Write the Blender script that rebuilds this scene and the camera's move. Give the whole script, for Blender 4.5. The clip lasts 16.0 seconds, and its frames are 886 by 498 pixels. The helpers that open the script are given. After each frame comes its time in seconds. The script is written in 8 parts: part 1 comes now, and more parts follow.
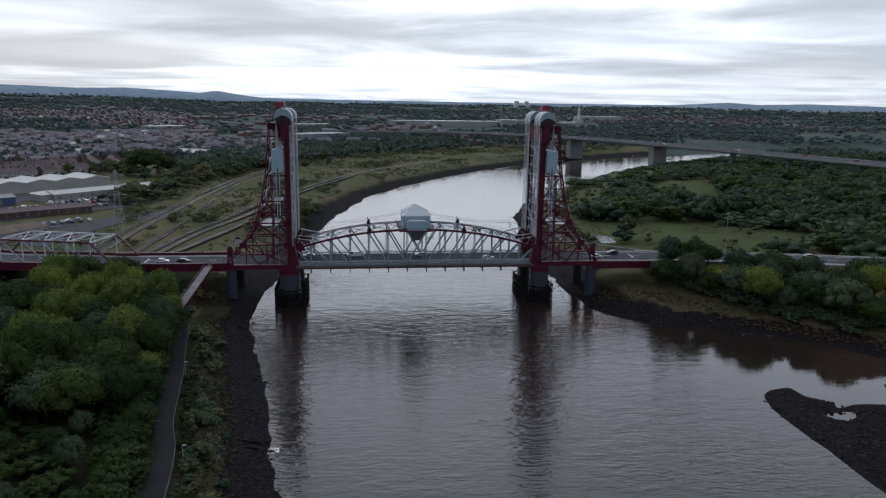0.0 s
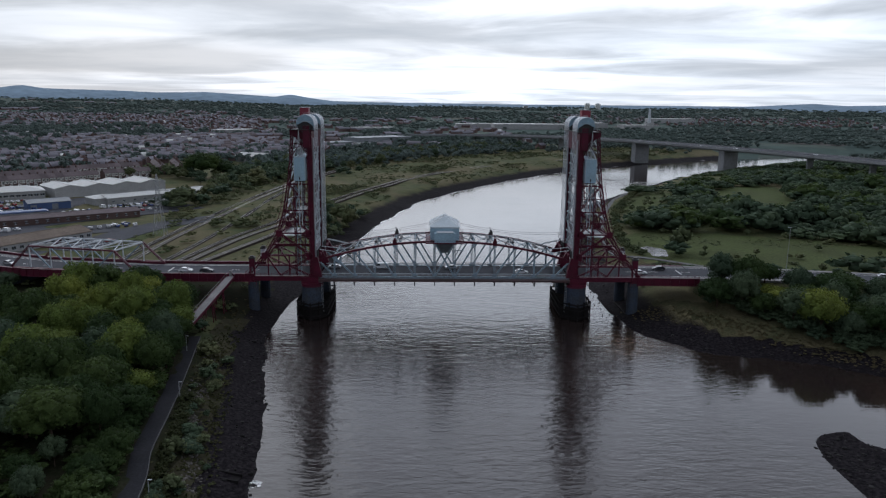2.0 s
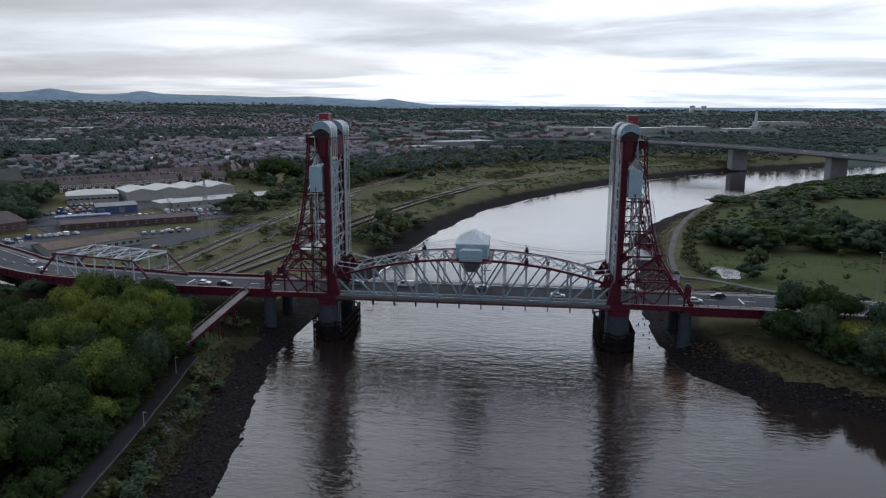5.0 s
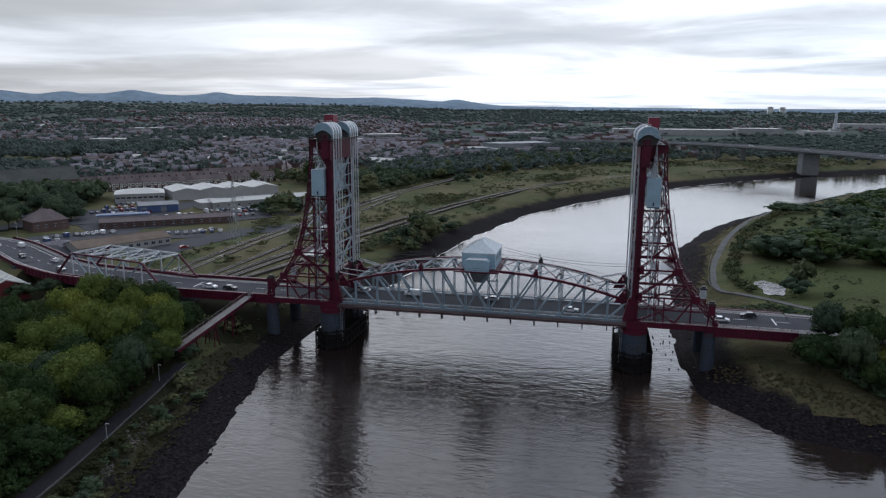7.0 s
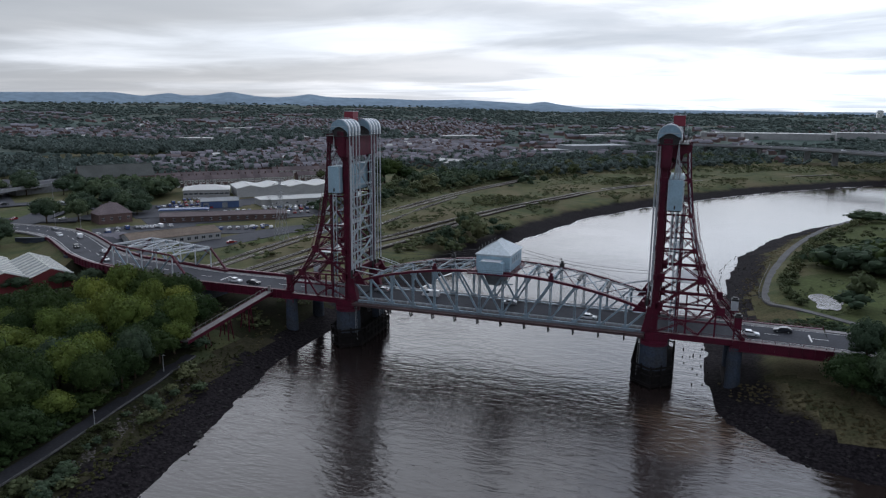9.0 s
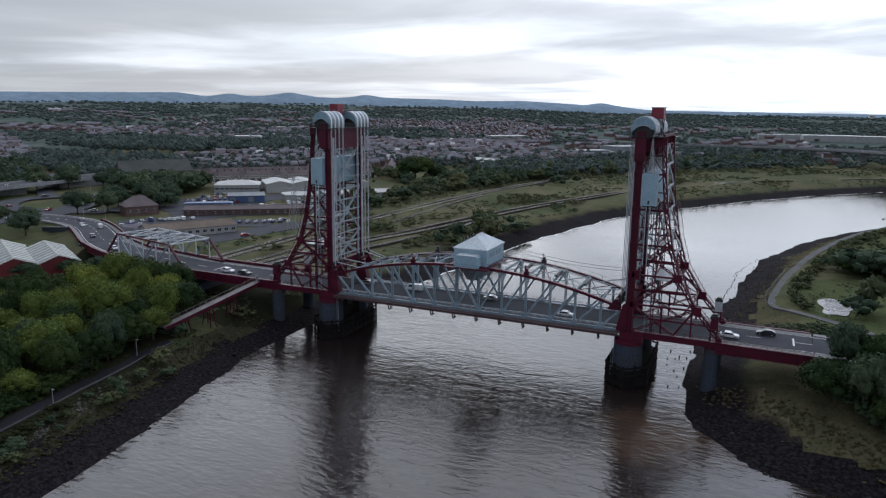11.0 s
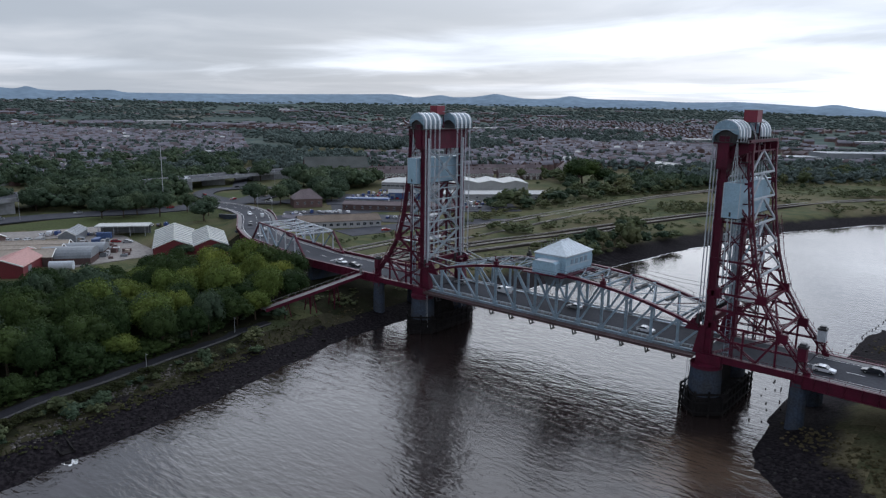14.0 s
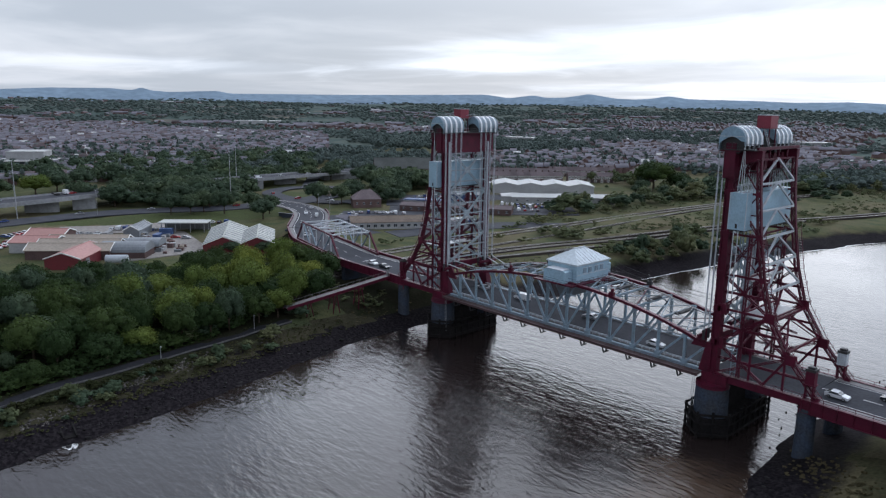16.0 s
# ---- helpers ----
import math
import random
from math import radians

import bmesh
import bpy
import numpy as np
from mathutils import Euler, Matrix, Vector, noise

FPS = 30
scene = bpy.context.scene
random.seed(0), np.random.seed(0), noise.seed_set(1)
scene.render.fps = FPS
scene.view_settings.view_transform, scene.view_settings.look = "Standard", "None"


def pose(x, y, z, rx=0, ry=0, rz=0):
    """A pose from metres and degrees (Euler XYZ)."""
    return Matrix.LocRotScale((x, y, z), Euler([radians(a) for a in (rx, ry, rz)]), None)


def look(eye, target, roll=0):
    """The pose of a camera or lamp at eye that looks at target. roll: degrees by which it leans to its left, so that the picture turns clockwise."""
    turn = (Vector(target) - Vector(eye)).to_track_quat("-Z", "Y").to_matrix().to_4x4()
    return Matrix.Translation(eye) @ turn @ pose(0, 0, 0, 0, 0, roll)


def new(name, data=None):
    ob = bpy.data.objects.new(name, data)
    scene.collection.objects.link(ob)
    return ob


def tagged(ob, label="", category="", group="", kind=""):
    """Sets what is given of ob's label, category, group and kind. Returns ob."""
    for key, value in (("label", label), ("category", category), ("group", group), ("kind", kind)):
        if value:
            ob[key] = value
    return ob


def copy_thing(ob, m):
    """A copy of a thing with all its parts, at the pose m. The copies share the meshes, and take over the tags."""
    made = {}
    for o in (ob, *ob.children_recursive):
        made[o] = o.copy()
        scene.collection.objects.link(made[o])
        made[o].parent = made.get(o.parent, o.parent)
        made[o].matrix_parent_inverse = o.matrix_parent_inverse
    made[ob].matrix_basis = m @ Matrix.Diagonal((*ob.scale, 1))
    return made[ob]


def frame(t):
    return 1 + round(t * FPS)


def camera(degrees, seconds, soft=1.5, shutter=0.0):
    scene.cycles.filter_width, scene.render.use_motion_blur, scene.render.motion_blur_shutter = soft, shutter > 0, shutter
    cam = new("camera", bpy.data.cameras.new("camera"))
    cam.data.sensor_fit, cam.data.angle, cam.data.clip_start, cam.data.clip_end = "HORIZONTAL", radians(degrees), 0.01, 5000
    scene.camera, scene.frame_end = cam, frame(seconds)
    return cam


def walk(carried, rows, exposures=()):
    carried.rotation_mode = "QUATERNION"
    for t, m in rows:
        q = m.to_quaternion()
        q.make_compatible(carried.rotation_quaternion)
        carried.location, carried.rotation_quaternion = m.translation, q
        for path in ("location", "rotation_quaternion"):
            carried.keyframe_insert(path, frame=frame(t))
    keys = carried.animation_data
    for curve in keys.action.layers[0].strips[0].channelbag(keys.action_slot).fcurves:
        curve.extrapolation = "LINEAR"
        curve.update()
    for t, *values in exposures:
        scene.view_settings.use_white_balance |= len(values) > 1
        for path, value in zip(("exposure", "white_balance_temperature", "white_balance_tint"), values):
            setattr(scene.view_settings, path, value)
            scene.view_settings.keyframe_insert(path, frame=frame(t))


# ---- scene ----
cam = camera(63.8, 16.0, soft=1.25)
METRES, EYE, TURN = 166.0, 68.6, -6.9
ROWS = [
    (0.0, 0.0, 0.0, 0.0, 0.17, -11.78, -0.84),
    (0.5, 0.02, 0.0199, 0.0009, 1.56, -11.75, -0.81),
    (1.0, 0.039, 0.0413, 0.0023, 3.15, -11.72, -0.74),
    (1.5, 0.0583, 0.0635, 0.0034, 4.71, -11.68, -0.64),
    (2.0, 0.0773, 0.0865, 0.0053, 5.79, -11.65, -0.56),
    (2.5, 0.096, 0.1096, 0.0069, 6.82, -11.6, -0.5),
    (3.0, 0.1136, 0.1313, 0.0078, 7.92, -11.55, -0.46),
    (3.5, 0.1325, 0.1556, 0.0087, 9.22, -11.52, -0.41),
    (4.0, 0.1519, 0.1802, 0.0091, 10.72, -11.49, -0.37),
    (6.5, 0.2516, 0.3031, 0.0105, 17.96, -11.45, -0.29),
    (7.0, 0.2741, 0.3246, 0.01, 19.23, -11.42, -0.34),
    (7.5, 0.2972, 0.3443, 0.0085, 20.45, -11.39, -0.39),
    (8.0, 0.3217, 0.3626, 0.0064, 21.96, -11.35, -0.45),
    (8.5, 0.3469, 0.3798, 0.0041, 24.0, -11.31, -0.48),
    (9.0, 0.3732, 0.3967, 0.0018, 26.25, -11.28, -0.51),
    (11.5, 0.5103, 0.4806, -0.0135, 33.47, -11.25, -0.79),
    (12.0, 0.5371, 0.4982, -0.0144, 37.22, -11.32, -0.83),
    (12.5, 0.5632, 0.5182, -0.0141, 40.25, -11.34, -0.81),
    (13.0, 0.5881, 0.5391, -0.0123, 42.76, -11.36, -0.81),
    (13.5, 0.6114, 0.5614, -0.0105, 45.34, -11.36, -0.83),
    (14.0, 0.634, 0.5848, -0.0081, 47.28, -11.35, -0.83),
    (14.5, 0.6547, 0.609, -0.0056, 48.18, -11.35, -0.82),
    (15.0, 0.674, 0.6339, -0.0035, 49.8, -11.36, -0.83),
    (15.5, 0.6918, 0.6601, -0.0019, 52.39, -11.39, -0.82),
    (16.0, 0.7089, 0.6876, -0.0006, 54.76, -11.43, -0.83),
]
walk(cam, [(t, pose(-19.9, -247.9, EYE, 0, 0, TURN) @ pose(METRES * x, METRES * y, METRES * z, 90 + pitch, roll, yaw)) for t, x, y, z, yaw, pitch, roll in ROWS],
     [(0.0, -0.11, 6150, 10), (6.5, 0.0, 6120, 10), (12.0, 0.17, 6060, 10), (14.0, 0.28, 6010, 10), (16.0, 0.44, 5990, 10)])

# ---- world and light ----
SUN_YAW, SUN_EL = 35.0, 28.0      # degrees left of +y, above the horizon
world = bpy.data.worlds.new("overcast_sky")
scene.world = world
world.use_nodes = True


def add_node(tree, kind, **props):
    n = tree.nodes.new(kind)
    for k, v in props.items():
        if k == "op":
            n.operation = v
        elif k == "blend":
            n.blend_type = v
        elif k == "dtype":
            n.data_type = v
        elif k == "sky":
            n.sky_type = v
    return n


def build_world():
    tr = world.node_tree
    tr.nodes.clear()
    L = tr.links.new
    out = tr.nodes.new("ShaderNodeOutputWorld")
    bg = tr.nodes.new("ShaderNodeBackground")
    sky = tr.nodes.new("ShaderNodeTexSky")
    sky.sky_type = "NISHITA"
    sky.sun_disc = False
    sky.sun_elevation = radians(SUN_EL)
    sky.sun_rotation = radians(-SUN_YAW)
    sky.air_density, sky.dust_density, sky.ozone_density = 1.0, 2.0, 1.0
    co = tr.nodes.new("ShaderNodeTexCoord")
    sep = tr.nodes.new("ShaderNodeSeparateXYZ")
    L(co.outputs["Generated"], sep.inputs[0])

    def m(op, a, b=None, clamp=False):
        n = tr.nodes.new("ShaderNodeMath")
        n.operation, n.use_clamp = op, clamp
        for i, v in enumerate((a, b)):
            if v is None:
                continue
            if isinstance(v, (int, float)):
                n.inputs[i].default_value = v
            else:
                L(v, n.inputs[i])
        return n.outputs[0]

    # flat cloud layer seen in perspective
    up = m("MAXIMUM", sep.outputs[2], 0.0)
    den = m("ADD", up, 0.055)
    comb = tr.nodes.new("ShaderNodeCombineXYZ")
    L(m("DIVIDE", sep.outputs[0], den), comb.inputs[0])
    L(m("DIVIDE", sep.outputs[1], den), comb.inputs[1])
    layers = []
    for scale, detail, rough, off in ((0.2, 5.0, 0.5, 0.0), (0.62, 7.0, 0.55, 7.3)):
        mp = tr.nodes.new("ShaderNodeMapping")
        mp.inputs["Location"].default_value = (off, off * 0.7, 0)
        mp.inputs["Rotation"].default_value = (0, 0, radians(24))
        mp.inputs["Scale"].default_value = (0.8, 1.0, 1.0)
        L(comb.outputs[0], mp.inputs[0])
        nz = tr.nodes.new("ShaderNodeTexNoise")
        nz.inputs["Scale"].default_value = scale
        nz.inputs["Detail"].default_value = detail
        nz.inputs["Roughness"].default_value = rough
        nz.inputs["Distortion"].default_value = 0.5
        L(mp.outputs[0], nz.inputs[0])
        layers.append(nz.outputs[0])
    dens = m("ADD", m("MULTIPLY", layers[0], 0.7), m("MULTIPLY", layers[1], 0.3))
    ramp = tr.nodes.new("ShaderNodeMapRange")
    ramp.interpolation_type = "SMOOTHSTEP"
    ramp.inputs[1].default_value, ramp.inputs[2].default_value = 0.37, 0.61
    ramp.inputs[3].default_value, ramp.inputs[4].default_value = 0.0, 1.0
    L(dens, ramp.inputs[0])
    # glow of the hidden sun through thinner cloud, and the clear gap along the horizon
    sd = Vector((-math.sin(radians(SUN_YAW)) * math.cos(radians(SUN_EL)), math.cos(radians(SUN_YAW)) * math.cos(radians(SUN_EL)), math.sin(radians(SUN_EL))))
    dot = tr.nodes.new("ShaderNodeVectorMath")
    dot.operation = "DOT_PRODUCT"
    L(co.outputs["Generated"], dot.inputs[0])
    dot.inputs[1].default_value = sd
    halo = tr.nodes.new("ShaderNodeMapRange")
    halo.interpolation_type = "SMOOTHSTEP"
    halo.inputs[1].default_value, halo.inputs[2].default_value = 0.55, 1.0
    L(dot.outputs["Value"], halo.inputs[0])
    glow = halo.outputs[0]
    dot2 = tr.nodes.new("ShaderNodeVectorMath")
    dot2.operation = "DOT_PRODUCT"
    L(co.outputs["Generated"], dot2.inputs[0])
    dot2.inputs[1].default_value = (math.sin(radians(24)) * math.cos(radians(22)), math.cos(radians(24)) * math.cos(radians(22)), math.sin(radians(22)))

    def soft_step(v, a, z, lo, hi):
        n = tr.nodes.new("ShaderNodeMapRange")
        n.interpolation_type = "SMOOTHSTEP"
        for k, w in zip((1, 2, 3, 4), (a, z, lo, hi)):
            n.inputs[k].default_value = w
        L(v, n.inputs[0])
        return n.outputs[0]

    high = soft_step(up, 0.11, 0.36, 0.0, 1.0)
    # bearing (degrees left of +y) and height (degrees) of the way into the sky
    bearing = m("MULTIPLY", m("ARCTAN2", m("MULTIPLY", sep.outputs[0], -1.0), sep.outputs[1]), 57.3)
    height = m("MULTIPLY", m("ARCSINE", sep.outputs[2]), 57.3)
    thick = m("SUBTRACT", 1.13, m("MULTIPLY", ramp.outputs[0], 0.3))
    # low cloud: duller to the left, brighter over the river, with long ragged gaps
    low_lum = m("MULTIPLY", soft_step(bearing, -8.0, 60.0, 0.8, 0.545), thick)
    for a0, e0, wa, we, lean, much in ((31, 4.7, 21, 1.5, -0.075, 0.38), (-1, 1.9, 14, 1.8, -0.04, 0.62), (-20, 4.6, 15, 1.4, 0.0, 0.5), (-14, 1.0, 32, 1.3, 0.0, 0.36), (-11, 12.0, 26, 4.8, 0.0, 1.45), (-36, 5.2, 8, 1.0, 0.0, 0.3), (6, 4.1, 10, 0.6, 0.0, 0.22), (71, 2.6, 12, 0.55, 0.0, 0.16), (24, 1.3, 16, 0.5, 0.0, 0.2)):
        da = m("SUBTRACT", bearing, a0)
        de = m("SUBTRACT", m("SUBTRACT", height, e0), m("MULTIPLY", da, lean))
        da, de = m("DIVIDE", da, wa), m("DIVIDE", de, we)
        d2 = m("ADD", m("MULTIPLY", da, da), m("MULTIPLY", de, de))
        d2 = m("ADD", d2, m("MULTIPLY", m("SUBTRACT", layers[1], 0.5), 3.6))
        low_lum = m("ADD", low_lum, m("MULTIPLY", soft_step(d2, -0.5, 1.9, 1.0, 0.0), much))
    # higher up, beyond the picture: even cloud, thinner round the hidden sun
    high_lum = m("MULTIPLY", m("ADD", m("ADD", 0.6, m("MULTIPLY", soft_step(dot2.outputs["Value"], 0.8, 0.99, 0.0, 1.0), 0.95)), m("MULTIPLY", glow, 0.95)), m("SUBTRACT", 1.15, m("MULTIPLY", ramp.outputs[0], 0.42)))
    lum = m("ADD", m("MULTIPLY", low_lum, m("SUBTRACT", 1.0, high)), m("MULTIPLY", high_lum, high))
    col = tr.nodes.new("ShaderNodeMix")
    col.data_type = "RGBA"
    col.inputs[6].default_value = (0.99, 1.0, 1.03, 1)
    col.inputs[7].default_value = (0.89, 0.95, 1.03, 1)
    L(ramp.outputs[0], col.inputs[0])
    # the overcast is bluer high up than along the horizon
    cool = tr.nodes.new("ShaderNodeMix")
    cool.data_type, cool.blend_type = "RGBA", "MULTIPLY"
    L(high, cool.inputs[0])
    L(col.outputs[2], cool.inputs[6])
    cool.inputs[7].default_value = (0.965, 0.99, 1.05, 1)
    cl = tr.nodes.new("ShaderNodeVectorMath")
    cl.operation = "SCALE"
    L(cool.outputs[2], cl.inputs[0])
    L(lum, cl.inputs["Scale"])
    sk = tr.nodes.new("ShaderNodeVectorMath")
    sk.operation = "SCALE"
    L(sky.outputs[0], sk.inputs[0])
    sk.inputs["Scale"].default_value = 0.06
    mix = tr.nodes.new("ShaderNodeMix")
    mix.data_type = "RGBA"
    mix.inputs[0].default_value = 0.93
    L(sk.outputs[0], mix.inputs[6])
    L(cl.outputs[0], mix.inputs[7])
    L(mix.outputs[2], bg.inputs[0])
    bg.inputs[1].default_value = 1.0
    L(bg.outputs[0], out.inputs[0])


build_world()
sun_data = bpy.data.lights.new("sun", "SUN")
sun_data.energy, sun_data.angle, sun_data.color = 0.5, radians(50), (1.0, 0.98, 0.95)
sun = new("sun", sun_data)
sun.matrix_world = look((0, 0, 300), (math.sin(radians(SUN_YAW)) * 100, -math.cos(radians(SUN_YAW)) * 100, 300 - 100 * math.tan(radians(SUN_EL))))
# ---- materials ----
def material(name, base, rough=0.7, metal=0.0, var=0.25, scale=0.6, fine=6.0, bump=0.15, tint=None, island=0.0, per_object=0.0, spec=0.5, bump_dist=0.05):
    """A surface with large stains and fine grain. base, tint: linear colours; tint is the stain's colour."""
    mt = bpy.data.materials.new(name)
    mt.use_nodes = True
    tr = mt.node_tree
    L = tr.links.new
    b = tr.nodes["Principled BSDF"]
    b.inputs["Roughness"].default_value = rough
    b.inputs["Metallic"].default_value = metal
    b.inputs["Specular IOR Level"].default_value = spec if rough < 0.8 else spec * 0.12
    co = tr.nodes.new("ShaderNodeTexCoord")
    geo = tr.nodes.new("ShaderNodeNewGeometry")
    n1 = tr.nodes.new("ShaderNodeTexNoise")
    n1.inputs["Scale"].default_value, n1.inputs["Detail"].default_value, n1.inputs["Roughness"].default_value = scale, 5, 0.6
    n2 = tr.nodes.new("ShaderNodeTexNoise")
    n2.inputs["Scale"].default_value, n2.inputs["Detail"].default_value = fine, 3
    L(geo.outputs["Position"], n1.inputs[0])
    L(geo.outputs["Position"], n2.inputs[0])
    stain = tr.nodes.new("ShaderNodeMapRange")
    stain.inputs[1].default_value, stain.inputs[2].default_value = 0.35, 0.68
    L(n1.outputs[0], stain.inputs[0])
    mix = tr.nodes.new("ShaderNodeMix")
    mix.data_type = "RGBA"
    c2 = tint or tuple(c * 0.55 for c in base)
    mix.inputs[6].default_value = (*base, 1)
    mix.inputs[7].default_value = (*c2, 1)
    k = tr.nodes.new("ShaderNodeMath")
    k.operation = "MULTIPLY"
    L(stain.outputs[0], k.inputs[0])
    k.inputs[1].default_value = min(1.0, var * 2)
    L(k.outputs[0], mix.inputs[0])
    grain = tr.nodes.new("ShaderNodeMapRange")
    grain.inputs[1].default_value, grain.inputs[2].default_value = 0.25, 0.75
    grain.inputs[3].default_value, grain.inputs[4].default_value = 1 - var * 0.8, 1 + var * 0.8
    L(n2.outputs[0], grain.inputs[0])
    sc = tr.nodes.new("ShaderNodeVectorMath")
    sc.operation = "SCALE"
    L(mix.outputs[2], sc.inputs[0])
    L(grain.outputs[0], sc.inputs["Scale"])
    last = sc
    for amount, source in ((island, geo.outputs["Random Per Island"]), (per_object, None)):
        if not amount:
            continue
        if source is None:
            source = tr.nodes.new("ShaderNodeObjectInfo").outputs["Random"]
        r = tr.nodes.new("ShaderNodeMapRange")
        r.inputs[3].default_value, r.inputs[4].default_value = 1 - amount, 1 + amount
        L(source, r.inputs[0])
        s2 = tr.nodes.new("ShaderNodeVectorMath")
        s2.operation = "SCALE"
        L(last.outputs[0], s2.inputs[0])
        L(r.outputs[0], s2.inputs["Scale"])
        last = s2
    L(last.outputs[0], b.inputs["Base Color"])
    if bump:
        bp = tr.nodes.new("ShaderNodeBump")
        bp.inputs["Strength"].default_value, bp.inputs["Distance"].default_value = bump, bump_dist
        L(n2.outputs[0], bp.inputs["Height"])
        L(bp.outputs[0], b.inputs["Normal"])
    return mt


def leaf_material(name, base, alt, island=0.35, hue=0.3):
    """Foliage: colour drifts from base to alt from tree to tree, leaf clumps differ in brightness."""
    mt = bpy.data.materials.new(name)
    mt.use_nodes = True
    tr = mt.node_tree
    L = tr.links.new
    b = tr.nodes["Principled BSDF"]
    b.inputs["Roughness"].default_value = 0.75
    b.inputs["Specular IOR Level"].default_value = 0.08
    geo = tr.nodes.new("ShaderNodeNewGeometry")
    info = tr.nodes.new("ShaderNodeObjectInfo")
    nz = tr.nodes.new("ShaderNodeTexNoise")
    nz.inputs["Scale"].default_value, nz.inputs["Detail"].default_value = 0.045, 4
    L(geo.outputs["Position"], nz.inputs[0])
    add = tr.nodes.new("ShaderNodeMath")
    add.operation = "MULTIPLY_ADD"
    L(info.outputs["Random"], add.inputs[0])
    add.inputs[1].default_value = hue
    L(nz.outputs[0], add.inputs[2])
    rng = tr.nodes.new("ShaderNodeMapRange")
    rng.inputs[1].default_value, rng.inputs[2].default_value = 0.44 + hue * 0.5, 0.68 + hue
    L(add.outputs[0], rng.inputs[0])
    mix = tr.nodes.new("ShaderNodeMix")
    mix.data_type = "RGBA"
    mix.inputs[6].default_value, mix.inputs[7].default_value = (*base, 1), (*alt, 1)
    L(rng.outputs[0], mix.inputs[0])
    r = tr.nodes.new("ShaderNodeMapRange")
    r.inputs[3].default_value, r.inputs[4].default_value = 1 - island, 1 + island
    L(geo.outputs["Random Per Island"], r.inputs[0])
    sc = tr.nodes.new("ShaderNodeVectorMath")
    sc.operation = "SCALE"
    L(mix.outputs[2], sc.inputs[0])
    L(r.outputs[0], sc.inputs["Scale"])
    L(sc.outputs[0], b.inputs["Base Color"])
    # thin leaves let some light through
    thin = tr.nodes.new("ShaderNodeBsdfTranslucent")
    L(sc.outputs[0], thin.inputs["Color"])
    both = tr.nodes.new("ShaderNodeMixShader")
    both.inputs[0].default_value = 0.25
    L(b.outputs[0], both.inputs[1])
    L(thin.outputs[0], both.inputs[2])
    L(both.outputs[0], tr.nodes["Material Output"].inputs["Surface"])
    return mt


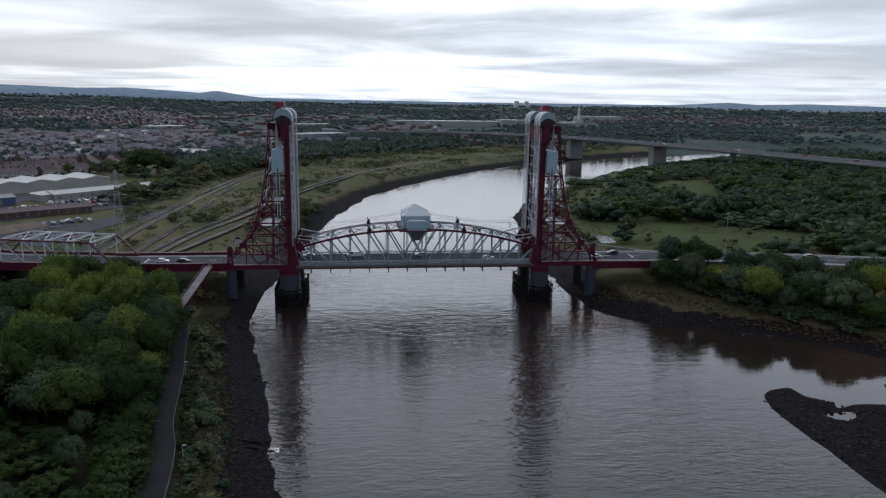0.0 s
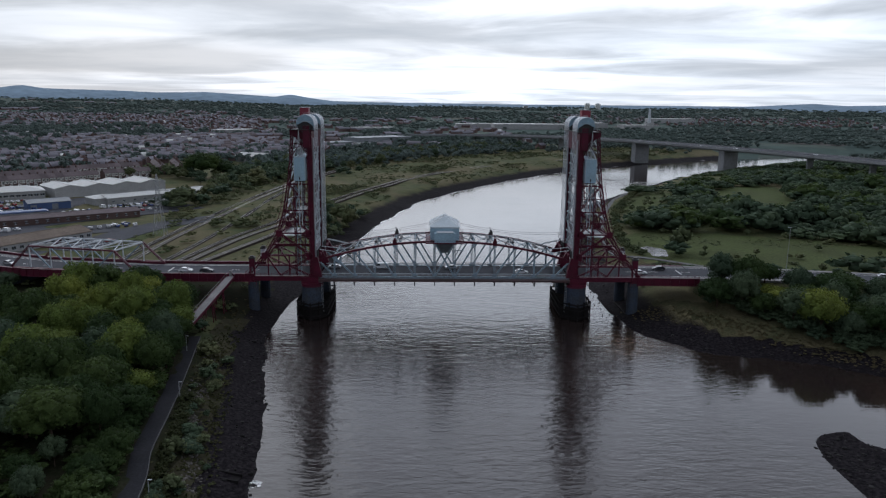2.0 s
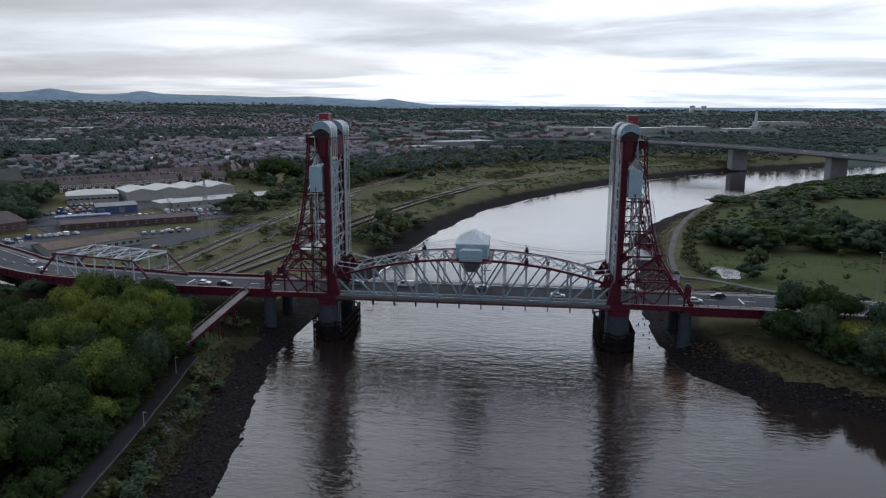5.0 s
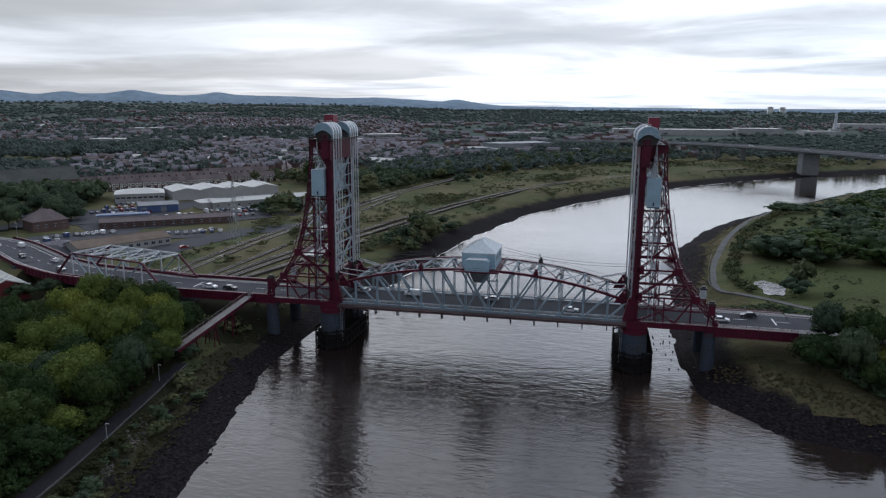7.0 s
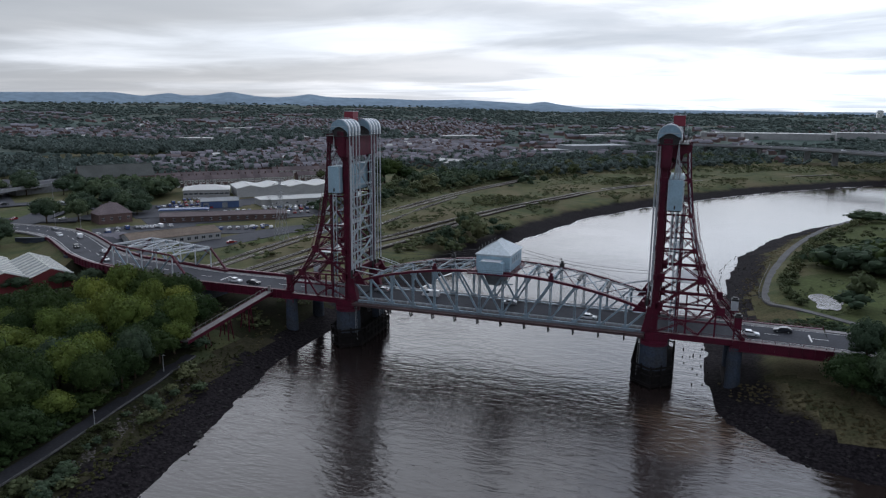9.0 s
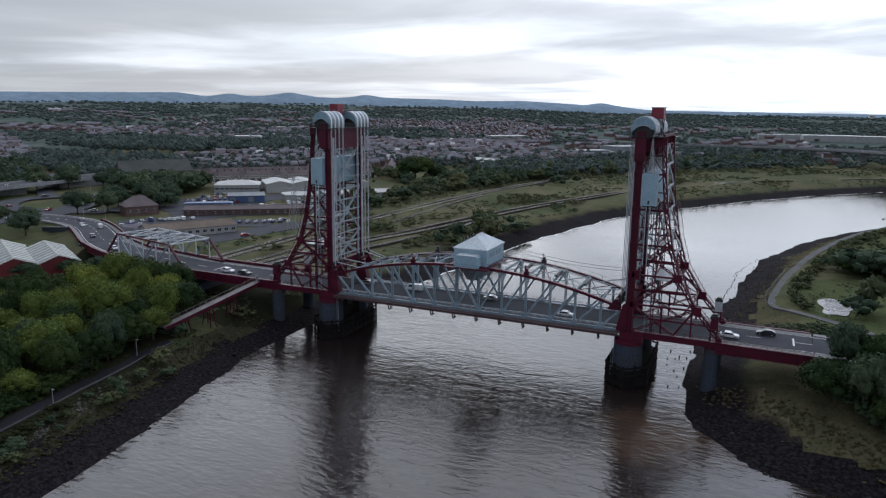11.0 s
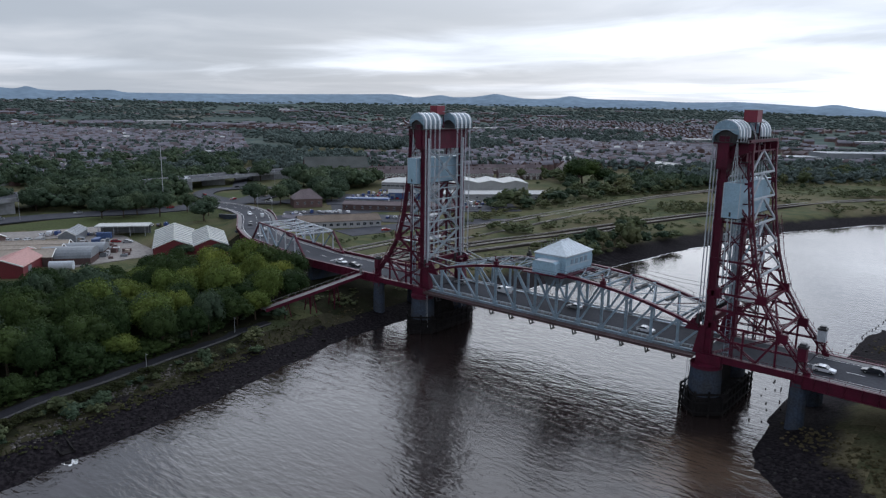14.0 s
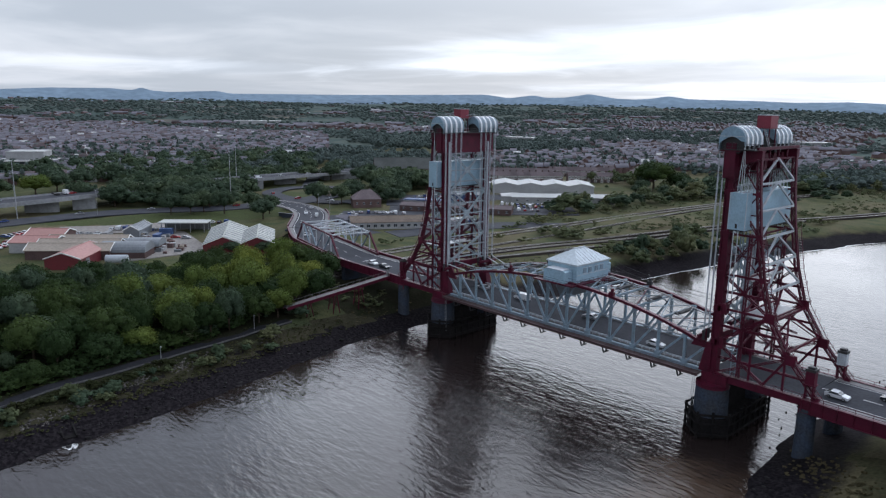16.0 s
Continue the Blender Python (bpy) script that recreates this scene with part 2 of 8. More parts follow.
def water_material():
    mt = bpy.data.materials.new("river_water")
    mt.use_nodes = True
    tr = mt.node_tree
    L = tr.links.new
    b = tr.nodes["Principled BSDF"]
    b.inputs["Roughness"].default_value = 0.03
    b.inputs["IOR"].default_value = 1.33
    geo = tr.nodes.new("ShaderNodeNewGeometry")
    big = tr.nodes.new("ShaderNodeTexNoise")
    big.inputs["Scale"].default_value, big.inputs["Detail"].default_value = 0.02, 4
    L(geo.outputs["Position"], big.inputs[0])
    mud = tr.nodes.new("ShaderNodeMix")
    mud.data_type = "RGBA"
    mud.inputs[6].default_value, mud.inputs[7].default_value = (0.013, 0.0095, 0.0095, 1), (0.025, 0.018, 0.016, 1)
    L(big.outputs[0], mud.inputs[0])
    shade = mud.outputs[2]
    # silt over the right bank's shallows; the second patch paints in reflected trees' brown
    for at, reach, much in (((55, -36, 0), 20.0, 0.9), ((122, -84, 0), 30.0, 0.4)):
        far = tr.nodes.new("ShaderNodeVectorMath")
        far.operation = "DISTANCE"
        L(geo.outputs["Position"], far.inputs[0])
        far.inputs[1].default_value = at
        wav = tr.nodes.new("ShaderNodeMath")
        wav.operation = "MULTIPLY_ADD"
        nz = tr.nodes.new("ShaderNodeTexNoise")
        nz.inputs["Scale"].default_value, nz.inputs["Detail"].default_value = 0.09, 3
        L(geo.outputs["Position"], nz.inputs[0])
        L(nz.outputs[0], wav.inputs[0])
        wav.inputs[1].default_value = reach * 0.9
        L(far.outputs["Value"], wav.inputs[2])
        silt_reflection = tr.nodes.new("ShaderNodeMapRange")
        silt_reflection.interpolation_type = "SMOOTHSTEP"
        silt_reflection.inputs[1].default_value, silt_reflection.inputs[2].default_value = reach * 0.6, reach * 1.45
        silt_reflection.inputs[3].default_value, silt_reflection.inputs[4].default_value = much, 0.0
        L(wav.outputs[0], silt_reflection.inputs[0])
        mx = tr.nodes.new("ShaderNodeMix")
        mx.data_type = "RGBA"
        L(silt_reflection.outputs[0], mx.inputs[0])
        L(shade, mx.inputs[6])
        mx.inputs[7].default_value = (0.062, 0.04, 0.026, 1)
        shade = mx.outputs[2]
    L(shade, b.inputs["Base Color"])
    mp = tr.nodes.new("ShaderNodeMapping")
    mp.inputs["Rotation"].default_value = (0, 0, radians(14))
    mp.inputs["Scale"].default_value = (0.38, 1.0, 1.0)
    L(geo.outputs["Position"], mp.inputs[0])
    w1 = tr.nodes.new("ShaderNodeTexNoise")
    w1.inputs["Scale"].default_value, w1.inputs["Detail"].default_value, w1.inputs["Distortion"].default_value = 0.36, 5, 0.7
    w2 = tr.nodes.new("ShaderNodeTexNoise")
    w2.inputs["Scale"].default_value, w2.inputs["Detail"].default_value = 1.15, 3
    for w in (w1, w2):
        L(mp.outputs[0], w.inputs[0])
    h = tr.nodes.new("ShaderNodeMath")
    h.operation = "MULTIPLY_ADD"
    L(w2.outputs[0], h.inputs[0])
    h.inputs[1].default_value = 0.55
    L(w1.outputs[0], h.inputs[2])
    # calm and ruffled patches
    pat = tr.nodes.new("ShaderNodeMapRange")
    pat.inputs[1].default_value, pat.inputs[2].default_value = 0.35, 0.65
    pat.inputs[3].default_value, pat.inputs[4].default_value = 0.5, 1.0
    L(big.outputs[0], pat.inputs[0])
    bp = tr.nodes.new("ShaderNodeBump")
    bp.inputs["Distance"].default_value = 0.3
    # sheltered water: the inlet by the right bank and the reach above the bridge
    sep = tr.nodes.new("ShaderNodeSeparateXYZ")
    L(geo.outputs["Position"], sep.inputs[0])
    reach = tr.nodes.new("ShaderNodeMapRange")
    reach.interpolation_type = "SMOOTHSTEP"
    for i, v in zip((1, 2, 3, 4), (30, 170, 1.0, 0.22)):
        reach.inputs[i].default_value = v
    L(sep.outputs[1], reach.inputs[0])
    inlet = tr.nodes.new("ShaderNodeVectorMath")
    inlet.operation = "DISTANCE"
    L(geo.outputs["Position"], inlet.inputs[0])
    inlet.inputs[1].default_value = (128, -82, 0)
    calm = tr.nodes.new("ShaderNodeMapRange")
    calm.interpolation_type = "SMOOTHSTEP"
    for i, v in zip((1, 2, 3, 4), (42, 92, 0.1, 1.0)):
        calm.inputs[i].default_value = v
    L(inlet.outputs["Value"], calm.inputs[0])
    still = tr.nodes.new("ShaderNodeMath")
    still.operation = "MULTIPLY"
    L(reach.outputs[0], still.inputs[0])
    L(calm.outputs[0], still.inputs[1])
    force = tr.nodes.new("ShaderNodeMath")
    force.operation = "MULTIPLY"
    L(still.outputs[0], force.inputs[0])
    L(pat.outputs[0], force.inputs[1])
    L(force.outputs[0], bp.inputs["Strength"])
    L(h.outputs[0], bp.inputs["Height"])
    L(bp.outputs[0], b.inputs["Normal"])
    return mt


RED = material("dark_red_paint", (0.09, 0.008, 0.025), 0.5, var=0.35, scale=0.5, fine=4, tint=(0.042, 0.007, 0.015), bump=0.05, spec=0.22)
BLUE = material("pale_blue_paint", (0.235, 0.315, 0.38), 0.55, var=0.32, scale=0.4, fine=3, tint=(0.15, 0.17, 0.18), bump=0.05, spec=0.25)
BLUE_CLAD = material("light_blue_cladding", (0.31, 0.45, 0.55), 0.5, var=0.2, scale=0.4, fine=3, tint=(0.2, 0.27, 0.31), bump=0.05)
RIB_ROOF = material("weathered_ribbed_roof", (0.36, 0.37, 0.33), 0.65, var=0.35, scale=0.12, fine=1.5, tint=(0.22, 0.22, 0.19))
BROWN_ROOF = material("brown_felt_roof", (0.17, 0.135, 0.11), 0.85, var=0.3, scale=0.1, fine=1.2)
PALE = material("weathered_white_steel", (0.48, 0.51, 0.55), 0.55, var=0.25, scale=0.5, fine=4, tint=(0.3, 0.3, 0.31), bump=0.05, spec=0.25)
STEEL = material("galvanised_steel", (0.36, 0.37, 0.39), 0.45, 0.4, var=0.2, bump=0.03)
DARK = material("dark_machinery", (0.03, 0.028, 0.03), 0.6, var=0.3)
PIER = material("pier_concrete", (0.045, 0.058, 0.085), 0.85, var=0.4, scale=0.25, fine=2.5, tint=(0.05, 0.05, 0.05), bump=0.3)
FENDER = material("wet_fender_timber", (0.02, 0.018, 0.018), 0.85, var=0.5, scale=0.4, fine=3, bump=0.4)
ASPHALT = material("asphalt", (0.062, 0.064, 0.074), 0.85, var=0.25, scale=0.12, fine=1.5, bump=0.1)
PAVING = material("pale_footway", (0.24, 0.23, 0.23), 0.85, var=0.25, scale=0.2, fine=2)
PAINTLINE = material("road_paint", (0.7, 0.7, 0.68), 0.7, var=0.2, scale=1, fine=5)
CONCRETE = material("yard_concrete", (0.25, 0.23, 0.215), 0.9, var=0.35, scale=0.06, fine=0.8, tint=(0.17, 0.155, 0.14))
VIADUCT = material("viaduct_concrete", (0.25, 0.255, 0.265), 0.85, var=0.25, scale=0.05, fine=0.6)
BRICK = material("red_brick", (0.13, 0.088, 0.083), 0.9, var=0.3, scale=0.2, fine=3, per_object=0.25)
RENDER = material("pale_wall", (0.34, 0.34, 0.34), 0.85, var=0.2, scale=0.15, fine=2, per_object=0.15)
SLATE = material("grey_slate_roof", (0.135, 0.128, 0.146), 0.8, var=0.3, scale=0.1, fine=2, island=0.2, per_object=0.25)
TILE = material("brown_tile_roof", (0.138, 0.112, 0.116), 0.85, var=0.3, scale=0.1, fine=2, island=0.2, per_object=0.2)
WHITE_ROOF = material("pale_sheet_roof", (0.35, 0.36, 0.355), 0.6, var=0.3, scale=0.08, fine=1.2, tint=(0.38, 0.36, 0.33))
GREY_ROOF = material("grey_sheet_roof", (0.17, 0.185, 0.2), 0.6, var=0.25, scale=0.1, fine=1.5)
PINK_ROOF = material("faded_red_sheet_roof", (0.36, 0.18, 0.16), 0.7, var=0.25, scale=0.1, fine=1.5, tint=(0.3, 0.16, 0.13))
BUFF_ROOF = material("buff_sheet_roof", (0.33, 0.28, 0.225), 0.75, var=0.25, scale=0.08, fine=1.2, tint=(0.22, 0.18, 0.15))
SHED_RED = material("red_sheet_wall", (0.14, 0.014, 0.02), 0.6, var=0.2, scale=0.2, fine=3)
SHED_BLUE = material("blue_sheet_wall", (0.045, 0.085, 0.2), 0.6, var=0.2, scale=0.2, fine=3)
GLASS = material("window_glass", (0.03, 0.035, 0.04), 0.08, var=0.1, bump=0)
BARK = material("bark", (0.08, 0.06, 0.045), 0.95, var=0.4, scale=2, fine=12, bump=0.5)
BALLAST = material("rail_ballast", (0.052, 0.043, 0.039), 0.95, var=0.35, scale=0.25, fine=4, bump=0.4)
RAIL = material("rail_steel", (0.5, 0.47, 0.44), 0.4, 0.6, var=0.15, bump=0)
# the hills' blue is distance haze painted into the colour
HILLS = material("hazy_blue_hills", (0.19, 0.25, 0.31), 1.0, var=0.2, scale=0.004, fine=0.02, bump=0, spec=0)
LEAF = leaf_material("leaves_summer", (0.029, 0.05, 0.018), (0.062, 0.088, 0.025), island=0.3)
OLIVE = leaf_material("olive_scrub_leaves", (0.036, 0.042, 0.018), (0.07, 0.068, 0.028), island=0.3)
LEAF_GOLD = leaf_material("leaves_yellowing", (0.09, 0.124, 0.03), (0.19, 0.205, 0.038), island=0.3)
LEAF_DARK = leaf_material("leaves_dark", (0.05, 0.075, 0.046), (0.09, 0.118, 0.06), island=0.24, hue=0.2)
SHRUB = leaf_material("scrub_leaves", (0.082, 0.1, 0.05), (0.145, 0.142, 0.07), island=0.26, hue=0.1)
DRY = leaf_material("dry_grass", (0.07, 0.06, 0.03), (0.12, 0.095, 0.05), island=0.3, hue=0.1)
# distant foliage, with blue-grey haze mixed into the leaf colour
HAZE_LEAF = leaf_material("hazed_far_leaves", (0.09, 0.118, 0.108), (0.118, 0.145, 0.132), island=0.14, hue=0.0)
PATHGREY = material("pale_worn_path", (0.13, 0.128, 0.13), 0.9, var=0.3, scale=0.2, fine=2)
PATHTAR = material("dark_path_asphalt", (0.024, 0.024, 0.028), 0.9, var=0.3, scale=0.2, fine=2)
SHORE_WHITE = material("shore_white", (0.75, 0.75, 0.74), 0.6, var=0.2, scale=0.5, fine=3)
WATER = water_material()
HALL_ROOF = material("weathered_hall_slate", (0.1, 0.105, 0.1), 0.8, var=0.3, scale=0.12, fine=2)
STONE = material("shore_stone", (0.026, 0.024, 0.024), 0.8, var=0.4, scale=0.8, fine=4, island=0.5, bump=0.3)
RUBBLE = material("pale_rubble", (0.11, 0.1, 0.092), 0.9, var=0.4, scale=0.8, fine=4, island=0.4)
TRIM_WHITE = material("white_window_trim", (0.8, 0.8, 0.78), 0.6, var=0.1, bump=0)
CABIN_RED = material("bright_red_paint", (0.2, 0.015, 0.035), 0.5, var=0.25, scale=0.6, fine=3)
TYRE = material("tyre_rubber", (0.02, 0.02, 0.02), 0.9, var=0.1, bump=0)
CAR_WHITE = material("white_car_paint", (0.65, 0.66, 0.68), 0.25, var=0.05, bump=0)
CAR_SILVER = material("silver_car_paint", (0.35, 0.36, 0.38), 0.3, 0.5, var=0.05, bump=0)
CAR_BLACK = material("dark_car_paint", (0.02, 0.022, 0.028), 0.25, var=0.05, bump=0)
CAR_BLUE = material("blue_car_paint", (0.04, 0.07, 0.18), 0.25, var=0.05, bump=0)
CAR_RED = material("red_car_paint", (0.25, 0.02, 0.025), 0.25, var=0.05, bump=0)


# ---- mesh helpers ----
class Shape:
    """Collects solids into one mesh."""

    def __init__(self):
        self.v, self.f = [], []

    def add(self, verts, faces):
        n = len(self.v)
        self.v += [tuple(p) for p in verts]
        self.f += [tuple(i + n for i in f) for f in faces]
        return self

    def box(self, c, s, rz=0.0, m=None):
        hx, hy, hz = s[0] / 2, s[1] / 2, s[2] / 2
        m = m or Matrix.Translation(c) @ Matrix.Rotation(rz, 4, "Z")
        pts = [m @ Vector((x, y, z)) for z in (-hz, hz) for x, y in ((-hx, -hy), (hx, -hy), (hx, hy), (-hx, hy))]
        return self.add(pts, [(3, 2, 1, 0), (4, 5, 6, 7), (0, 1, 5, 4), (1, 2, 6, 5), (2, 3, 7, 6), (3, 0, 4, 7)])

    def beam(self, p, q, w, h, up=(0, 0, 1)):
        """A bar of section w (sideways) by h (along up) from p to q."""
        p, q = Vector(p), Vector(q)
        d = (q - p).normalized()
        u = Vector(up)
        if abs(d.dot(u)) > 0.98:
            u = Vector((0, 1, 0)) if abs(d.y) < 0.9 else Vector((1, 0, 0))
        s = d.cross(u).normalized()
        u = s.cross(d).normalized()
        a, b = s * w / 2, u * h / 2
        pts = [e + i * a + j * b for e in (p, q) for i, j in ((-1, -1), (1, -1), (1, 1), (-1, 1))]
        return self.add(pts, [(3, 2, 1, 0), (4, 5, 6, 7), (0, 1, 5, 4), (1, 2, 6, 5), (2, 3, 7, 6), (3, 0, 4, 7)])

    def laced(self, p, q, w, h, up=(0, 0, 1), flange=0.16, step=0.9, bar=0.1):
        """Two channels a distance w apart, joined by zigzag lacing bars."""
        p, q = Vector(p), Vector(q)
        d = (q - p).normalized()
        u = Vector(up)
        s = d.cross(u).normalized()
        u = s.cross(d).normalized()
        for k in (-1, 1):
            o = s * k * (w - flange) / 2
            self.beam(p + o, q + o, flange, h, u)
        n = max(2, int((q - p).length / step))
        for face in (-1, 1):
            prev = None
            for i in range(n + 1):
                pt = p.lerp(q, i / n) + s * (w / 2 - flange) * (1 if i % 2 else -1) + u * face * (h / 2 - 0.03)
                if prev is not None:
                    self.beam(prev, pt, bar, 0.04, u)
                prev = pt
        return self

    def cyl(self, p, q, r, n=8, r2=None, cap=True):
        p, q = Vector(p), Vector(q)
        d = (q - p).normalized()
        u = Vector((0, 0, 1)) if abs(d.z) < 0.9 else Vector((1, 0, 0))
        s = d.cross(u).normalized()
        u = s.cross(d)
        r2 = r if r2 is None else r2
        pts = []
        for e, rr in ((p, r), (q, r2)):
            for i in range(n):
                a = 2 * math.pi * i / n
                pts.append(e + s * rr * math.cos(a) + u * rr * math.sin(a))
        fs = [(i, (i + 1) % n, n + (i + 1) % n, n + i) for i in range(n)]
        if cap:
            fs += [tuple(range(n))[::-1], tuple(range(n, 2 * n))]
        return self.add(pts, fs)

    def prism(self, outline, axis_a, axis_b, origin, depth_vec):
        """An outline in the plane of two axes, drawn out along a vector."""
        o, a, b, dv = Vector(origin), Vector(axis_a), Vector(axis_b), Vector(depth_vec)
        n = len(outline)
        pts = [o + a * x + b * y for x, y in outline] + [o + a * x + b * y + dv for x, y in outline]
        fs = [tuple(range(n))[::-1], tuple(range(n, 2 * n))] + [(i, (i + 1) % n, n + (i + 1) % n, n + i) for i in range(n)]
        return self.add(pts, fs)

    def mesh(self, name):
        me = bpy.data.meshes.new(name)
        me.from_pydata(self.v, [], self.f)
        bm = bmesh.new()
        bm.from_mesh(me)
        bmesh.ops.recalc_face_normals(bm, faces=bm.faces)
        bm.to_mesh(me)
        bm.free()
        return me


def thing(name, label, category, group="", kind="", at=(0, 0, 0), rz=0.0):
    ob = tagged(new(name), label, category, group, kind)
    ob.matrix_basis = pose(*at, 0, 0, rz)
    ob.empty_display_size = 0.5
    return ob


def part(name, shape, mat, parent, label="", smooth=False):
    me = shape.mesh(name) if isinstance(shape, Shape) else shape
    if not me.materials:
        me.materials.append(mat)
    if smooth:
        me.polygons.foreach_set("use_smooth", [True] * len(me.polygons))
    ob = new(name, me)
    ob.parent = parent
    return tagged(ob, label)


def solid(name, shape, mat, label, category, group="", kind="", smooth=False):
    """A thing that is one mesh."""
    ob = part(name, shape, mat, None, smooth=smooth)
    return tagged(ob, label, category, group, kind)


def fast_mesh(name, verts, faces, mat):
    """A mesh from numpy arrays; faces all of one corner count."""
    me = bpy.data.meshes.new(name)
    k = faces.shape[1]
    me.vertices.add(len(verts))
    me.vertices.foreach_set("co", verts.astype(np.float32).ravel())
    me.loops.add(faces.size)
    me.loops.foreach_set("vertex_index", faces.astype(np.int32).ravel())
    me.polygons.add(len(faces))
    me.polygons.foreach_set("loop_start", np.arange(0, faces.size, k, dtype=np.int32))
    me.update(calc_edges=True)
    me.validate()
    me.materials.append(mat)
    return me


def polyline(points, step):
    """A smooth curve through points, evenly stepped: arrays of places and headings."""
    pts = np.array(points, float)
    n = len(pts)
    out = []
    for i in range(n - 1):
        p0, p1, p2, p3 = pts[max(i - 1, 0)], pts[i], pts[i + 1], pts[min(i + 2, n - 1)]
        m = max(2, int(np.linalg.norm((p2 - p1)[:2]) / step))
        for k in range(m):
            t = k / m
            out.append(0.5 * ((2 * p1) + (p2 - p0) * t + (2 * p0 - 5 * p1 + 4 * p2 - p3) * t * t + (3 * p1 - p0 - 3 * p2 + p3) * t ** 3))
    out.append(pts[-1])
    out = np.array(out)
    h = np.gradient(out[:, :2], axis=0)
    h /= np.linalg.norm(h, axis=1)[:, None] + 1e-9
    return out, h


def strip(points, half, thick, step=4.0, shift=0.0):
    """A solid ribbon along points (x, y, z of its top)."""
    out, h = polyline(points, step)
    s = Shape()
    nrm = np.stack([-h[:, 1], h[:, 0]], 1)
    for i in range(len(out)):
        for off, dz in ((shift - half, 0), (shift + half, 0), (shift + half, -thick), (shift - half, -thick)):
            s.v.append((out[i, 0] + nrm[i, 0] * off, out[i, 1] + nrm[i, 1] * off, out[i, 2] + dz))
    n = len(out)
    for i in range(n - 1):
        a, b = 4 * i, 4 * i + 4
        s.f += [(a, a + 1, b + 1, b), (a + 1, a + 2, b + 2, b + 1), (a + 2, a + 3, b + 3, b + 2), (a + 3, a, b, b + 3)]
    s.f += [(3, 2, 1, 0), (4 * n - 4, 4 * n - 3, 4 * n - 2, 4 * n - 1)]
    return s


def distance_to(px, py, points):
    """Distance of arrays of places to an open polyline."""
    best = np.full(px.shape, 1e9)
    for (x0, y0), (x1, y1) in zip(points[:-1], points[1:]):
        dx, dy = x1 - x0, y1 - y0
        t = np.clip(((px - x0) * dx + (py - y0) * dy) / (dx * dx + dy * dy), 0, 1)
        best = np.minimum(best, np.hypot(px - x0 - t * dx, py - y0 - t * dy))
    return best


def inside(px, py, poly):
    res = np.zeros(px.shape, bool)
    n = len(poly)
    for i in range(n):
        (x0, y0), (x1, y1) = poly[i], poly[(i + 1) % n]
        if y0 == y1:
            continue
        c = ((y0 > py) != (y1 > py)) & (px < (x1 - x0) * (py - y0) / (y1 - y0) + x0)
        res ^= c
    return res


# ---- ground, river ----
LEFT_BANK = [(-10, -700), (-22, -260), (-33.5, -132), (-36.5, -112), (-40.3, -94), (-42.8, -78), (-47, -62), (-50.5, -46), (-52.5, -28), (-53, 4), (-48, 40), (-42, 110), (-34, 170), (-13, 260), (19, 328),
             (67, 408), (117, 475), (169, 530), (228, 587), (366, 685), (560, 770), (900, 860)]
RIGHT_BANK = [(900, 740), (560, 648), (412, 590), (326, 537), (219, 427), (168, 352), (116, 273), (88, 217), (72, 165), (64, 103), (57, 30), (56, -5), (60, -28), (74, -43), (90, -48.5), (104, -54.5), (115, -63),
              (126, -78), (160, -86), (200, -92), (330, -150), (420, -400), (420, -700)]
RIVER = LEFT_BANK + RIGHT_BANK
ROAD_LEFT = [(-62, 0, 13.4), (-98, 0.5, 13.4), (-121, 4.5, 13.2), (-145, 10.5, 12.6), (-172, 23.5, 12.0), (-202, 44, 11.1), (-222, 56, 10.2), (-246, 65.5, 9.1), (-272, 70, 8.1), (-302, 66, 7.48)]
ROAD_RIGHT = [(62, 0, 13.4), (84, -0.5, 13.4), (110, -2.5, 13.2), (140, -6, 12.8), (190, -14, 12), (260, -24, 11), (420, -40, 9)]


def smooth(a, b, x):
    t = np.clip((x - a) / (b - a), 0, 1)
    return t * t * (3 - 2 * t)


def value_noise(x, y, size, seed):
    """Soft random relief on a lattice of that size."""
    gx, gy = x / size, y / size
    ix, iy = np.floor(gx).astype(np.int64), np.floor(gy).astype(np.int64)
    fx, fy = gx - ix, gy - iy
    fx, fy = fx * fx * (3 - 2 * fx), fy * fy * (3 - 2 * fy)

    def rnd(i, j):
        h = (i * 374761393 + j * 668265263 + seed * 974711) & 0x7FFFFFFF
        h = ((h ^ (h >> 13)) * 1274126177) & 0x7FFFFFFF
        return ((h ^ (h >> 16)) & 0xFFFF) / 65535.0

    return (rnd(ix, iy) * (1 - fx) + rnd(ix + 1, iy) * fx) * (1 - fy) + (rnd(ix, iy + 1) * (1 - fx) + rnd(ix + 1, iy + 1) * fx) * fy


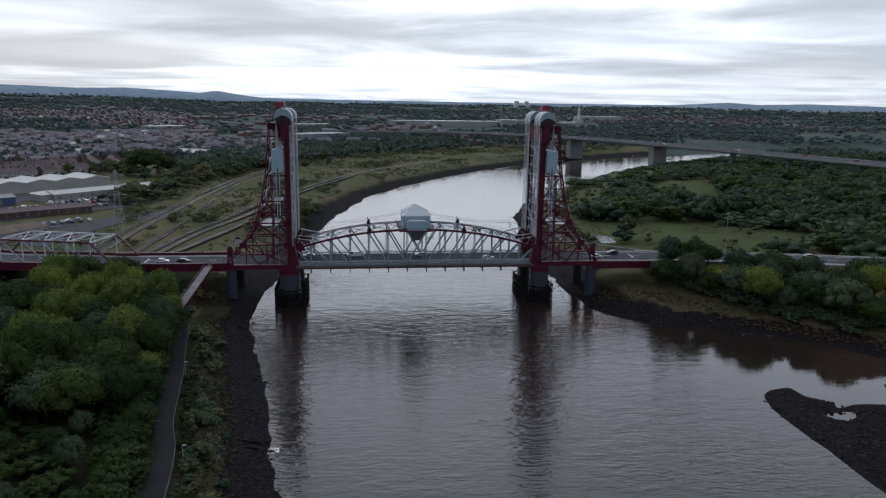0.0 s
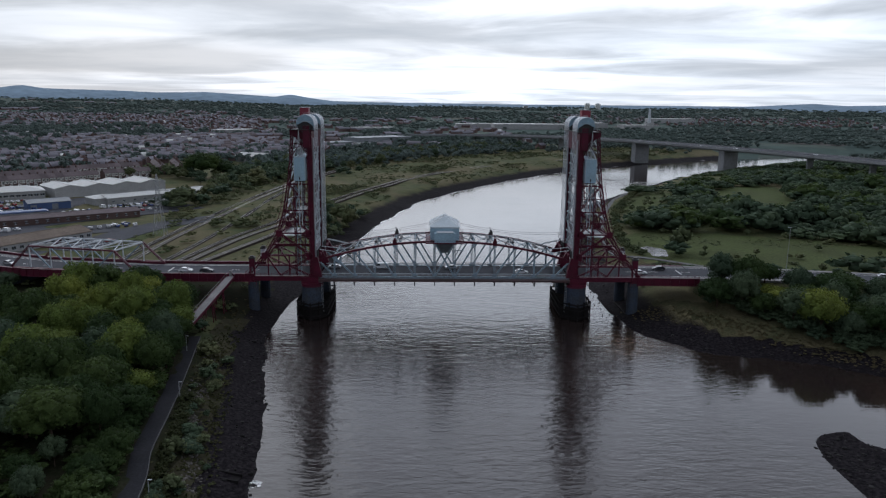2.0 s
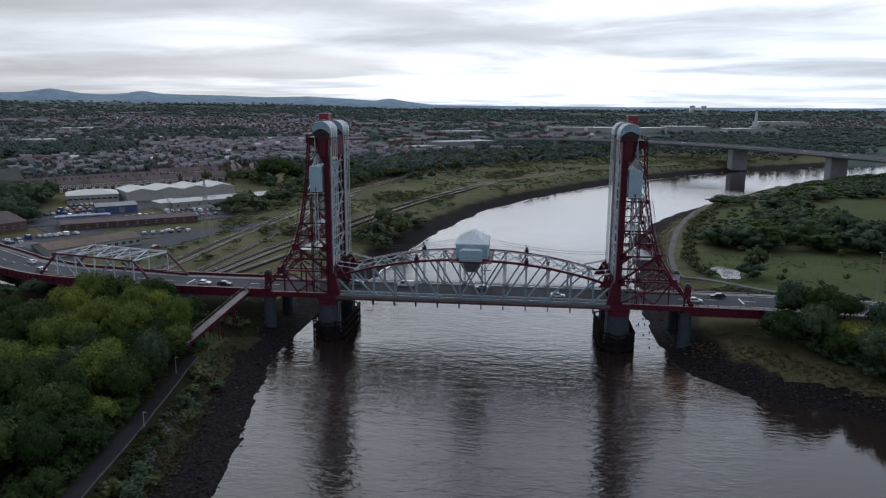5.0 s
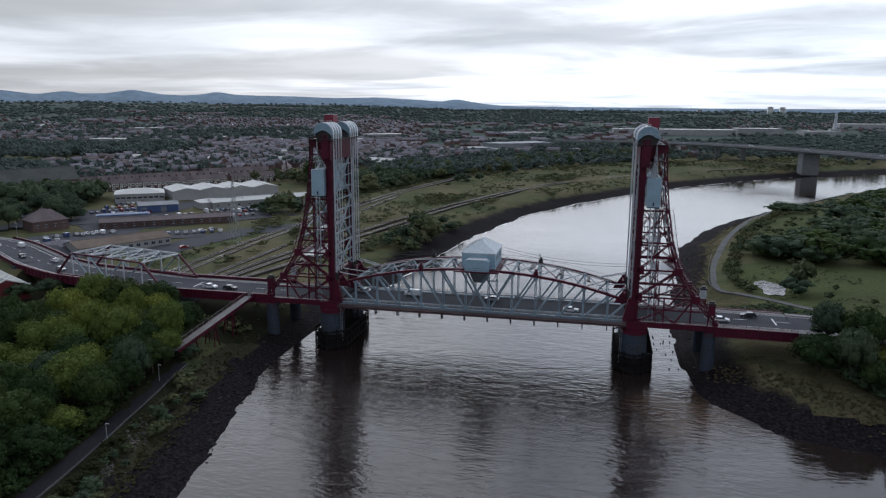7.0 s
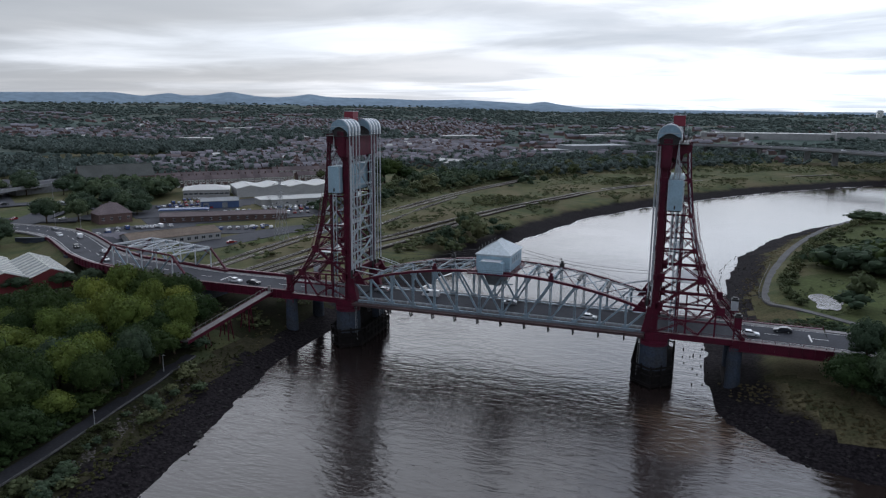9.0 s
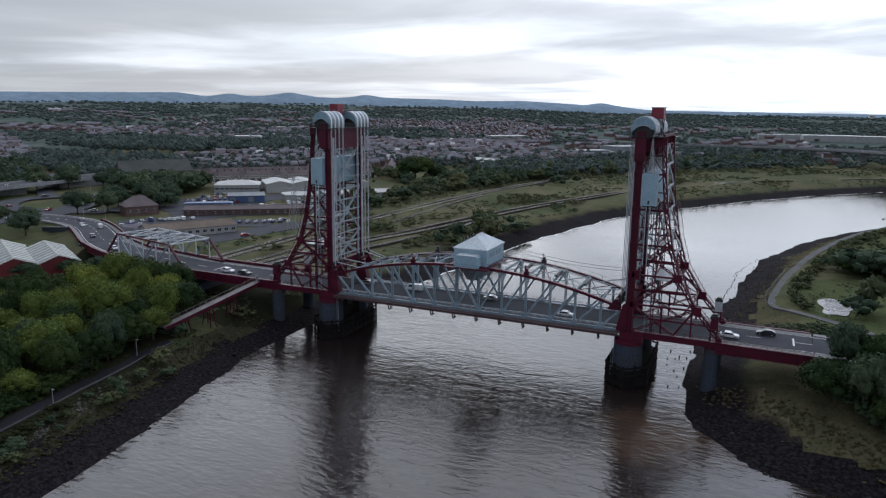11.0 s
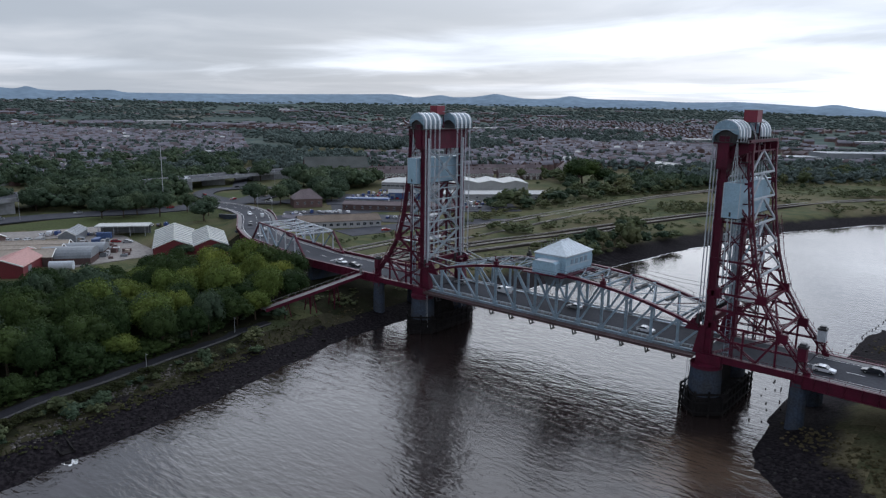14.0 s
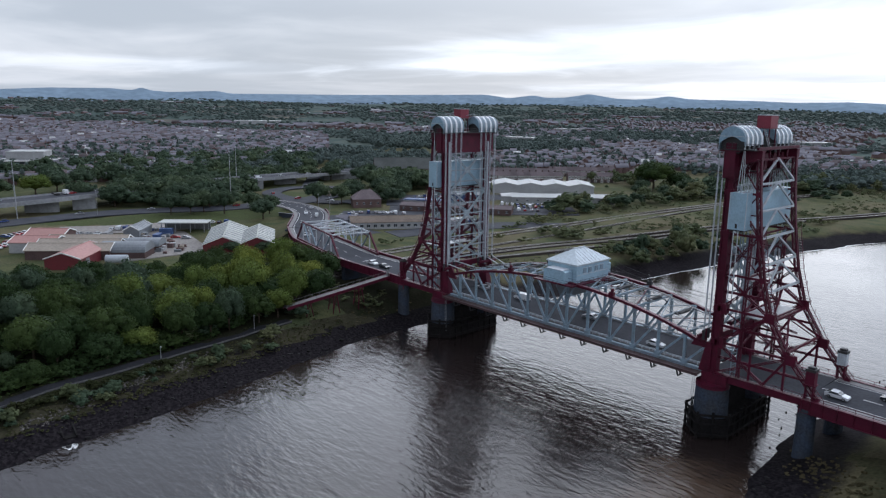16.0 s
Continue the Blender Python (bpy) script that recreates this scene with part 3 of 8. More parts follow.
def ground_height(x, y):
    x, y = np.asarray(x, float), np.asarray(y, float)
    wob = (value_noise(x, y, 9.0, 1) - 0.5) * 3.0 + (value_noise(x, y, 3.1, 2) - 0.5) * 1.2
    d = np.minimum(distance_to(x, y, LEFT_BANK), distance_to(x, y, RIGHT_BANK))
    d = np.where(inside(x, y, RIVER), -d, d) + wob * 0.8
    z = np.where(d < 0, np.maximum(d * 0.25, -3.0), 2.3 * smooth(0, 11, d) + 3.2 * smooth(9, 21, d) + 1.2 * smooth(20, 60, d))
    z = z + (value_noise(x, y, 40.0, 3) - 0.5) * 1.0 * smooth(12, 40, d)
    z = z + (value_noise(x, y, 2.3, 5) - 0.5) * 0.2 * smooth(-1, 3, d)
    # shingle bar by the right bank
    bar = 1.0 - (np.abs((x - 127) / 52.5) ** 12 + np.abs((y + 150) / 57) ** 12) ** (1 / 12) + wob * 0.006
    top = -1.0 + 1.25 * smooth(-0.07, 0.03, bar) + 0.8 * smooth(0.03, 0.5, bar)
    top = top + (value_noise(x, y * 1.6, 7.0, 17) - 0.5) * 1.3 * smooth(0.02, 0.1, bar) * smooth(-126, -102, y) * smooth(84, 92, x)
    top = top - 1.7 * (1 - smooth(0.55, 1.1, np.hypot((x - 98.5) / 12.5, (y + 96) / 8.5) + wob * 0.03)) - 1.1 * (1 - smooth(0.5, 1.0, np.hypot((x - 88.5) / 5.5, (y + 110) / 2.4)))
    z = np.where(d < 0, np.maximum(z, top), z)
    # level hollow of the meadow pond
    pd = np.hypot((x - 95.3) / 10.5, (y - 71) / 27)
    z = np.where(pd < 1.6, z + (5.9 + 0.5 * smooth(0.55, 1.0, pd) - 0.55 * (1 - smooth(0.3, 0.62, pd)) - z) * (1 - smooth(0.9, 1.6, pd)), z)
    # land rises gently with distance
    r = np.hypot(x, y)
    z = z + 3.0 * smooth(250, 900, r) * smooth(5, 60, d) + np.clip(r - 1300, 0, None) * (0.0083 + 0.0105 * smooth(0.08, 0.5, -x / (r + 1.0))) * smooth(5, 60, d)
    z = z + (value_noise(x, y, 420.0, 4) - 0.5) * 14 * smooth(1400, 3200, r) * smooth(5, 60, d)
    # road banks
    for road, sel in ((ROAD_LEFT, x < -168), (ROAD_RIGHT, x > 88)):
        line = [(p[0], p[1]) for p in road]
        dr = distance_to(x, y, line)
        top = np.interp(x, *zip(*sorted((p[0], p[2]) for p in road))) - 0.5
        bank = top - np.clip(dr - 9.5, 0, None) * 0.6
        z = np.where(sel, np.maximum(z, bank), z)
        z = np.where(sel & (dr < 9.5), top, z)
    return z


def axis(lo, hi, fine, grow, reach):
    a = list(np.arange(lo, hi + 0.1, fine))
    s = fine
    while a[-1] < reach:
        s *= grow
        a.append(a[-1] + s)
    s = fine
    b = []
    x = lo
    while x > -reach:
        s *= grow
        x -= s
        b.append(x)
    return np.array(b[::-1] + a)


def ground_material():
    mt = bpy.data.materials.new("bank_and_field_ground")
    mt.use_nodes = True
    tr = mt.node_tree
    L = tr.links.new
    b = tr.nodes["Principled BSDF"]
    b.inputs["Roughness"].default_value = 0.9
    b.inputs["Specular IOR Level"].default_value = 0.03
    geo = tr.nodes.new("ShaderNodeNewGeometry")
    sep = tr.nodes.new("ShaderNodeSeparateXYZ")
    L(geo.outputs["Position"], sep.inputs[0])

    def nz(scale, detail=5, rough=0.6):
        n = tr.nodes.new("ShaderNodeTexNoise")
        n.inputs["Scale"].default_value, n.inputs["Detail"].default_value, n.inputs["Roughness"].default_value = scale, detail, rough
        L(geo.outputs["Position"], n.inputs[0])
        return n.outputs[0]

    def rng(v, a, z, lo=0.0, hi=1.0):
        n = tr.nodes.new("ShaderNodeMapRange")
        n.interpolation_type = "SMOOTHSTEP"
        for i, k in zip((1, 2, 3, 4), (a, z, lo, hi)):
            n.inputs[i].default_value = k
        L(v, n.inputs[0])
        return n.outputs[0]

    def mix(f, a, c):
        n = tr.nodes.new("ShaderNodeMix")
        n.data_type = "RGBA"
        L(f, n.inputs[0])
        for i, k in ((6, a), (7, c)):
            if isinstance(k, tuple):
                n.inputs[i].default_value = (*k, 1)
            else:
                L(k, n.inputs[i])
        return n.outputs[2]

    big, mid, fine = nz(0.018), nz(0.11), nz(1.3, 4)
    grass = mix(rng(mid, 0.38, 0.62), (0.054, 0.066, 0.032), (0.088, 0.09, 0.043))
    grass = mix(rng(big, 0.42, 0.62), grass, (0.112, 0.098, 0.056))
    grass = mix(rng(fine, 0.55, 0.8), grass, (0.026, 0.032, 0.018))
    mud = mix(rng(fine, 0.35, 0.7), (0.007, 0.006, 0.0075), (0.02, 0.017, 0.0185))
    hgt = tr.nodes.new("ShaderNodeMath")
    hgt.operation = "MULTIPLY_ADD"
    L(mid, hgt.inputs[0])
    hgt.inputs[1].default_value = 2.6
    L(sep.outputs[2], hgt.inputs[2])
    col = mix(rng(hgt.outputs[0], 3.9, 6.0), mud, grass)
    sc = tr.nodes.new("ShaderNodeVectorMath")
    sc.operation = "SCALE"
    L(col, sc.inputs[0])
    L(rng(fine, 0.2, 0.8, 0.7, 1.3), sc.inputs["Scale"])
    L(sc.outputs[0], b.inputs["Base Color"])
    bp = tr.nodes.new("ShaderNodeBump")
    bp.inputs["Strength"].default_value, bp.inputs["Distance"].default_value = 0.6, 0.3
    L(fine, bp.inputs["Height"])
    L(bp.outputs[0], b.inputs["Normal"])
    return mt


FIELD_A = [(184, 236), (187, 268), (204, 292), (230, 312), (258, 318), (262, 296), (254, 268), (236, 224), (206, 158), (172, 160)]
FIELD_B = [(98, 132), (112, 200), (140, 262), (172, 316), (172, 262), (150, 210), (122, 150)]
FIELD_C = [(84, 40), (80, 90), (100, 118), (150, 105), (210, 80), (170, 30), (120, 24)]
MEADOWS = [FIELD_A, FIELD_B, FIELD_C, [(-300, -70), (-252, -30), (-236, 40), (-262, 72), (-284, 50), (-288, 0)], [(-330, 100), (-310, 95), (-285, 115), (-295, 140), (-330, 135)],
           [(-150, 96), (-128, 140), (-132, 110), (-138, 84)]]
MEADOW = material("meadow_grass", (0.068, 0.084, 0.034), 0.9, var=0.4, scale=0.05, fine=0.9, tint=(0.055, 0.062, 0.03), bump=0.4, spec=0.2)


def country_material():
    """Patchwork of far grass, stubble and rough ground, each tone with haze painted in."""
    mt = bpy.data.materials.new("hazy_far_fields")
    mt.use_nodes = True
    tr = mt.node_tree
    L = tr.links.new
    b = tr.nodes["Principled BSDF"]
    b.inputs["Roughness"].default_value, b.inputs["Specular IOR Level"].default_value = 0.95, 0.02
    geo = tr.nodes.new("ShaderNodeNewGeometry")
    cells = tr.nodes.new("ShaderNodeTexVoronoi")
    cells.inputs["Scale"].default_value = 0.008
    L(geo.outputs["Position"], cells.inputs["Vector"])
    pick = tr.nodes.new("ShaderNodeSeparateColor")
    L(cells.outputs["Color"], pick.inputs[0])
    ramp = tr.nodes.new("ShaderNodeValToRGB")
    ramp.color_ramp.interpolation = "CONSTANT"
    el = ramp.color_ramp.elements
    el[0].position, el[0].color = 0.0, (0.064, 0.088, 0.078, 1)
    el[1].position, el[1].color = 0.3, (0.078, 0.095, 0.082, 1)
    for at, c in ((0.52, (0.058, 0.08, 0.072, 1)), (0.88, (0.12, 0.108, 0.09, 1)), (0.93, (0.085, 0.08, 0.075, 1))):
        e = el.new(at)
        e.color = c
    L(pick.outputs[0], ramp.inputs[0])
    nz = tr.nodes.new("ShaderNodeTexNoise")
    nz.inputs["Scale"].default_value, nz.inputs["Detail"].default_value = 0.03, 6
    L(geo.outputs["Position"], nz.inputs[0])
    k = tr.nodes.new("ShaderNodeMapRange")
    for q, v in zip((1, 2, 3, 4), (0.25, 0.75, 0.7, 1.3)):
        k.inputs[q].default_value = v
    L(nz.outputs[0], k.inputs[0])
    sc = tr.nodes.new("ShaderNodeVectorMath")
    sc.operation = "SCALE"
    L(ramp.outputs[0], sc.inputs[0])
    L(k.outputs[0], sc.inputs["Scale"])
    L(sc.outputs[0], b.inputs["Base Color"])
    return mt


COUNTRY = country_material()

# leaf-litter brown, darkened in its colour for the shade below the trees
SHADED_FLOOR = material("shaded_brown_floor", (0.026, 0.024, 0.016), 0.95, var=0.45, scale=0.25, fine=1.6, tint=(0.016, 0.02, 0.01), bump=0.5, spec=0.1)
# ground below the approach span, its shade put into the floor colour too
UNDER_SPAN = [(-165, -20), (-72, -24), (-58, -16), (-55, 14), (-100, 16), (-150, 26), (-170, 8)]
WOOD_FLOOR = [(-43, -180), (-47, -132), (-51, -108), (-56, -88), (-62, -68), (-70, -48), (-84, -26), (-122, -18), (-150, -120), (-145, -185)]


SLOPE = material("rank_tan_bank_grass", (0.088, 0.075, 0.044), 0.95, var=0.5, scale=0.12, fine=1.4, tint=(0.046, 0.05, 0.026), bump=0.6, spec=0.1)
BANKSIDE = material("dark_weedy_bank", (0.05, 0.045, 0.029), 0.95, var=0.5, scale=0.2, fine=1.6, tint=(0.026, 0.026, 0.016), bump=0.6, spec=0.1)
SLOPES = [[(68, -6), (92, -6), (98, -17), (113, -30), (132, -40), (150, -70), (128, -70), (112, -53), (98, -44), (85, -37), (72, -21)],
          [(67, 34), (70, 55), (73, 80), (75, 103), (80, 135), (87, 168), (100, 205), (106, 200), (91, 165), (83, 130), (77, 100), (75.5, 70), (80, 55), (80, 38)],
          [(-46, -165), (-50, -120), (-56, -90), (-64, -56), (-72, -20), (-58, -16), (-56, -50), (-48, -92), (-42, -120), (-38, -165)]]


def build_ground():
    ax, ay = axis(-130, 140, 2.3, 1.05, 4850), axis(-160, 240, 2.3, 1.05, 4850)
    X, Y = np.meshgrid(ax, ay)
    Z = ground_height(X.ravel(), Y.ravel())
    V = np.stack([X.ravel(), Y.ravel(), Z], 1)
    nx, ny = len(ax), len(ay)
    i = (np.arange(ny - 1)[:, None] * nx + np.arange(nx - 1)[None, :]).ravel()
    F = np.stack([i, i + 1, i + nx + 1, i + nx], 1)
    me = fast_mesh("ground", V, F, ground_material())
    me.polygons.foreach_set("use_smooth", [True] * len(me.polygons))
    me.materials.append(MEADOW)
    me.materials.append(COUNTRY)
    me.materials.append(SHADED_FLOOR)
    me.materials.append(SLOPE)
    me.materials.append(BANKSIDE)
    cx, cy = V[F][:, :, 0].mean(1), V[F][:, :, 1].mean(1)
    wx, wy = cx + (value_noise(cx, cy, 12.0, 61) - 0.5) * 9, cy + (value_noise(cx, cy, 12.0, 62) - 0.5) * 9
    green = np.zeros(len(F), np.int32)
    for poly in MEADOWS:
        green |= inside(wx, wy, poly).astype(np.int32)
    green &= (Z[F].mean(1) > 5.2).astype(np.int32)
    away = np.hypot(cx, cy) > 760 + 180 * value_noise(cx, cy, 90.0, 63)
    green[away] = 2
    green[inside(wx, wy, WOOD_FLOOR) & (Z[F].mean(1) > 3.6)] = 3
    for poly, kind in zip(SLOPES, (4, 4, 5)):
        green[inside(wx, wy, poly) & (Z[F].mean(1) > 2.3)] = kind
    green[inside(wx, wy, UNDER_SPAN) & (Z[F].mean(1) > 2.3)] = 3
    me.polygons.foreach_set("material_index", green)
    tagged(new("ground", me), "rough grass and mud river banks and low land", "ground", kind="structure")


build_ground()
wm = Shape()
wm.add([(-120, -700, 0), (440, -700, 0), (440, 200, 0), (900, 700, 0), (900, 880, 0), (300, 880, 0), (-120, 300, 0)], [(0, 1, 2, 3, 4, 5, 6)])
water = part("water", wm, WATER, None)
tagged(water, "brown rippled tidal river water reflecting a grey sky", "water", kind="structure")


def hill_ridge():
    """Far hills round the horizon: a raised band of land with uneven tops."""
    s = Shape()
    n = 900
    crest = [(-80, 62), (-39.8, 69), (-35.2, 79), (-31.4, 71), (-29.4, 82), (-25, 61), (-7.6, 60), (6, 66), (8, 71), (9.6, 87), (11.3, 111), (12.5, 95), (15, 107), (17.8, 119), (21.5, 113), (24.6, 122), (28.3, 126), (29.4, 132), (30.4, 147), (31.4, 131), (32.9, 121),
             (34.6, 128), (36.5, 154), (38.4, 129), (40.1, 127), (40.9, 142), (42.9, 120), (44.9, 142), (48.5, 136), (56.7, 126), (65.3, 121), (66.1, 137), (69.6, 124), (71.0, 131), (71.6, 153), (72.2, 130), (73.9, 141), (77.9, 136), (81, 120), (100, 140), (145, 100)]
    az, hh = zip(*crest)
    for i in range(n + 1):
        deg = -80 + 225 * i / n                  # degrees left of +y
        a = radians(deg)
        h = sum(float(np.interp(deg + o, az, hh)) for o in (-0.25, 0, 0.25)) / 3 + 1.2 * noise.noise((deg * 1.3, 5, 1))
        x, y = -math.sin(a), math.cos(a)
        for r, z in ((4250, 15), (4480, h * 0.55), (4700, h), (4800, 0)):
            s.v.append((x * r, y * r, z))
    for i in range(n):
        for k in range(3):
            q = 4 * i + k
            s.f.append((q, q + 4, q + 5, q + 1))
    return s


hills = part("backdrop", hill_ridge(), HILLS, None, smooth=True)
tagged(hills, "low haze-blue hills along the far horizon", "hills", kind="structure")


def shore_white():
    """A thin broken white line where the water meets the outer bank."""
    pts, h = polyline([p for p in LEFT_BANK if 30 < p[1] < 780], 2.0)
    s = Shape()
    row = []
    for p, d in zip(pts, h):
        n = np.array([-d[1], d[0]])
        t = np.linspace(-6, 6, 49)
        q = p[None, :2] + t[:, None] * n[None]
        z = ground_height(q[:, 0], q[:, 1])
        k = int(np.argmin(np.abs(z - 0.02)))
        w = 0.25 + 0.9 * float(value_noise(np.array([p[0]]), np.array([p[1]]), 14.0, 77)[0]) ** 2
        c = q[k]
        row.append((c + n * w * 0.5, c - n * w))
    for (a, b), (c, d) in zip(row[:-1], row[1:]):
        s.add([(*a, 0.05), (*b, 0.05), (*d, 0.05), (*c, 0.05)], [(0, 1, 2, 3)])
    ob = part("foam", s, SHORE_WHITE, None)
    tagged(ob, "thin broken white line along the river edge", "foam", kind="structure")


shore_white()


# ---- lift bridge ----
PANEL, TRUSS_Y, DECK_Z = 6.53, 8.2, 13.4
HOODBAND = material("white_hood_band", (0.75, 0.77, 0.8), 0.5, var=0.15, scale=0.8, fine=4)
LATTICE = material("pale_lattice_paint", (0.33, 0.39, 0.43), 0.55, var=0.3, scale=0.5, fine=3, tint=(0.24, 0.24, 0.24), bump=0.05, spec=0.25)
HOOD_FACE = material("hood_face_paint", (0.24, 0.36, 0.45), 0.5, var=0.25, scale=0.5, fine=3, tint=(0.17, 0.24, 0.3))
HOOD = material("hood_blue_paint", (0.2, 0.26, 0.31), 0.45, var=0.25, scale=0.5, fine=3)
BROWNED = material("rusty_brown_paint", (0.075, 0.035, 0.04), 0.65, var=0.4, scale=0.4, fine=3, tint=(0.05, 0.032, 0.03))
FOOTWAY = material("brown_footway", (0.1, 0.075, 0.075), 0.9, var=0.3, scale=0.3, fine=3)
HALF = 6.5 * PANEL - 1.6
NODES = [-HALF] + [(k - 6.5) * PANEL for k in range(1, 13)] + [HALF]


def chord_z(x):
    return 25.1 - 6.3 * (abs(x) / 40.8) ** 2.15


def build_span():
    sp = thing("lift_span", "pale blue steel truss lift span with red top chords", "bridge span", at=(0, 0, 0))
    for side in (-1, 1):
        y = side * TRUSS_Y
        for a, b in zip(NODES[:-1], NODES[1:]):
            s = Shape().beam((a, y, chord_z(a)), (b, y, chord_z(b)), 0.75, 0.62)
            s.beam((a, y, chord_z(a) + 0.34), (b, y, chord_z(b) + 0.34), 1.0, 0.08)
            part("top_chord", s, RED, sp, "dark red riveted top chord")
            s = Shape().beam((a, y, 13.0), (b, y, 13.0), 0.6, 0.8).beam((a, y, 13.42), (b, y, 13.42), 0.8, 0.07).beam((a, y, 12.58), (b, y, 12.58), 0.8, 0.07)
            part("bottom_chord", s, BLUE, sp)
        for i, x in enumerate(NODES):
            if i in (0, 13):
                continue
            top = (x, y, chord_z(x) - 0.3)
            s = Shape()
            if 3 <= i <= 10:
                s.laced((x, y, 13.2), top, 0.6, 0.5, (0, 1, 0), 0.14, 0.75, 0.09)
            else:
                s.beam((x, y, 13.2), top, 0.55, 0.5, (0, 1, 0))
            s.box((x, y, 13.7), (1.5, 0.56, 1.0)).box((x, y, chord_z(x) - 0.55), (1.3, 0.56, 0.7))
            part("truss_post", s, BLUE, sp)
            part("bracket", Shape().beam((x, y, 12.3), (x, side * 10.8, 12.3), 0.3, 0.3).beam((x, y, 10.8), (x, side * 10.2, 10.8), 0.3, 0.2).beam((x, side * 10.2, 10.8), (x, side * 10.8, 12.3), 0.3, 0.22).beam((x, side * 9.2, 10.8), (x, side * 9.6, 12.3), 0.2, 0.16).beam((x, side * 9.2, 10.8), (x, side * 8.6, 12.3), 0.2, 0.16), DARK, sp, "dark open-web bracket carrying the footway")
        for i in range(13):
            a, b = NODES[i], NODES[i + 1]
            if i == 6:
                pair = ((a, 13.3, b, chord_z(b) - 0.4), (a, chord_z(a) - 0.4, b, 13.3))
            elif i < 6:
                pair = ((a, chord_z(a) - 0.35, b, 13.3),)
            else:
                pair = ((a, 13.3, b, chord_z(b) - 0.35),)
            for x0, z0, x1, z1 in pair:
                s = Shape().laced((x0, y, z0), (x1, y, z1), 0.5, 0.42, (0, 1, 0), 0.17, 0.9, 0.12) if i == 6 else Shape().beam((x0, y, z0), (x1, y, z1), 0.46, 0.42, (0, 1, 0))
                part("diagonal", s, BLUE, sp)
        # footway outside the truss
        part("footway", Shape().box((0, side * 9.75, 12.75), (2 * HALF, 2.1, 0.16)), FOOTWAY, sp, "brownish footway outside the truss")
        part("fascia", Shape().box((0, side * 10.86, 12.55), (2 * HALF, 0.16, 0.6)).box((0, side * 10.86, 12.88), (2 * HALF, 0.4, 0.07)), BROWNED, sp, "rust-brown riveted edge girder of the footway")
        rail = Shape()
        for zz in (13.2, 13.6, 13.95):
            rail.beam((-HALF, side * 10.8, zz), (HALF, side * 10.8, zz), 0.05, 0.05)
        for k in range(53):
            x = -HALF + 2 * HALF * k / 52
            rail.box((x, side * 10.8, 13.4), (0.07, 0.07, 1.15))
        part("railing", rail, BROWNED, sp, "thin rusty footway railing")
        cable = Shape()
        # handrail on top of the chord
        for a, b in zip(NODES[:-1], NODES[1:]):
            cable.beam((a, y + side * 0.42, chord_z(a) + 1.35), (b, y + side * 0.42, chord_z(b) + 1.35), 0.05, 0.05)
            cable.box((b, y + side * 0.42, chord_z(b) + 0.85), (0.06, 0.06, 1.1))
            m = (a + b) / 2
            cable.box((m, y + side * 0.42, (chord_z(a) + chord_z(b)) / 2 + 0.85), (0.06, 0.06, 1.1))
        part("handrail", cable, DARK, sp)
    for i, x in enumerate(NODES):
        part("floor_beam", Shape().prism([(-8, 12.5), (-6.5, 11.0), (6.5, 11.0), (8, 12.5)], (0, 1, 0), (0, 0, 1), (x - 0.2, 0, 0), (0.4, 0, 0)), RED, sp)
        if 0 < i < 13 and not (5 < i < 8):
            part("top_strut", Shape().laced((x, -TRUSS_Y, chord_z(x)), (x, TRUSS_Y, chord_z(x)), 0.45, 0.45, (0, 0, 1), 0.13, 1.0, 0.09), BLUE, sp)
            if 2 < i < 11:
                z = chord_z(x)
                for side in (-1, 1):
                    part("sway_brace", Shape().beam((x, side * 7.9, z - 3.0), (x, side * 4.2, z - 0.2), 0.22, 0.22), BLUE, sp)
    for i in range(1, 12):
        a, b = NODES[i], NODES[i + 1]
        for k in (-1, 1):
            part("lateral_brace", Shape().beam((a, -k * TRUSS_Y, chord_z(a) + 0.05), (b, k * TRUSS_Y, chord_z(b) + 0.05 + 0.02 * k), 0.22, 0.18), BLUE if (i + k) % 4 else RED, sp)
    for i in range(13):
        a, b = NODES[i], NODES[i + 1]
        for yy in (-5.4, -1.8, 1.8, 5.4):
            part("stringer", Shape().beam((a, yy, 12.7), (b, yy, 12.7), 0.25, 0.7), RED, sp)
    part("deck", Shape().box((0, 0, 13.2), (2 * HALF, 2 * 7.7, 0.36)), ASPHALT, sp, "dark asphalt roadway")
    for side in (-1, 1):
        part("kerb", Shape().box((0, side * 6.9, 13.47), (2 * HALF, 0.3, 0.2)), PAVING, sp, "pale kerb along the roadway")
        g = Shape().beam((-HALF, side * 7.35, 14.1), (HALF, side * 7.35, 14.1), 0.12, 0.32)
        for k in range(42):
            g.box((-HALF + 2 * HALF * k / 41, side * 7.45, 13.8), (0.1, 0.1, 0.7))
        part("guard_rail", g, PALE, sp, "pale vehicle guard rail")
    # lamp and limit-switch housings on the chords
    for x in (-16.3, 16.3):
        for side in (-1, 1):
            z = chord_z(x) + 0.38
            s = Shape().box((x, side * TRUSS_Y, z + 0.45), (1.3, 0.9, 0.9)).box((x + 0.1, side * TRUSS_Y, z + 1.25), (0.6, 0.5, 0.8)).cyl((x - 0.3, side * TRUSS_Y, z + 0.8), (x - 0.3, side * TRUSS_Y, z + 2.3), 0.07, 6).box((x - 0.3, side * TRUSS_Y, z + 2.3), (0.35, 0.3, 0.35))
            part("housing", s, RED if side < 0 else DARK, sp, "small dark housing with a lamp on the chord")
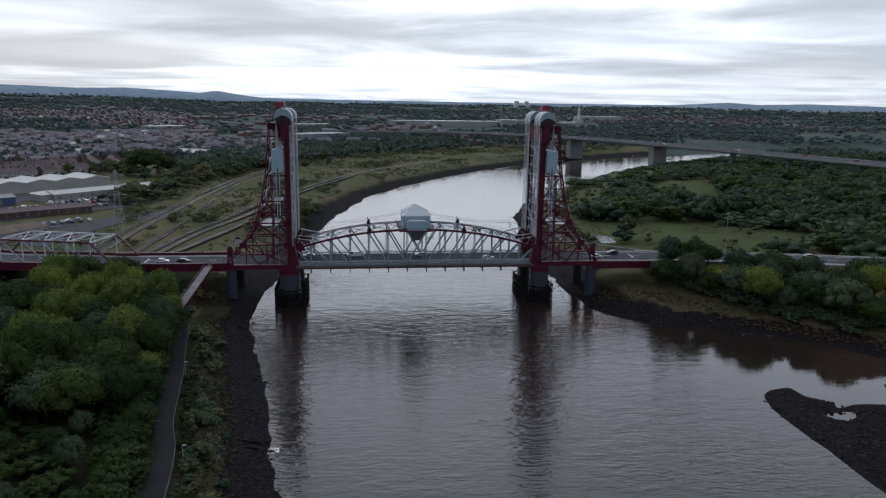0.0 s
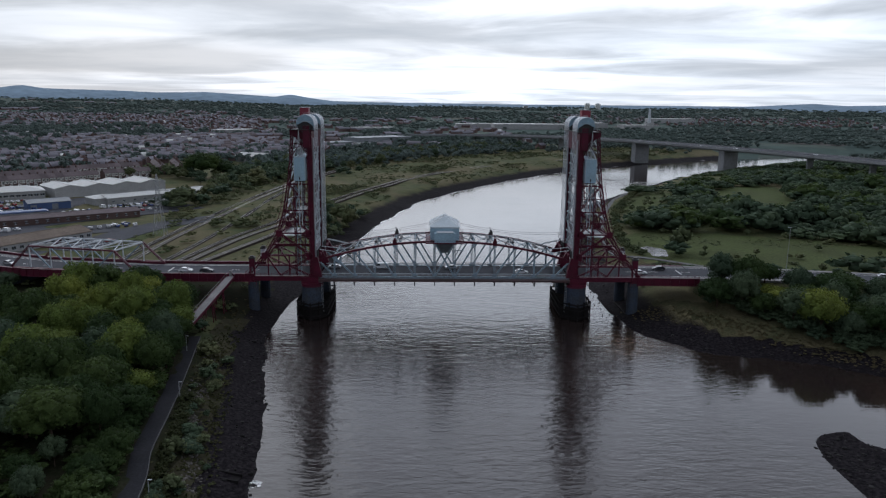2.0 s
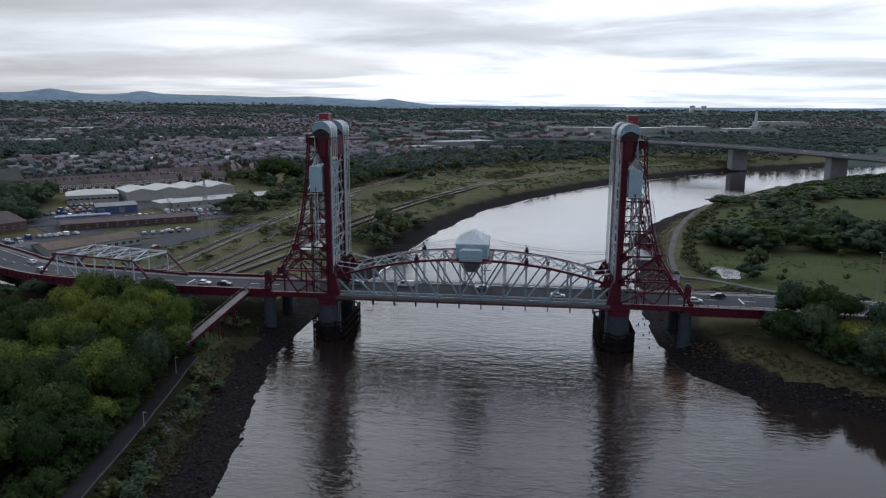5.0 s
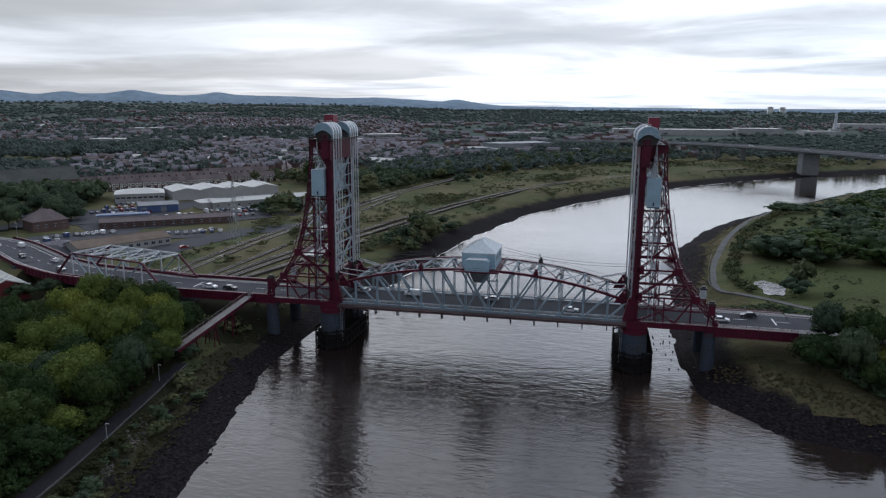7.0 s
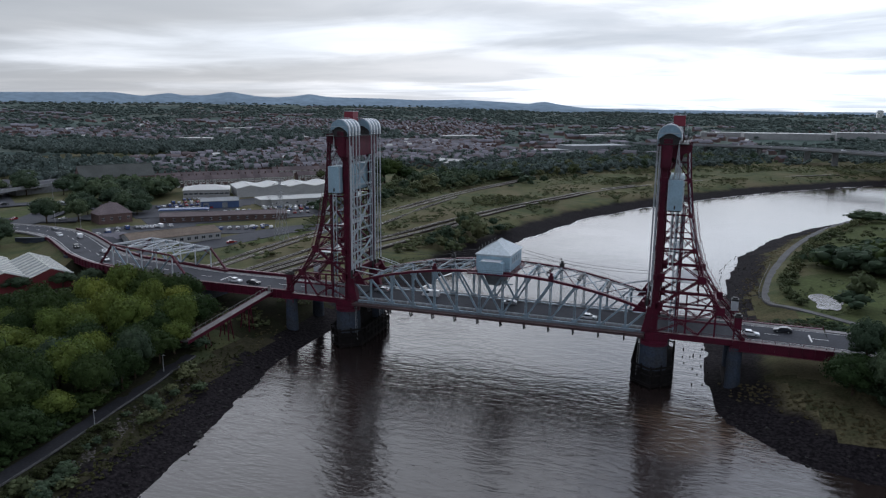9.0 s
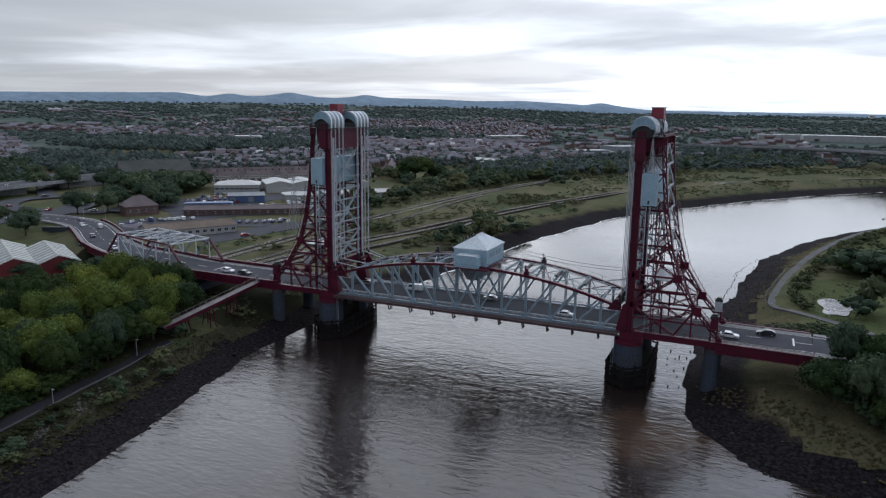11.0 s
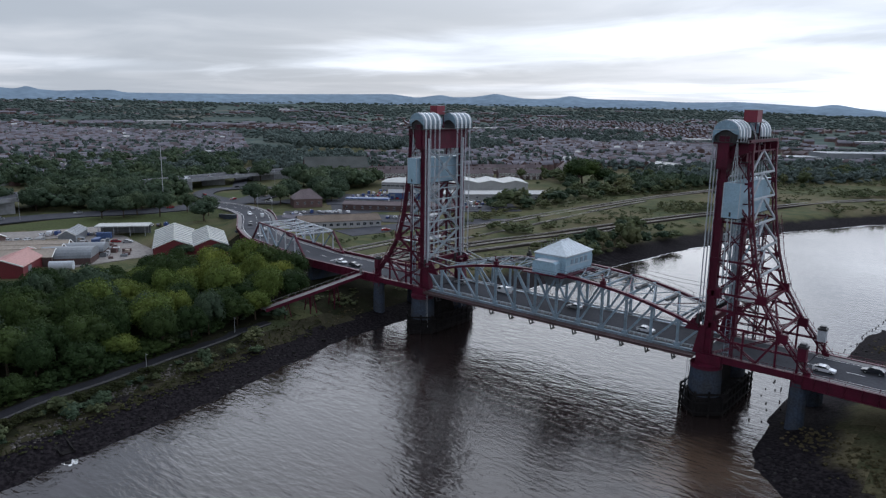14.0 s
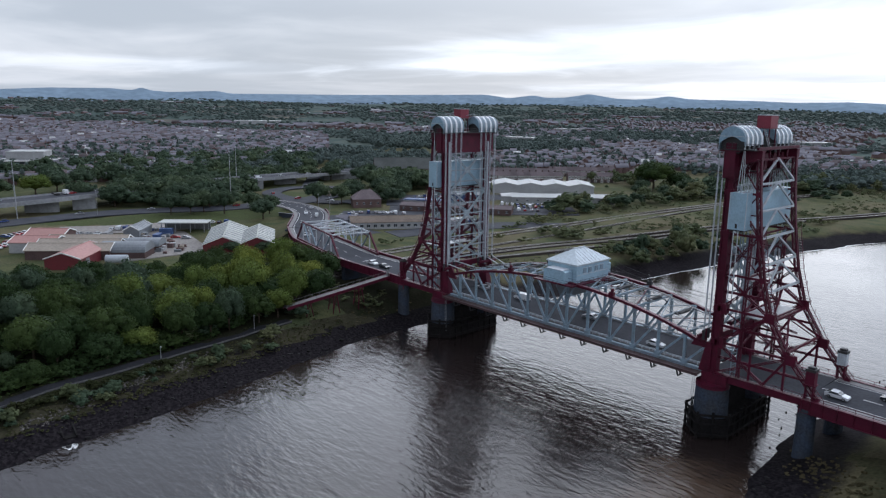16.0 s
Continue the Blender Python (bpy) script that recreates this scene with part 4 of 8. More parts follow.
    for sx in (-1, 1):
        for k, (xa, xb) in enumerate(((6.6, 21), (21, 35.5))):
            for yy in (-3.2, -2.2, 2.2, 3.2):
                part("operating_rope", Shape().beam((sx * xa, yy, chord_z(xa) + 1.0), (sx * xb, yy * 1.5, chord_z(xb) + 0.9), 0.09, 0.09), PALE, sp)
        for xd in (14.5, 22.8, 30.5):
            part("rope_roller", Shape().box((sx * xd, 0, chord_z(xd) + 0.55), (0.9, 5.5, 0.5)).cyl((sx * xd, -3.6, chord_z(xd) + 0.8), (sx * xd, 3.6, chord_z(xd) + 0.8), 0.25, 8), DARK, sp, "dark rope roller frame")
        part("catwalk", Shape().beam((sx * 6.3, 5.4, chord_z(6.3) + 0.45), (sx * 22, 5.4, chord_z(22) + 0.55), 0.9, 0.08).beam((sx * 22, 5.4, chord_z(22) + 0.55), (sx * 37, 5.4, chord_z(37) + 0.6), 0.9, 0.08), DARK, sp, "dark grating catwalk above the bracing")
    # lifting lugs and links at the ends
    for ex in (-1, 1):
        for side in (-1, 1):
            s = Shape()
            s.prism([(0, 0), (3.4, 0), (0.6, 4.2), (0, 4.2)], (-ex, 0, 0), (0, 0, 1), (ex * HALF, side * TRUSS_Y - 0.25, chord_z(HALF) - 0.6), (0, 0.5, 0))
            s.box((ex * (HALF - 0.7), side * 7.2, 21.2), (0.5, 7.2, 0.7))
            part("lifting_girder", s, RED, sp, "dark red lifting girder at the span end")
            part("link", Shape().beam((ex * (HALF - 0.5), side * 6.2, 23.0), (ex * (HALF - 8), side * 4.4, chord_z(HALF - 8) + 0.7), 0.22, 0.22).beam((ex * (HALF - 0.5), side * 9.5, 22.6), (ex * (HALF - 7), side * TRUSS_Y, chord_z(HALF - 7) + 0.5), 0.2, 0.2), PALE, sp)
    return sp


build_span()


GREY_PANE = material("dusty_pane", (0.2, 0.27, 0.33), 0.35, var=0.2, scale=1.0, fine=4, bump=0)
HOUSE_ROOF = material("pale_blue_sheet_roof", (0.52, 0.58, 0.62), 0.5, var=0.25, scale=0.3, fine=2, tint=(0.4, 0.44, 0.46))


def build_house():
    h = thing("machine_house", "pale blue sheet-clad machine house with a light hipped roof", "machine house", at=(0, 0, 24.9))
    part("floor", Shape().box((0, -0.6, 0.0), (12.5, 20.0, 0.3)), RED, h, "dark red platform under the house")
    w = Shape().box((0, 0, 2.4), (9.4, 13.6, 4.6))
    part("wall", w, BLUE_CLAD, h)
    band = Shape()
    for sx in (-1, 1):
        band.box((sx * 4.72, 0, 2.0), (0.06, 13.7, 0.12)).box((sx * 4.72, 0, 4.4), (0.08, 13.7, 0.16))
    for sy in (-1, 1):
        band.box((0, sy * 6.82, 4.4), (9.5, 0.08, 0.16))
    part("trim_band", band, PALE, h)
    for sx in (-1, 1):
        for y in (-3.6, -1.4, 1.4, 3.6):
            wn = part("window", Shape().box((sx * 4.73, y, 3.0), (0.1, 1.3, 1.3)), GREY_PANE, h, "small greyed window in the blue wall")
            part("window_frame", Shape().box((sx * 4.75, y, 3.68), (0.14, 1.5, 0.1)).box((sx * 4.75, y, 2.32), (0.14, 1.5, 0.1)).box((sx * 4.75, y, 3.0), (0.14, 0.07, 1.3)), PALE, wn)
    r = Shape()
    a, b, z0, z1, rx = 5.0, 7.1, 4.8, 7.8, 2.2
    r.add([(-a, -b, z0), (a, -b, z0), (a, b, z0), (-a, b, z0), (0, -rx, z1), (0, rx, z1), (-a, -b, z0 - 0.2), (a, -b, z0 - 0.2), (a, b, z0 - 0.2), (-a, b, z0 - 0.2)],
          [(0, 1, 4), (1, 2, 5, 4), (2, 3, 5), (3, 0, 4, 5), (0, 6, 7, 1), (1, 7, 8, 2), (2, 8, 9, 3), (3, 9, 6, 0), (6, 9, 8, 7)])
    part("roof", r, HOUSE_ROOF, h, "pale sheet roof with standing seams")
    for k in range(-5, 6):
        y = k * 1.25
        t = 1.0 if abs(y) < rx else (b - abs(y)) / (b - rx)
        for sx in (-1, 1):
            part("roof_seam", Shape().beam((sx * a, y, z0 + 0.03), (sx * a * (1 - t), y, z0 + (z1 - z0) * t + 0.03), 0.08, 0.06), PALE, h)
    part("ridge_cap", Shape().beam((0, -rx, z1 + 0.06), (0, rx, z1 + 0.06), 0.5, 0.12), PALE, h)
    ladder = Shape()
    for o in (-0.25, 0.25):
        ladder.beam((-a, -3 + o, z0 + 0.25), (-0.2, -3 + o, z1 + 0.3), 0.06, 0.06)
    for k in range(12):
        t = k / 11
        ladder.beam((-a + (a - 0.2) * t, -3.25, z0 + 0.25 + (z1 + 0.05 - z0) * t), (-a + (a - 0.2) * t, -2.75, z0 + 0.25 + (z1 + 0.05 - z0) * t), 0.05, 0.05)
    for k in range(6):
        ladder.box((-a + 0.9 * k, -3.3, z0 + 0.9 + 0.55 * k), (0.06, 0.06, 0.9))
    part("roof_ladder", ladder, STEEL, h)
    an = part("annex", Shape().prism([(-3.4, 0.15), (3.4, 0.15), (3.4, 3.0), (2.6, 3.35), (-2.6, 3.35), (-3.4, 3.0)], (1, 0, 0), (0, 0, 1), (0, -9.9, 0), (0, 2.95, 0)), BLUE_CLAD, h, "curved-roof blue annex on the end wall")
    part("annex_roof", Shape().box((0, -8.45, 3.42), (5.4, 3.2, 0.12)), PALE, an)
    an2 = part("annex", Shape().prism([(-3.4, 0.15), (3.4, 0.15), (3.4, 3.0), (2.6, 3.35), (-2.6, 3.35), (-3.4, 3.0)], (1, 0, 0), (0, 0, 1), (0, 7.0, 0), (0, 2.6, 0)), BLUE_CLAD, h)
    rail = Shape()
    for sx in (-6.1, 6.1):
        for zz in (0.6, 1.15):
            rail.beam((sx, -10.5, zz), (sx, 9.3, zz), 0.05, 0.05)
        for k in range(12):
            rail.box((sx, -10.5 + k * 1.8, 0.6), (0.06, 0.06, 1.1))
    for sy in (-10.5, 9.3):
        for zz in (0.6, 1.15):
            rail.beam((-6.1, sy, zz), (6.1, sy, zz), 0.05, 0.05)
    part("platform_railing", rail, DARK, h)
    part("hopper", Shape().add([(-3.2, -6, -0.2), (3.2, -6, -0.2), (3.2, 6, -0.2), (-3.2, 6, -0.2), (-1.6, -5, -4.2), (1.6, -5, -4.2), (1.6, 5, -4.2), (-1.6, 5, -4.2)],
                               [(3, 2, 1, 0), (4, 5, 6, 7), (0, 1, 5, 4), (1, 2, 6, 5), (2, 3, 7, 6), (3, 0, 4, 7)]), GREY_ROOF, h, "dark blue-grey hopper under the house")
    part("stair", Shape().beam((5.6, -8.6, -0.2), (3.4, -8.6, -4.5), 0.8, 0.15).box((4.6, -8.6, -2.6), (3.0, 0.9, 0.12)), BLUE, h)
    return h


build_house()
for ex in (-1, 1):
    for yy in (6.0, 9.6):
        run = Shape()
        last = None
        for i in range(15):
            t = i / 14
            p = Vector((ex * (5.0 + 36.5 * t), yy, 28.4 + (25.2 - 28.4) * t - 5.2 * t * (1 - t)))
            if last is not None:
                run.cyl(last, p, 0.045, 5)
            last = p
        solid("power_cable", run, DARK, "thin dark cable sagging from machine house to tower", "cable", "sagging cables")
LEG = [(48.3, 60.5), (48.9, 52.0), (49.9, 43.5), (51.4, 35.0), (53.6, 27.6), (57.6, 21.2), (64.0, 13.6)]
FRONT_X = 43.0
LEVELS = [13.6, 20.2, 27.6, 35.0, 43.5, 52.0, 60.5]


def leg_x(z):
    zs, xs = zip(*sorted((b, a) for a, b in LEG))
    return float(np.interp(z, zs, xs))


def build_tower(ex):
    """A lifting tower; ex is -1 for the one at negative x, 1 for the other."""
    tw = thing("bridge_tower", "dark red steel lifting tower with splayed lattice legs", "bridge tower", "lifting towers", at=(0, 0, 0))
    fx = ex * FRONT_X
    for side in (-1, 1):
        y = side * TRUSS_Y
        s = Shape().beam((fx, y, 11.4), (fx, y, 60.0), 1.15, 1.2, (0, 1, 0))
        for k in (-1, 1):
            s.beam((fx + k * 0.72, y, 11.4), (fx + k * 0.72, y, 60.0), 0.22, 1.75, (0, 1, 0))
        for z in LEVELS[1:]:
            s.box((fx, y, z), (1.9, 1.6, 1.2))
        part("main_column", s, RED, tw, "dark red riveted box column")
        rk = Shape().beam((fx - ex * 1.1, y - side * 0.3, 20), (fx - ex * 1.1, y - side * 0.3, 58), 0.35, 0.5, (0, 1, 0))
        for z in np.arange(20, 58, 1.7):
            rk.box((fx - ex * 1.25, y - side * 0.3, float(z)), (0.5, 0.7, 0.12))
        part("guide_rail", rk, PALE, tw, "pale guide rail with brackets")
        for (xa, za), (xb, zb) in zip(LEG[:-1], LEG[1:]):
            s = Shape().laced((ex * xa, y, za), (ex * xb, y, zb), 1.0, 0.75, (0, 1, 0), 0.26, 1.1, 0.13)
            s.box((ex * xb, y, zb), (1.0, 0.8, 1.1))
            part("back_leg", s, RED, tw, "dark red laced back leg")
        # bracing between column and leg
        for i, z in enumerate(LEVELS[1:]):
            if i < 5:
                part("girt", Shape().beam((fx, y, z), (ex * leg_x(z), y, z), 0.42, 0.42), RED, tw)
        for i, (za, zb) in enumerate(zip(LEVELS[:-1], LEVELS[1:])):
            if i % 2:
                p, q = (fx, y, za), (ex * leg_x(zb), y, zb)
            else:
                p, q = (ex * leg_x(za), y, za), (fx, y, zb)
            if i == 0:
                p = (ex * 53.5, y, 13.6)
            part("brace", Shape().laced(p, q, 0.6, 0.4, (0, 1, 0), 0.15, 0.9, 0.09), RED, tw)
            if i < 3:
                m = ((p[0] + q[0]) / 2, y, (p[2] + q[2]) / 2)
                part("sub_brace", Shape().beam(m, (ex * leg_x((za + zb) / 2), y, (za + zb) / 2), 0.28, 0.28), RED, tw)
        for i, (za, zb) in enumerate(zip(LEVELS[1:-1], LEVELS[2:])):
            zm = (za + zb) / 2
            part("light_girt", Shape().beam((fx, y, zm), (ex * leg_x(zm), y, zm), 0.22, 0.22), RED, tw)
            p, q = ((fx, y, zb), (ex * leg_x(za), y, za)) if i % 2 == 0 else ((ex * leg_x(zb), y, zb), (fx, y, za))
            part("light_brace", Shape().beam(p, q, 0.22, 0.2), RED, tw)
        # close lattice in the splayed foot
        for za, zb in ((13.6, 20.2), (20.2, 27.6), (27.6, 35.0)):
            part("cross_lacing", Shape().laced((fx + ex * 0.8, y, za), (ex * (leg_x(zb) - 0.6), y, zb), 0.5, 0.36, (0, 1, 0), 0.13, 0.8, 0.08), RED, tw, "laced diagonal in the splayed foot")
        part("inner_post", Shape().laced((ex * 48.2, y, 13.6), (ex * 48.2, y, 44.0), 0.7, 0.5, (0, 1, 0), 0.15, 0.9, 0.09), RED, tw, "laced inner post")
        for z in (17.0, 23.9, 31.3):
            part("girt", Shape().laced((fx + ex * 0.8, y, z), (ex * leg_x(z), y, z), 0.5, 0.36, (0, 1, 0), 0.13, 0.8, 0.08), RED, tw)
        for z in (20.2, 27.6):
            part("node_plate", Shape().box((ex * leg_x(z), y, z), (2.0, 0.9, 2.0)), RED, tw)
            part("node_plate", Shape().box((fx + ex * 0.9, y, z), (1.8, 1.6, 2.2)), RED, tw)
        shaft = Shape()
        for o in (0.0, 1.1):
            shaft.beam((ex * (46.6 + o), y, 13.6), (ex * (46.6 + o), y, 44.0), 0.16, 0.16, (0, 1, 0))
        for k in range(24):
            z = 14.5 + k * 1.25
            shaft.beam((ex * 46.6, y, z), (ex * 47.7, y, z + (0.9 if k % 2 else -0.0)), 0.09, 0.09)
        part("ladder_shaft", shaft, BLUE, tw, "pale lattice ladder shaft")
        part("brace", Shape().beam((ex * 53.5, y, 13.6), (ex * leg_x(20.6), y, 20.6), 0.45, 0.45), RED, tw)
        part("post", Shape().beam((ex * 50.5, y, 13.6), (ex * 50.5, y, 20.4), 0.4, 0.4), RED, tw)
        part("post", Shape().beam((ex * 57.4, y, 13.6), (ex * 57.4, y, 21.0), 0.4, 0.4), RED, tw)
        # deck-edge girder between the piers
        part("edge_girder", Shape().box((ex * 52.5, side * 8.9, 12.75), (21.5, 0.4, 1.5)).box((ex * 52.5, side * 8.9, 13.52), (21.5, 0.75, 0.07)), RED, tw)
        part("base_girder", Shape().box((ex * 43.8, side * 9.0, 12.2), (5.6, 1.3, 2.2)), RED, tw, "deep red girder under the column")
        rail = Shape()
        for zz in (14.0, 14.5):
            rail.beam((ex * 42, side * 9.3, zz), (ex * 63.4, side * 9.3, zz), 0.06, 0.06)
        for k in range(13):
            rail.box((ex * (42 + k * 1.78), side * 9.3, 14.0), (0.07, 0.07, 1.1))
        part("railing", rail, RED, tw)
        # gusset plates at the base, toward the span
        part("gusset", Shape().prism([(0, 0), (2.6, 0), (1.2, 6.6), (0, 6.6)], (-ex, 0, 0), (0, 0, 1), (fx - ex * 0.5, y - 0.9, 13.2), (0, 1.8, 0)), RED, tw)
        # machinery box at the foot of the leg
        mb = part("machine_box", Shape().box((ex * 62.6, y, 17.9), (1.7, 1.6, 2.6)), RED if side < 0 else PALE, tw, "upright equipment cabinet at the foot of the leg")
        part("machine_cap", Shape().box((ex * 62.6, y, 19.45), (1.9, 1.8, 0.5)).box((ex * 62.6, y, 19.9), (1.2, 1.1, 0.5)), DARK, mb, "dark cap of the cabinet")
        part("machine_stand", Shape().box((ex * 61.9, y, 15.1), (0.3, 1.2, 3.0)).box((ex * 63.3, y, 15.1), (0.3, 1.2, 3.0)).box((ex * 62.6, y, 16.5), (2.2, 1.9, 0.2)), RED, mb)
        # stair climbing the leg
        st = Shape()
        for (xa, za), (xb, zb) in zip(LEG[2:-1], LEG[3:]):
            for o in (0.55, 1.35):
                st.beam((ex * (xa + o), y + side * 0.2, za + 0.3), (ex * (xb + o), y + side * 0.2, zb + 0.3), 0.07, 0.1)
            n = int(abs(za - zb) / 0.55)
            for k in range(n):
                t = k / n
                x, z = xa + (xb - xa) * t, za + (zb - za) * t
                st.beam((ex * (x + 0.5), y + side * 0.2, z + 0.3), (ex * (x + 1.4), y + side * 0.2, z + 0.3), 0.3, 0.05)
                if k % 3 == 0:
                    st.box((ex * (x + 1.4), y + side * 0.2, z + 0.8), (0.06, 0.06, 1.0))
        part("leg_ladder", st, RED, tw, "steel ladder climbing the leg")
    # sway bracing between the front columns: pale lattice
    x = fx - ex * 0.5
    for a, b in ((30.0, 43.1), (43.1, 56.2)):
        for k in (-1, 1):
            part("cross_brace", Shape().laced((x + 0.1 * k, -k * 7.4, a), (x + 0.1 * k, k * 7.4, b), 0.62, 0.34, (1, 0, 0), 0.16, 0.9, 0.08), LATTICE, tw)
        part("node_plate", Shape().box((x, 0, (a + b) / 2), (0.3, 2.0, 1.8)), LATTICE, tw)
    for k in (-1, 1):
        part("cross_brace", Shape().laced((x + 0.1 * k, -k * 7.4, 22.0), (x + 0.1 * k, k * 7.4, 30.0), 0.62, 0.34, (1, 0, 0), 0.16, 0.9, 0.08), LATTICE, tw)
    for i in range(10):
        z = 23.4 + i * 3.28
        part("cross_strut", Shape().laced((x, -7.4, z), (x, 7.4, z), 0.4, 0.3, (1, 0, 0), 0.12, 1.2, 0.08) if i % 2 else Shape().beam((x, -7.4, z), (x, 7.4, z), 0.26, 0.3), LATTICE, tw)
    for yy in (-6.6, 6.6):
        part("sway_post", Shape().beam((fx - ex * 0.2, yy, 20.5), (fx - ex * 0.2, yy, 55.0), 0.3, 0.3, (0, 1, 0)), LATTICE, tw)
    part("portal", Shape().box((fx, 0, 21.2), (1.2, 15, 1.6)), RED, tw, "deep red portal girder above the roadway")
    # bracing between the two back legs
    rungs = (58.9, 54.0, 48.6, 43.2, 37.8, 32.4, 27.0, 21.4)
    for i, (zb, za) in enumerate(zip(rungs[:-1], rungs[1:])):
        tone = PALE if i < 5 else RED
        part("leg_strut", Shape().laced((ex * leg_x(za), -TRUSS_Y, za), (ex * leg_x(za), TRUSS_Y, za), 0.45, 0.4, (0, 0, 1), 0.14, 1.0, 0.09), tone, tw)
        for k in (-1, 1):
            part("leg_brace", Shape().beam((ex * leg_x(za), k * TRUSS_Y, za), (ex * leg_x(zb), 0, zb), 0.36, 0.36), tone, tw)
    # sway frames inside the foot
    for x, z0, z1 in ((48.2, 20.2, 27.6), (48.2, 27.6, 35.0), (48.2, 35.0, 43.5), (53.0, 21.0, 27.0)):
        part("sway_strut", Shape().beam((ex * x, -TRUSS_Y, z1), (ex * x, TRUSS_Y, z1), 0.32, 0.32), RED, tw)
        for k in (-1, 1):
            part("sway_brace", Shape().laced((ex * (x + 0.1 * k), -k * TRUSS_Y, z0), (ex * (x + 0.1 * k), k * TRUSS_Y, z1), 0.45, 0.3, (1, 0, 0), 0.12, 0.9, 0.08), RED if z1 < 40 else BLUE, tw)
    part("walkway", Shape().box((ex * 50.5, 0, 26.6), (7.0, 15, 0.15)), STEEL, tw, "narrow steel maintenance platform")
    part("walkway", Shape().box((ex * 47.5, 0, 34.2), (3.0, 15, 0.12)), STEEL, tw)
    # head of the tower
    hd = Shape().box((fx + ex * 0.2, 0, 57.6), (2.4, 20.6, 5.4)).box((fx + ex * 0.2, 0, 60.4), (4.2, 21.4, 0.3))
    part("head_girder", hd, RED, tw, "deep red plate girder across the tower head")
    for side in (-1, 1):
        part("head_side", Shape().prism([(0, 0), (6.2, 2.4), (6.2, 4.0), (0, 4.0)], (ex, 0, 0), (0, 0, 1), (fx - ex * 0.2, side * TRUSS_Y - 0.6, 56.6), (0, 1.2, 0)), RED, tw)
    for z, d in ((61.0, 0.55), (58.8, 0.32)):
        part("head_beam", Shape().beam((ex * 48.4, -9.6, z), (ex * 48.4, 9.6, z), 0.4, d), RED, tw)
    for yy in (-8.2, -4.1, 0, 4.1, 8.2):
        part("head_post", Shape().beam((ex * 48.4, yy, 58.8), (ex * 48.4, yy, 61.0), 0.25, 0.25, (0, 1, 0)), RED, tw)
    part("gear_floor", Shape().box((ex * 46.2, 0, 56.4), (3.6, 15.0, 0.25)), DARK, tw, "dark floor of the machinery space")
    for yy in (-5.6, -2.0, 2.0, 5.6):
        part("gear_frame", Shape().box((ex * 46.0, yy, 58.2), (1.8, 1.3, 3.3)).cyl((ex * 46.0, yy - 1.0, 58.8), (ex * 46.0, yy + 1.0, 58.8), 0.9, 12), RED, tw, "dark red winding gear")
    part("head_platform", Shape().box((ex * 44.6, 0, 60.7), (7.6, 22.0, 0.18)), DARK, tw, "dark grating platform at the tower head")
    rail = Shape()
    for sx in (40.9, 48.3):
        for zz in (61.3, 61.9):
            rail.beam((ex * sx, -11.1, zz), (ex * sx, 11.1, zz), 0.06, 0.06)
        for k in range(13):
            rail.box((ex * sx, -11.1 + k * 1.85, 61.3), (0.07, 0.07, 1.2))
    for sy in (-11.1, 11.1):
        for zz in (61.3, 61.9):
            rail.beam((ex * 40.9, sy, zz), (ex * 48.3, sy, zz), 0.06, 0.06)
        for k in range(6):
            rail.box((ex * (40.9 + k * 1.48), sy, 61.3), (0.07, 0.07, 1.2))
    part("head_railing", rail, DARK, tw)
    # sheaves under curved hoods: an arch on short upright sides, longer towards the span
    hx, hr, hz, n = 43.75, 2.72, 62.55, 12

    def arch(r, back, front):
        top = [(r * math.cos(math.pi * i / n), r * math.sin(math.pi * i / n)) for i in range(n + 1)]
        return [(r, -back)] + top + [(-r, -front)]

    for side in (-1, 1):
        for k in range(4):
            y = side * (4.1 + 2.0 * k)
            outer, inner = arch(hr, 1.0, 2.0), arch(hr - 0.22, 1.0, 2.0)[::-1]
            ring = outer + inner
            m2, m1 = len(ring), len(outer)
            s = Shape()
            for yy in (y - 0.98, y + 0.98):
                s.v += [(ex * (hx + a), yy, hz + b) for a, b in ring]
            s.f += [(i, (i + 1) % m2, m2 + (i + 1) % m2, m2 + i) for i in range(m2)]
            for o in (0, m2):
                s.f += [(o + i, o + i + 1, o + m2 - 2 - i, o + m2 - 1 - i) for i in range(m1 - 1)]
            hood = part("sheave_hood", s, HOOD, tw, "pale blue curved hood over the rope wheels")
            rib = Shape()
            line = arch(hr + 0.06, 1.0, 2.0)
            for (a0, b0), (a1, b1) in zip(line[:-1], line[1:]):
                rib.beam((ex * (hx + a0), y, hz + b0), (ex * (hx + a1), y, hz + b1), 0.62, 0.14, (0, 0, 1) if abs(b1 - b0) < abs(a1 - a0) else (1, 0, 0))
            part("hood_rib", rib, HOODBAND, hood, "white band over the hood")
            part("hood_step", Shape().beam((ex * (hx + 0.4), y - 0.98, hz + hr + 0.5), (ex * (hx + 0.4), y + 0.98, hz + hr + 0.5), 0.05, 0.05).box((ex * (hx + 0.4), y, hz + hr + 0.25), (0.05, 0.05, 0.5)).beam((ex * (hx + 2.1), y - 0.98, hz + 2.3), (ex * (hx + 2.1), y + 0.98, hz + 2.3), 0.05, 0.05), STEEL, hood)
            part("sheave", Shape().cyl((ex * hx, y - 0.4, hz - 0.5), (ex * hx, y + 0.4, hz - 0.5), 2.4, 20), DARK, tw)
            part("bearing", Shape().box((ex * hx, y + 0.8, hz - 1.1), (1.6, 0.3, 1.4)), RED, tw)
            rp = Shape()
            for o in (-0.24, 0.0, 0.24):
                rp.cyl((ex * 41.0, y + o, 21.6), (ex * 41.0, y + o, 62.2), 0.055, 5)
            part("rope", rp, PALE, tw, "bundle of pale steel hoisting ropes")
            rp = Shape()
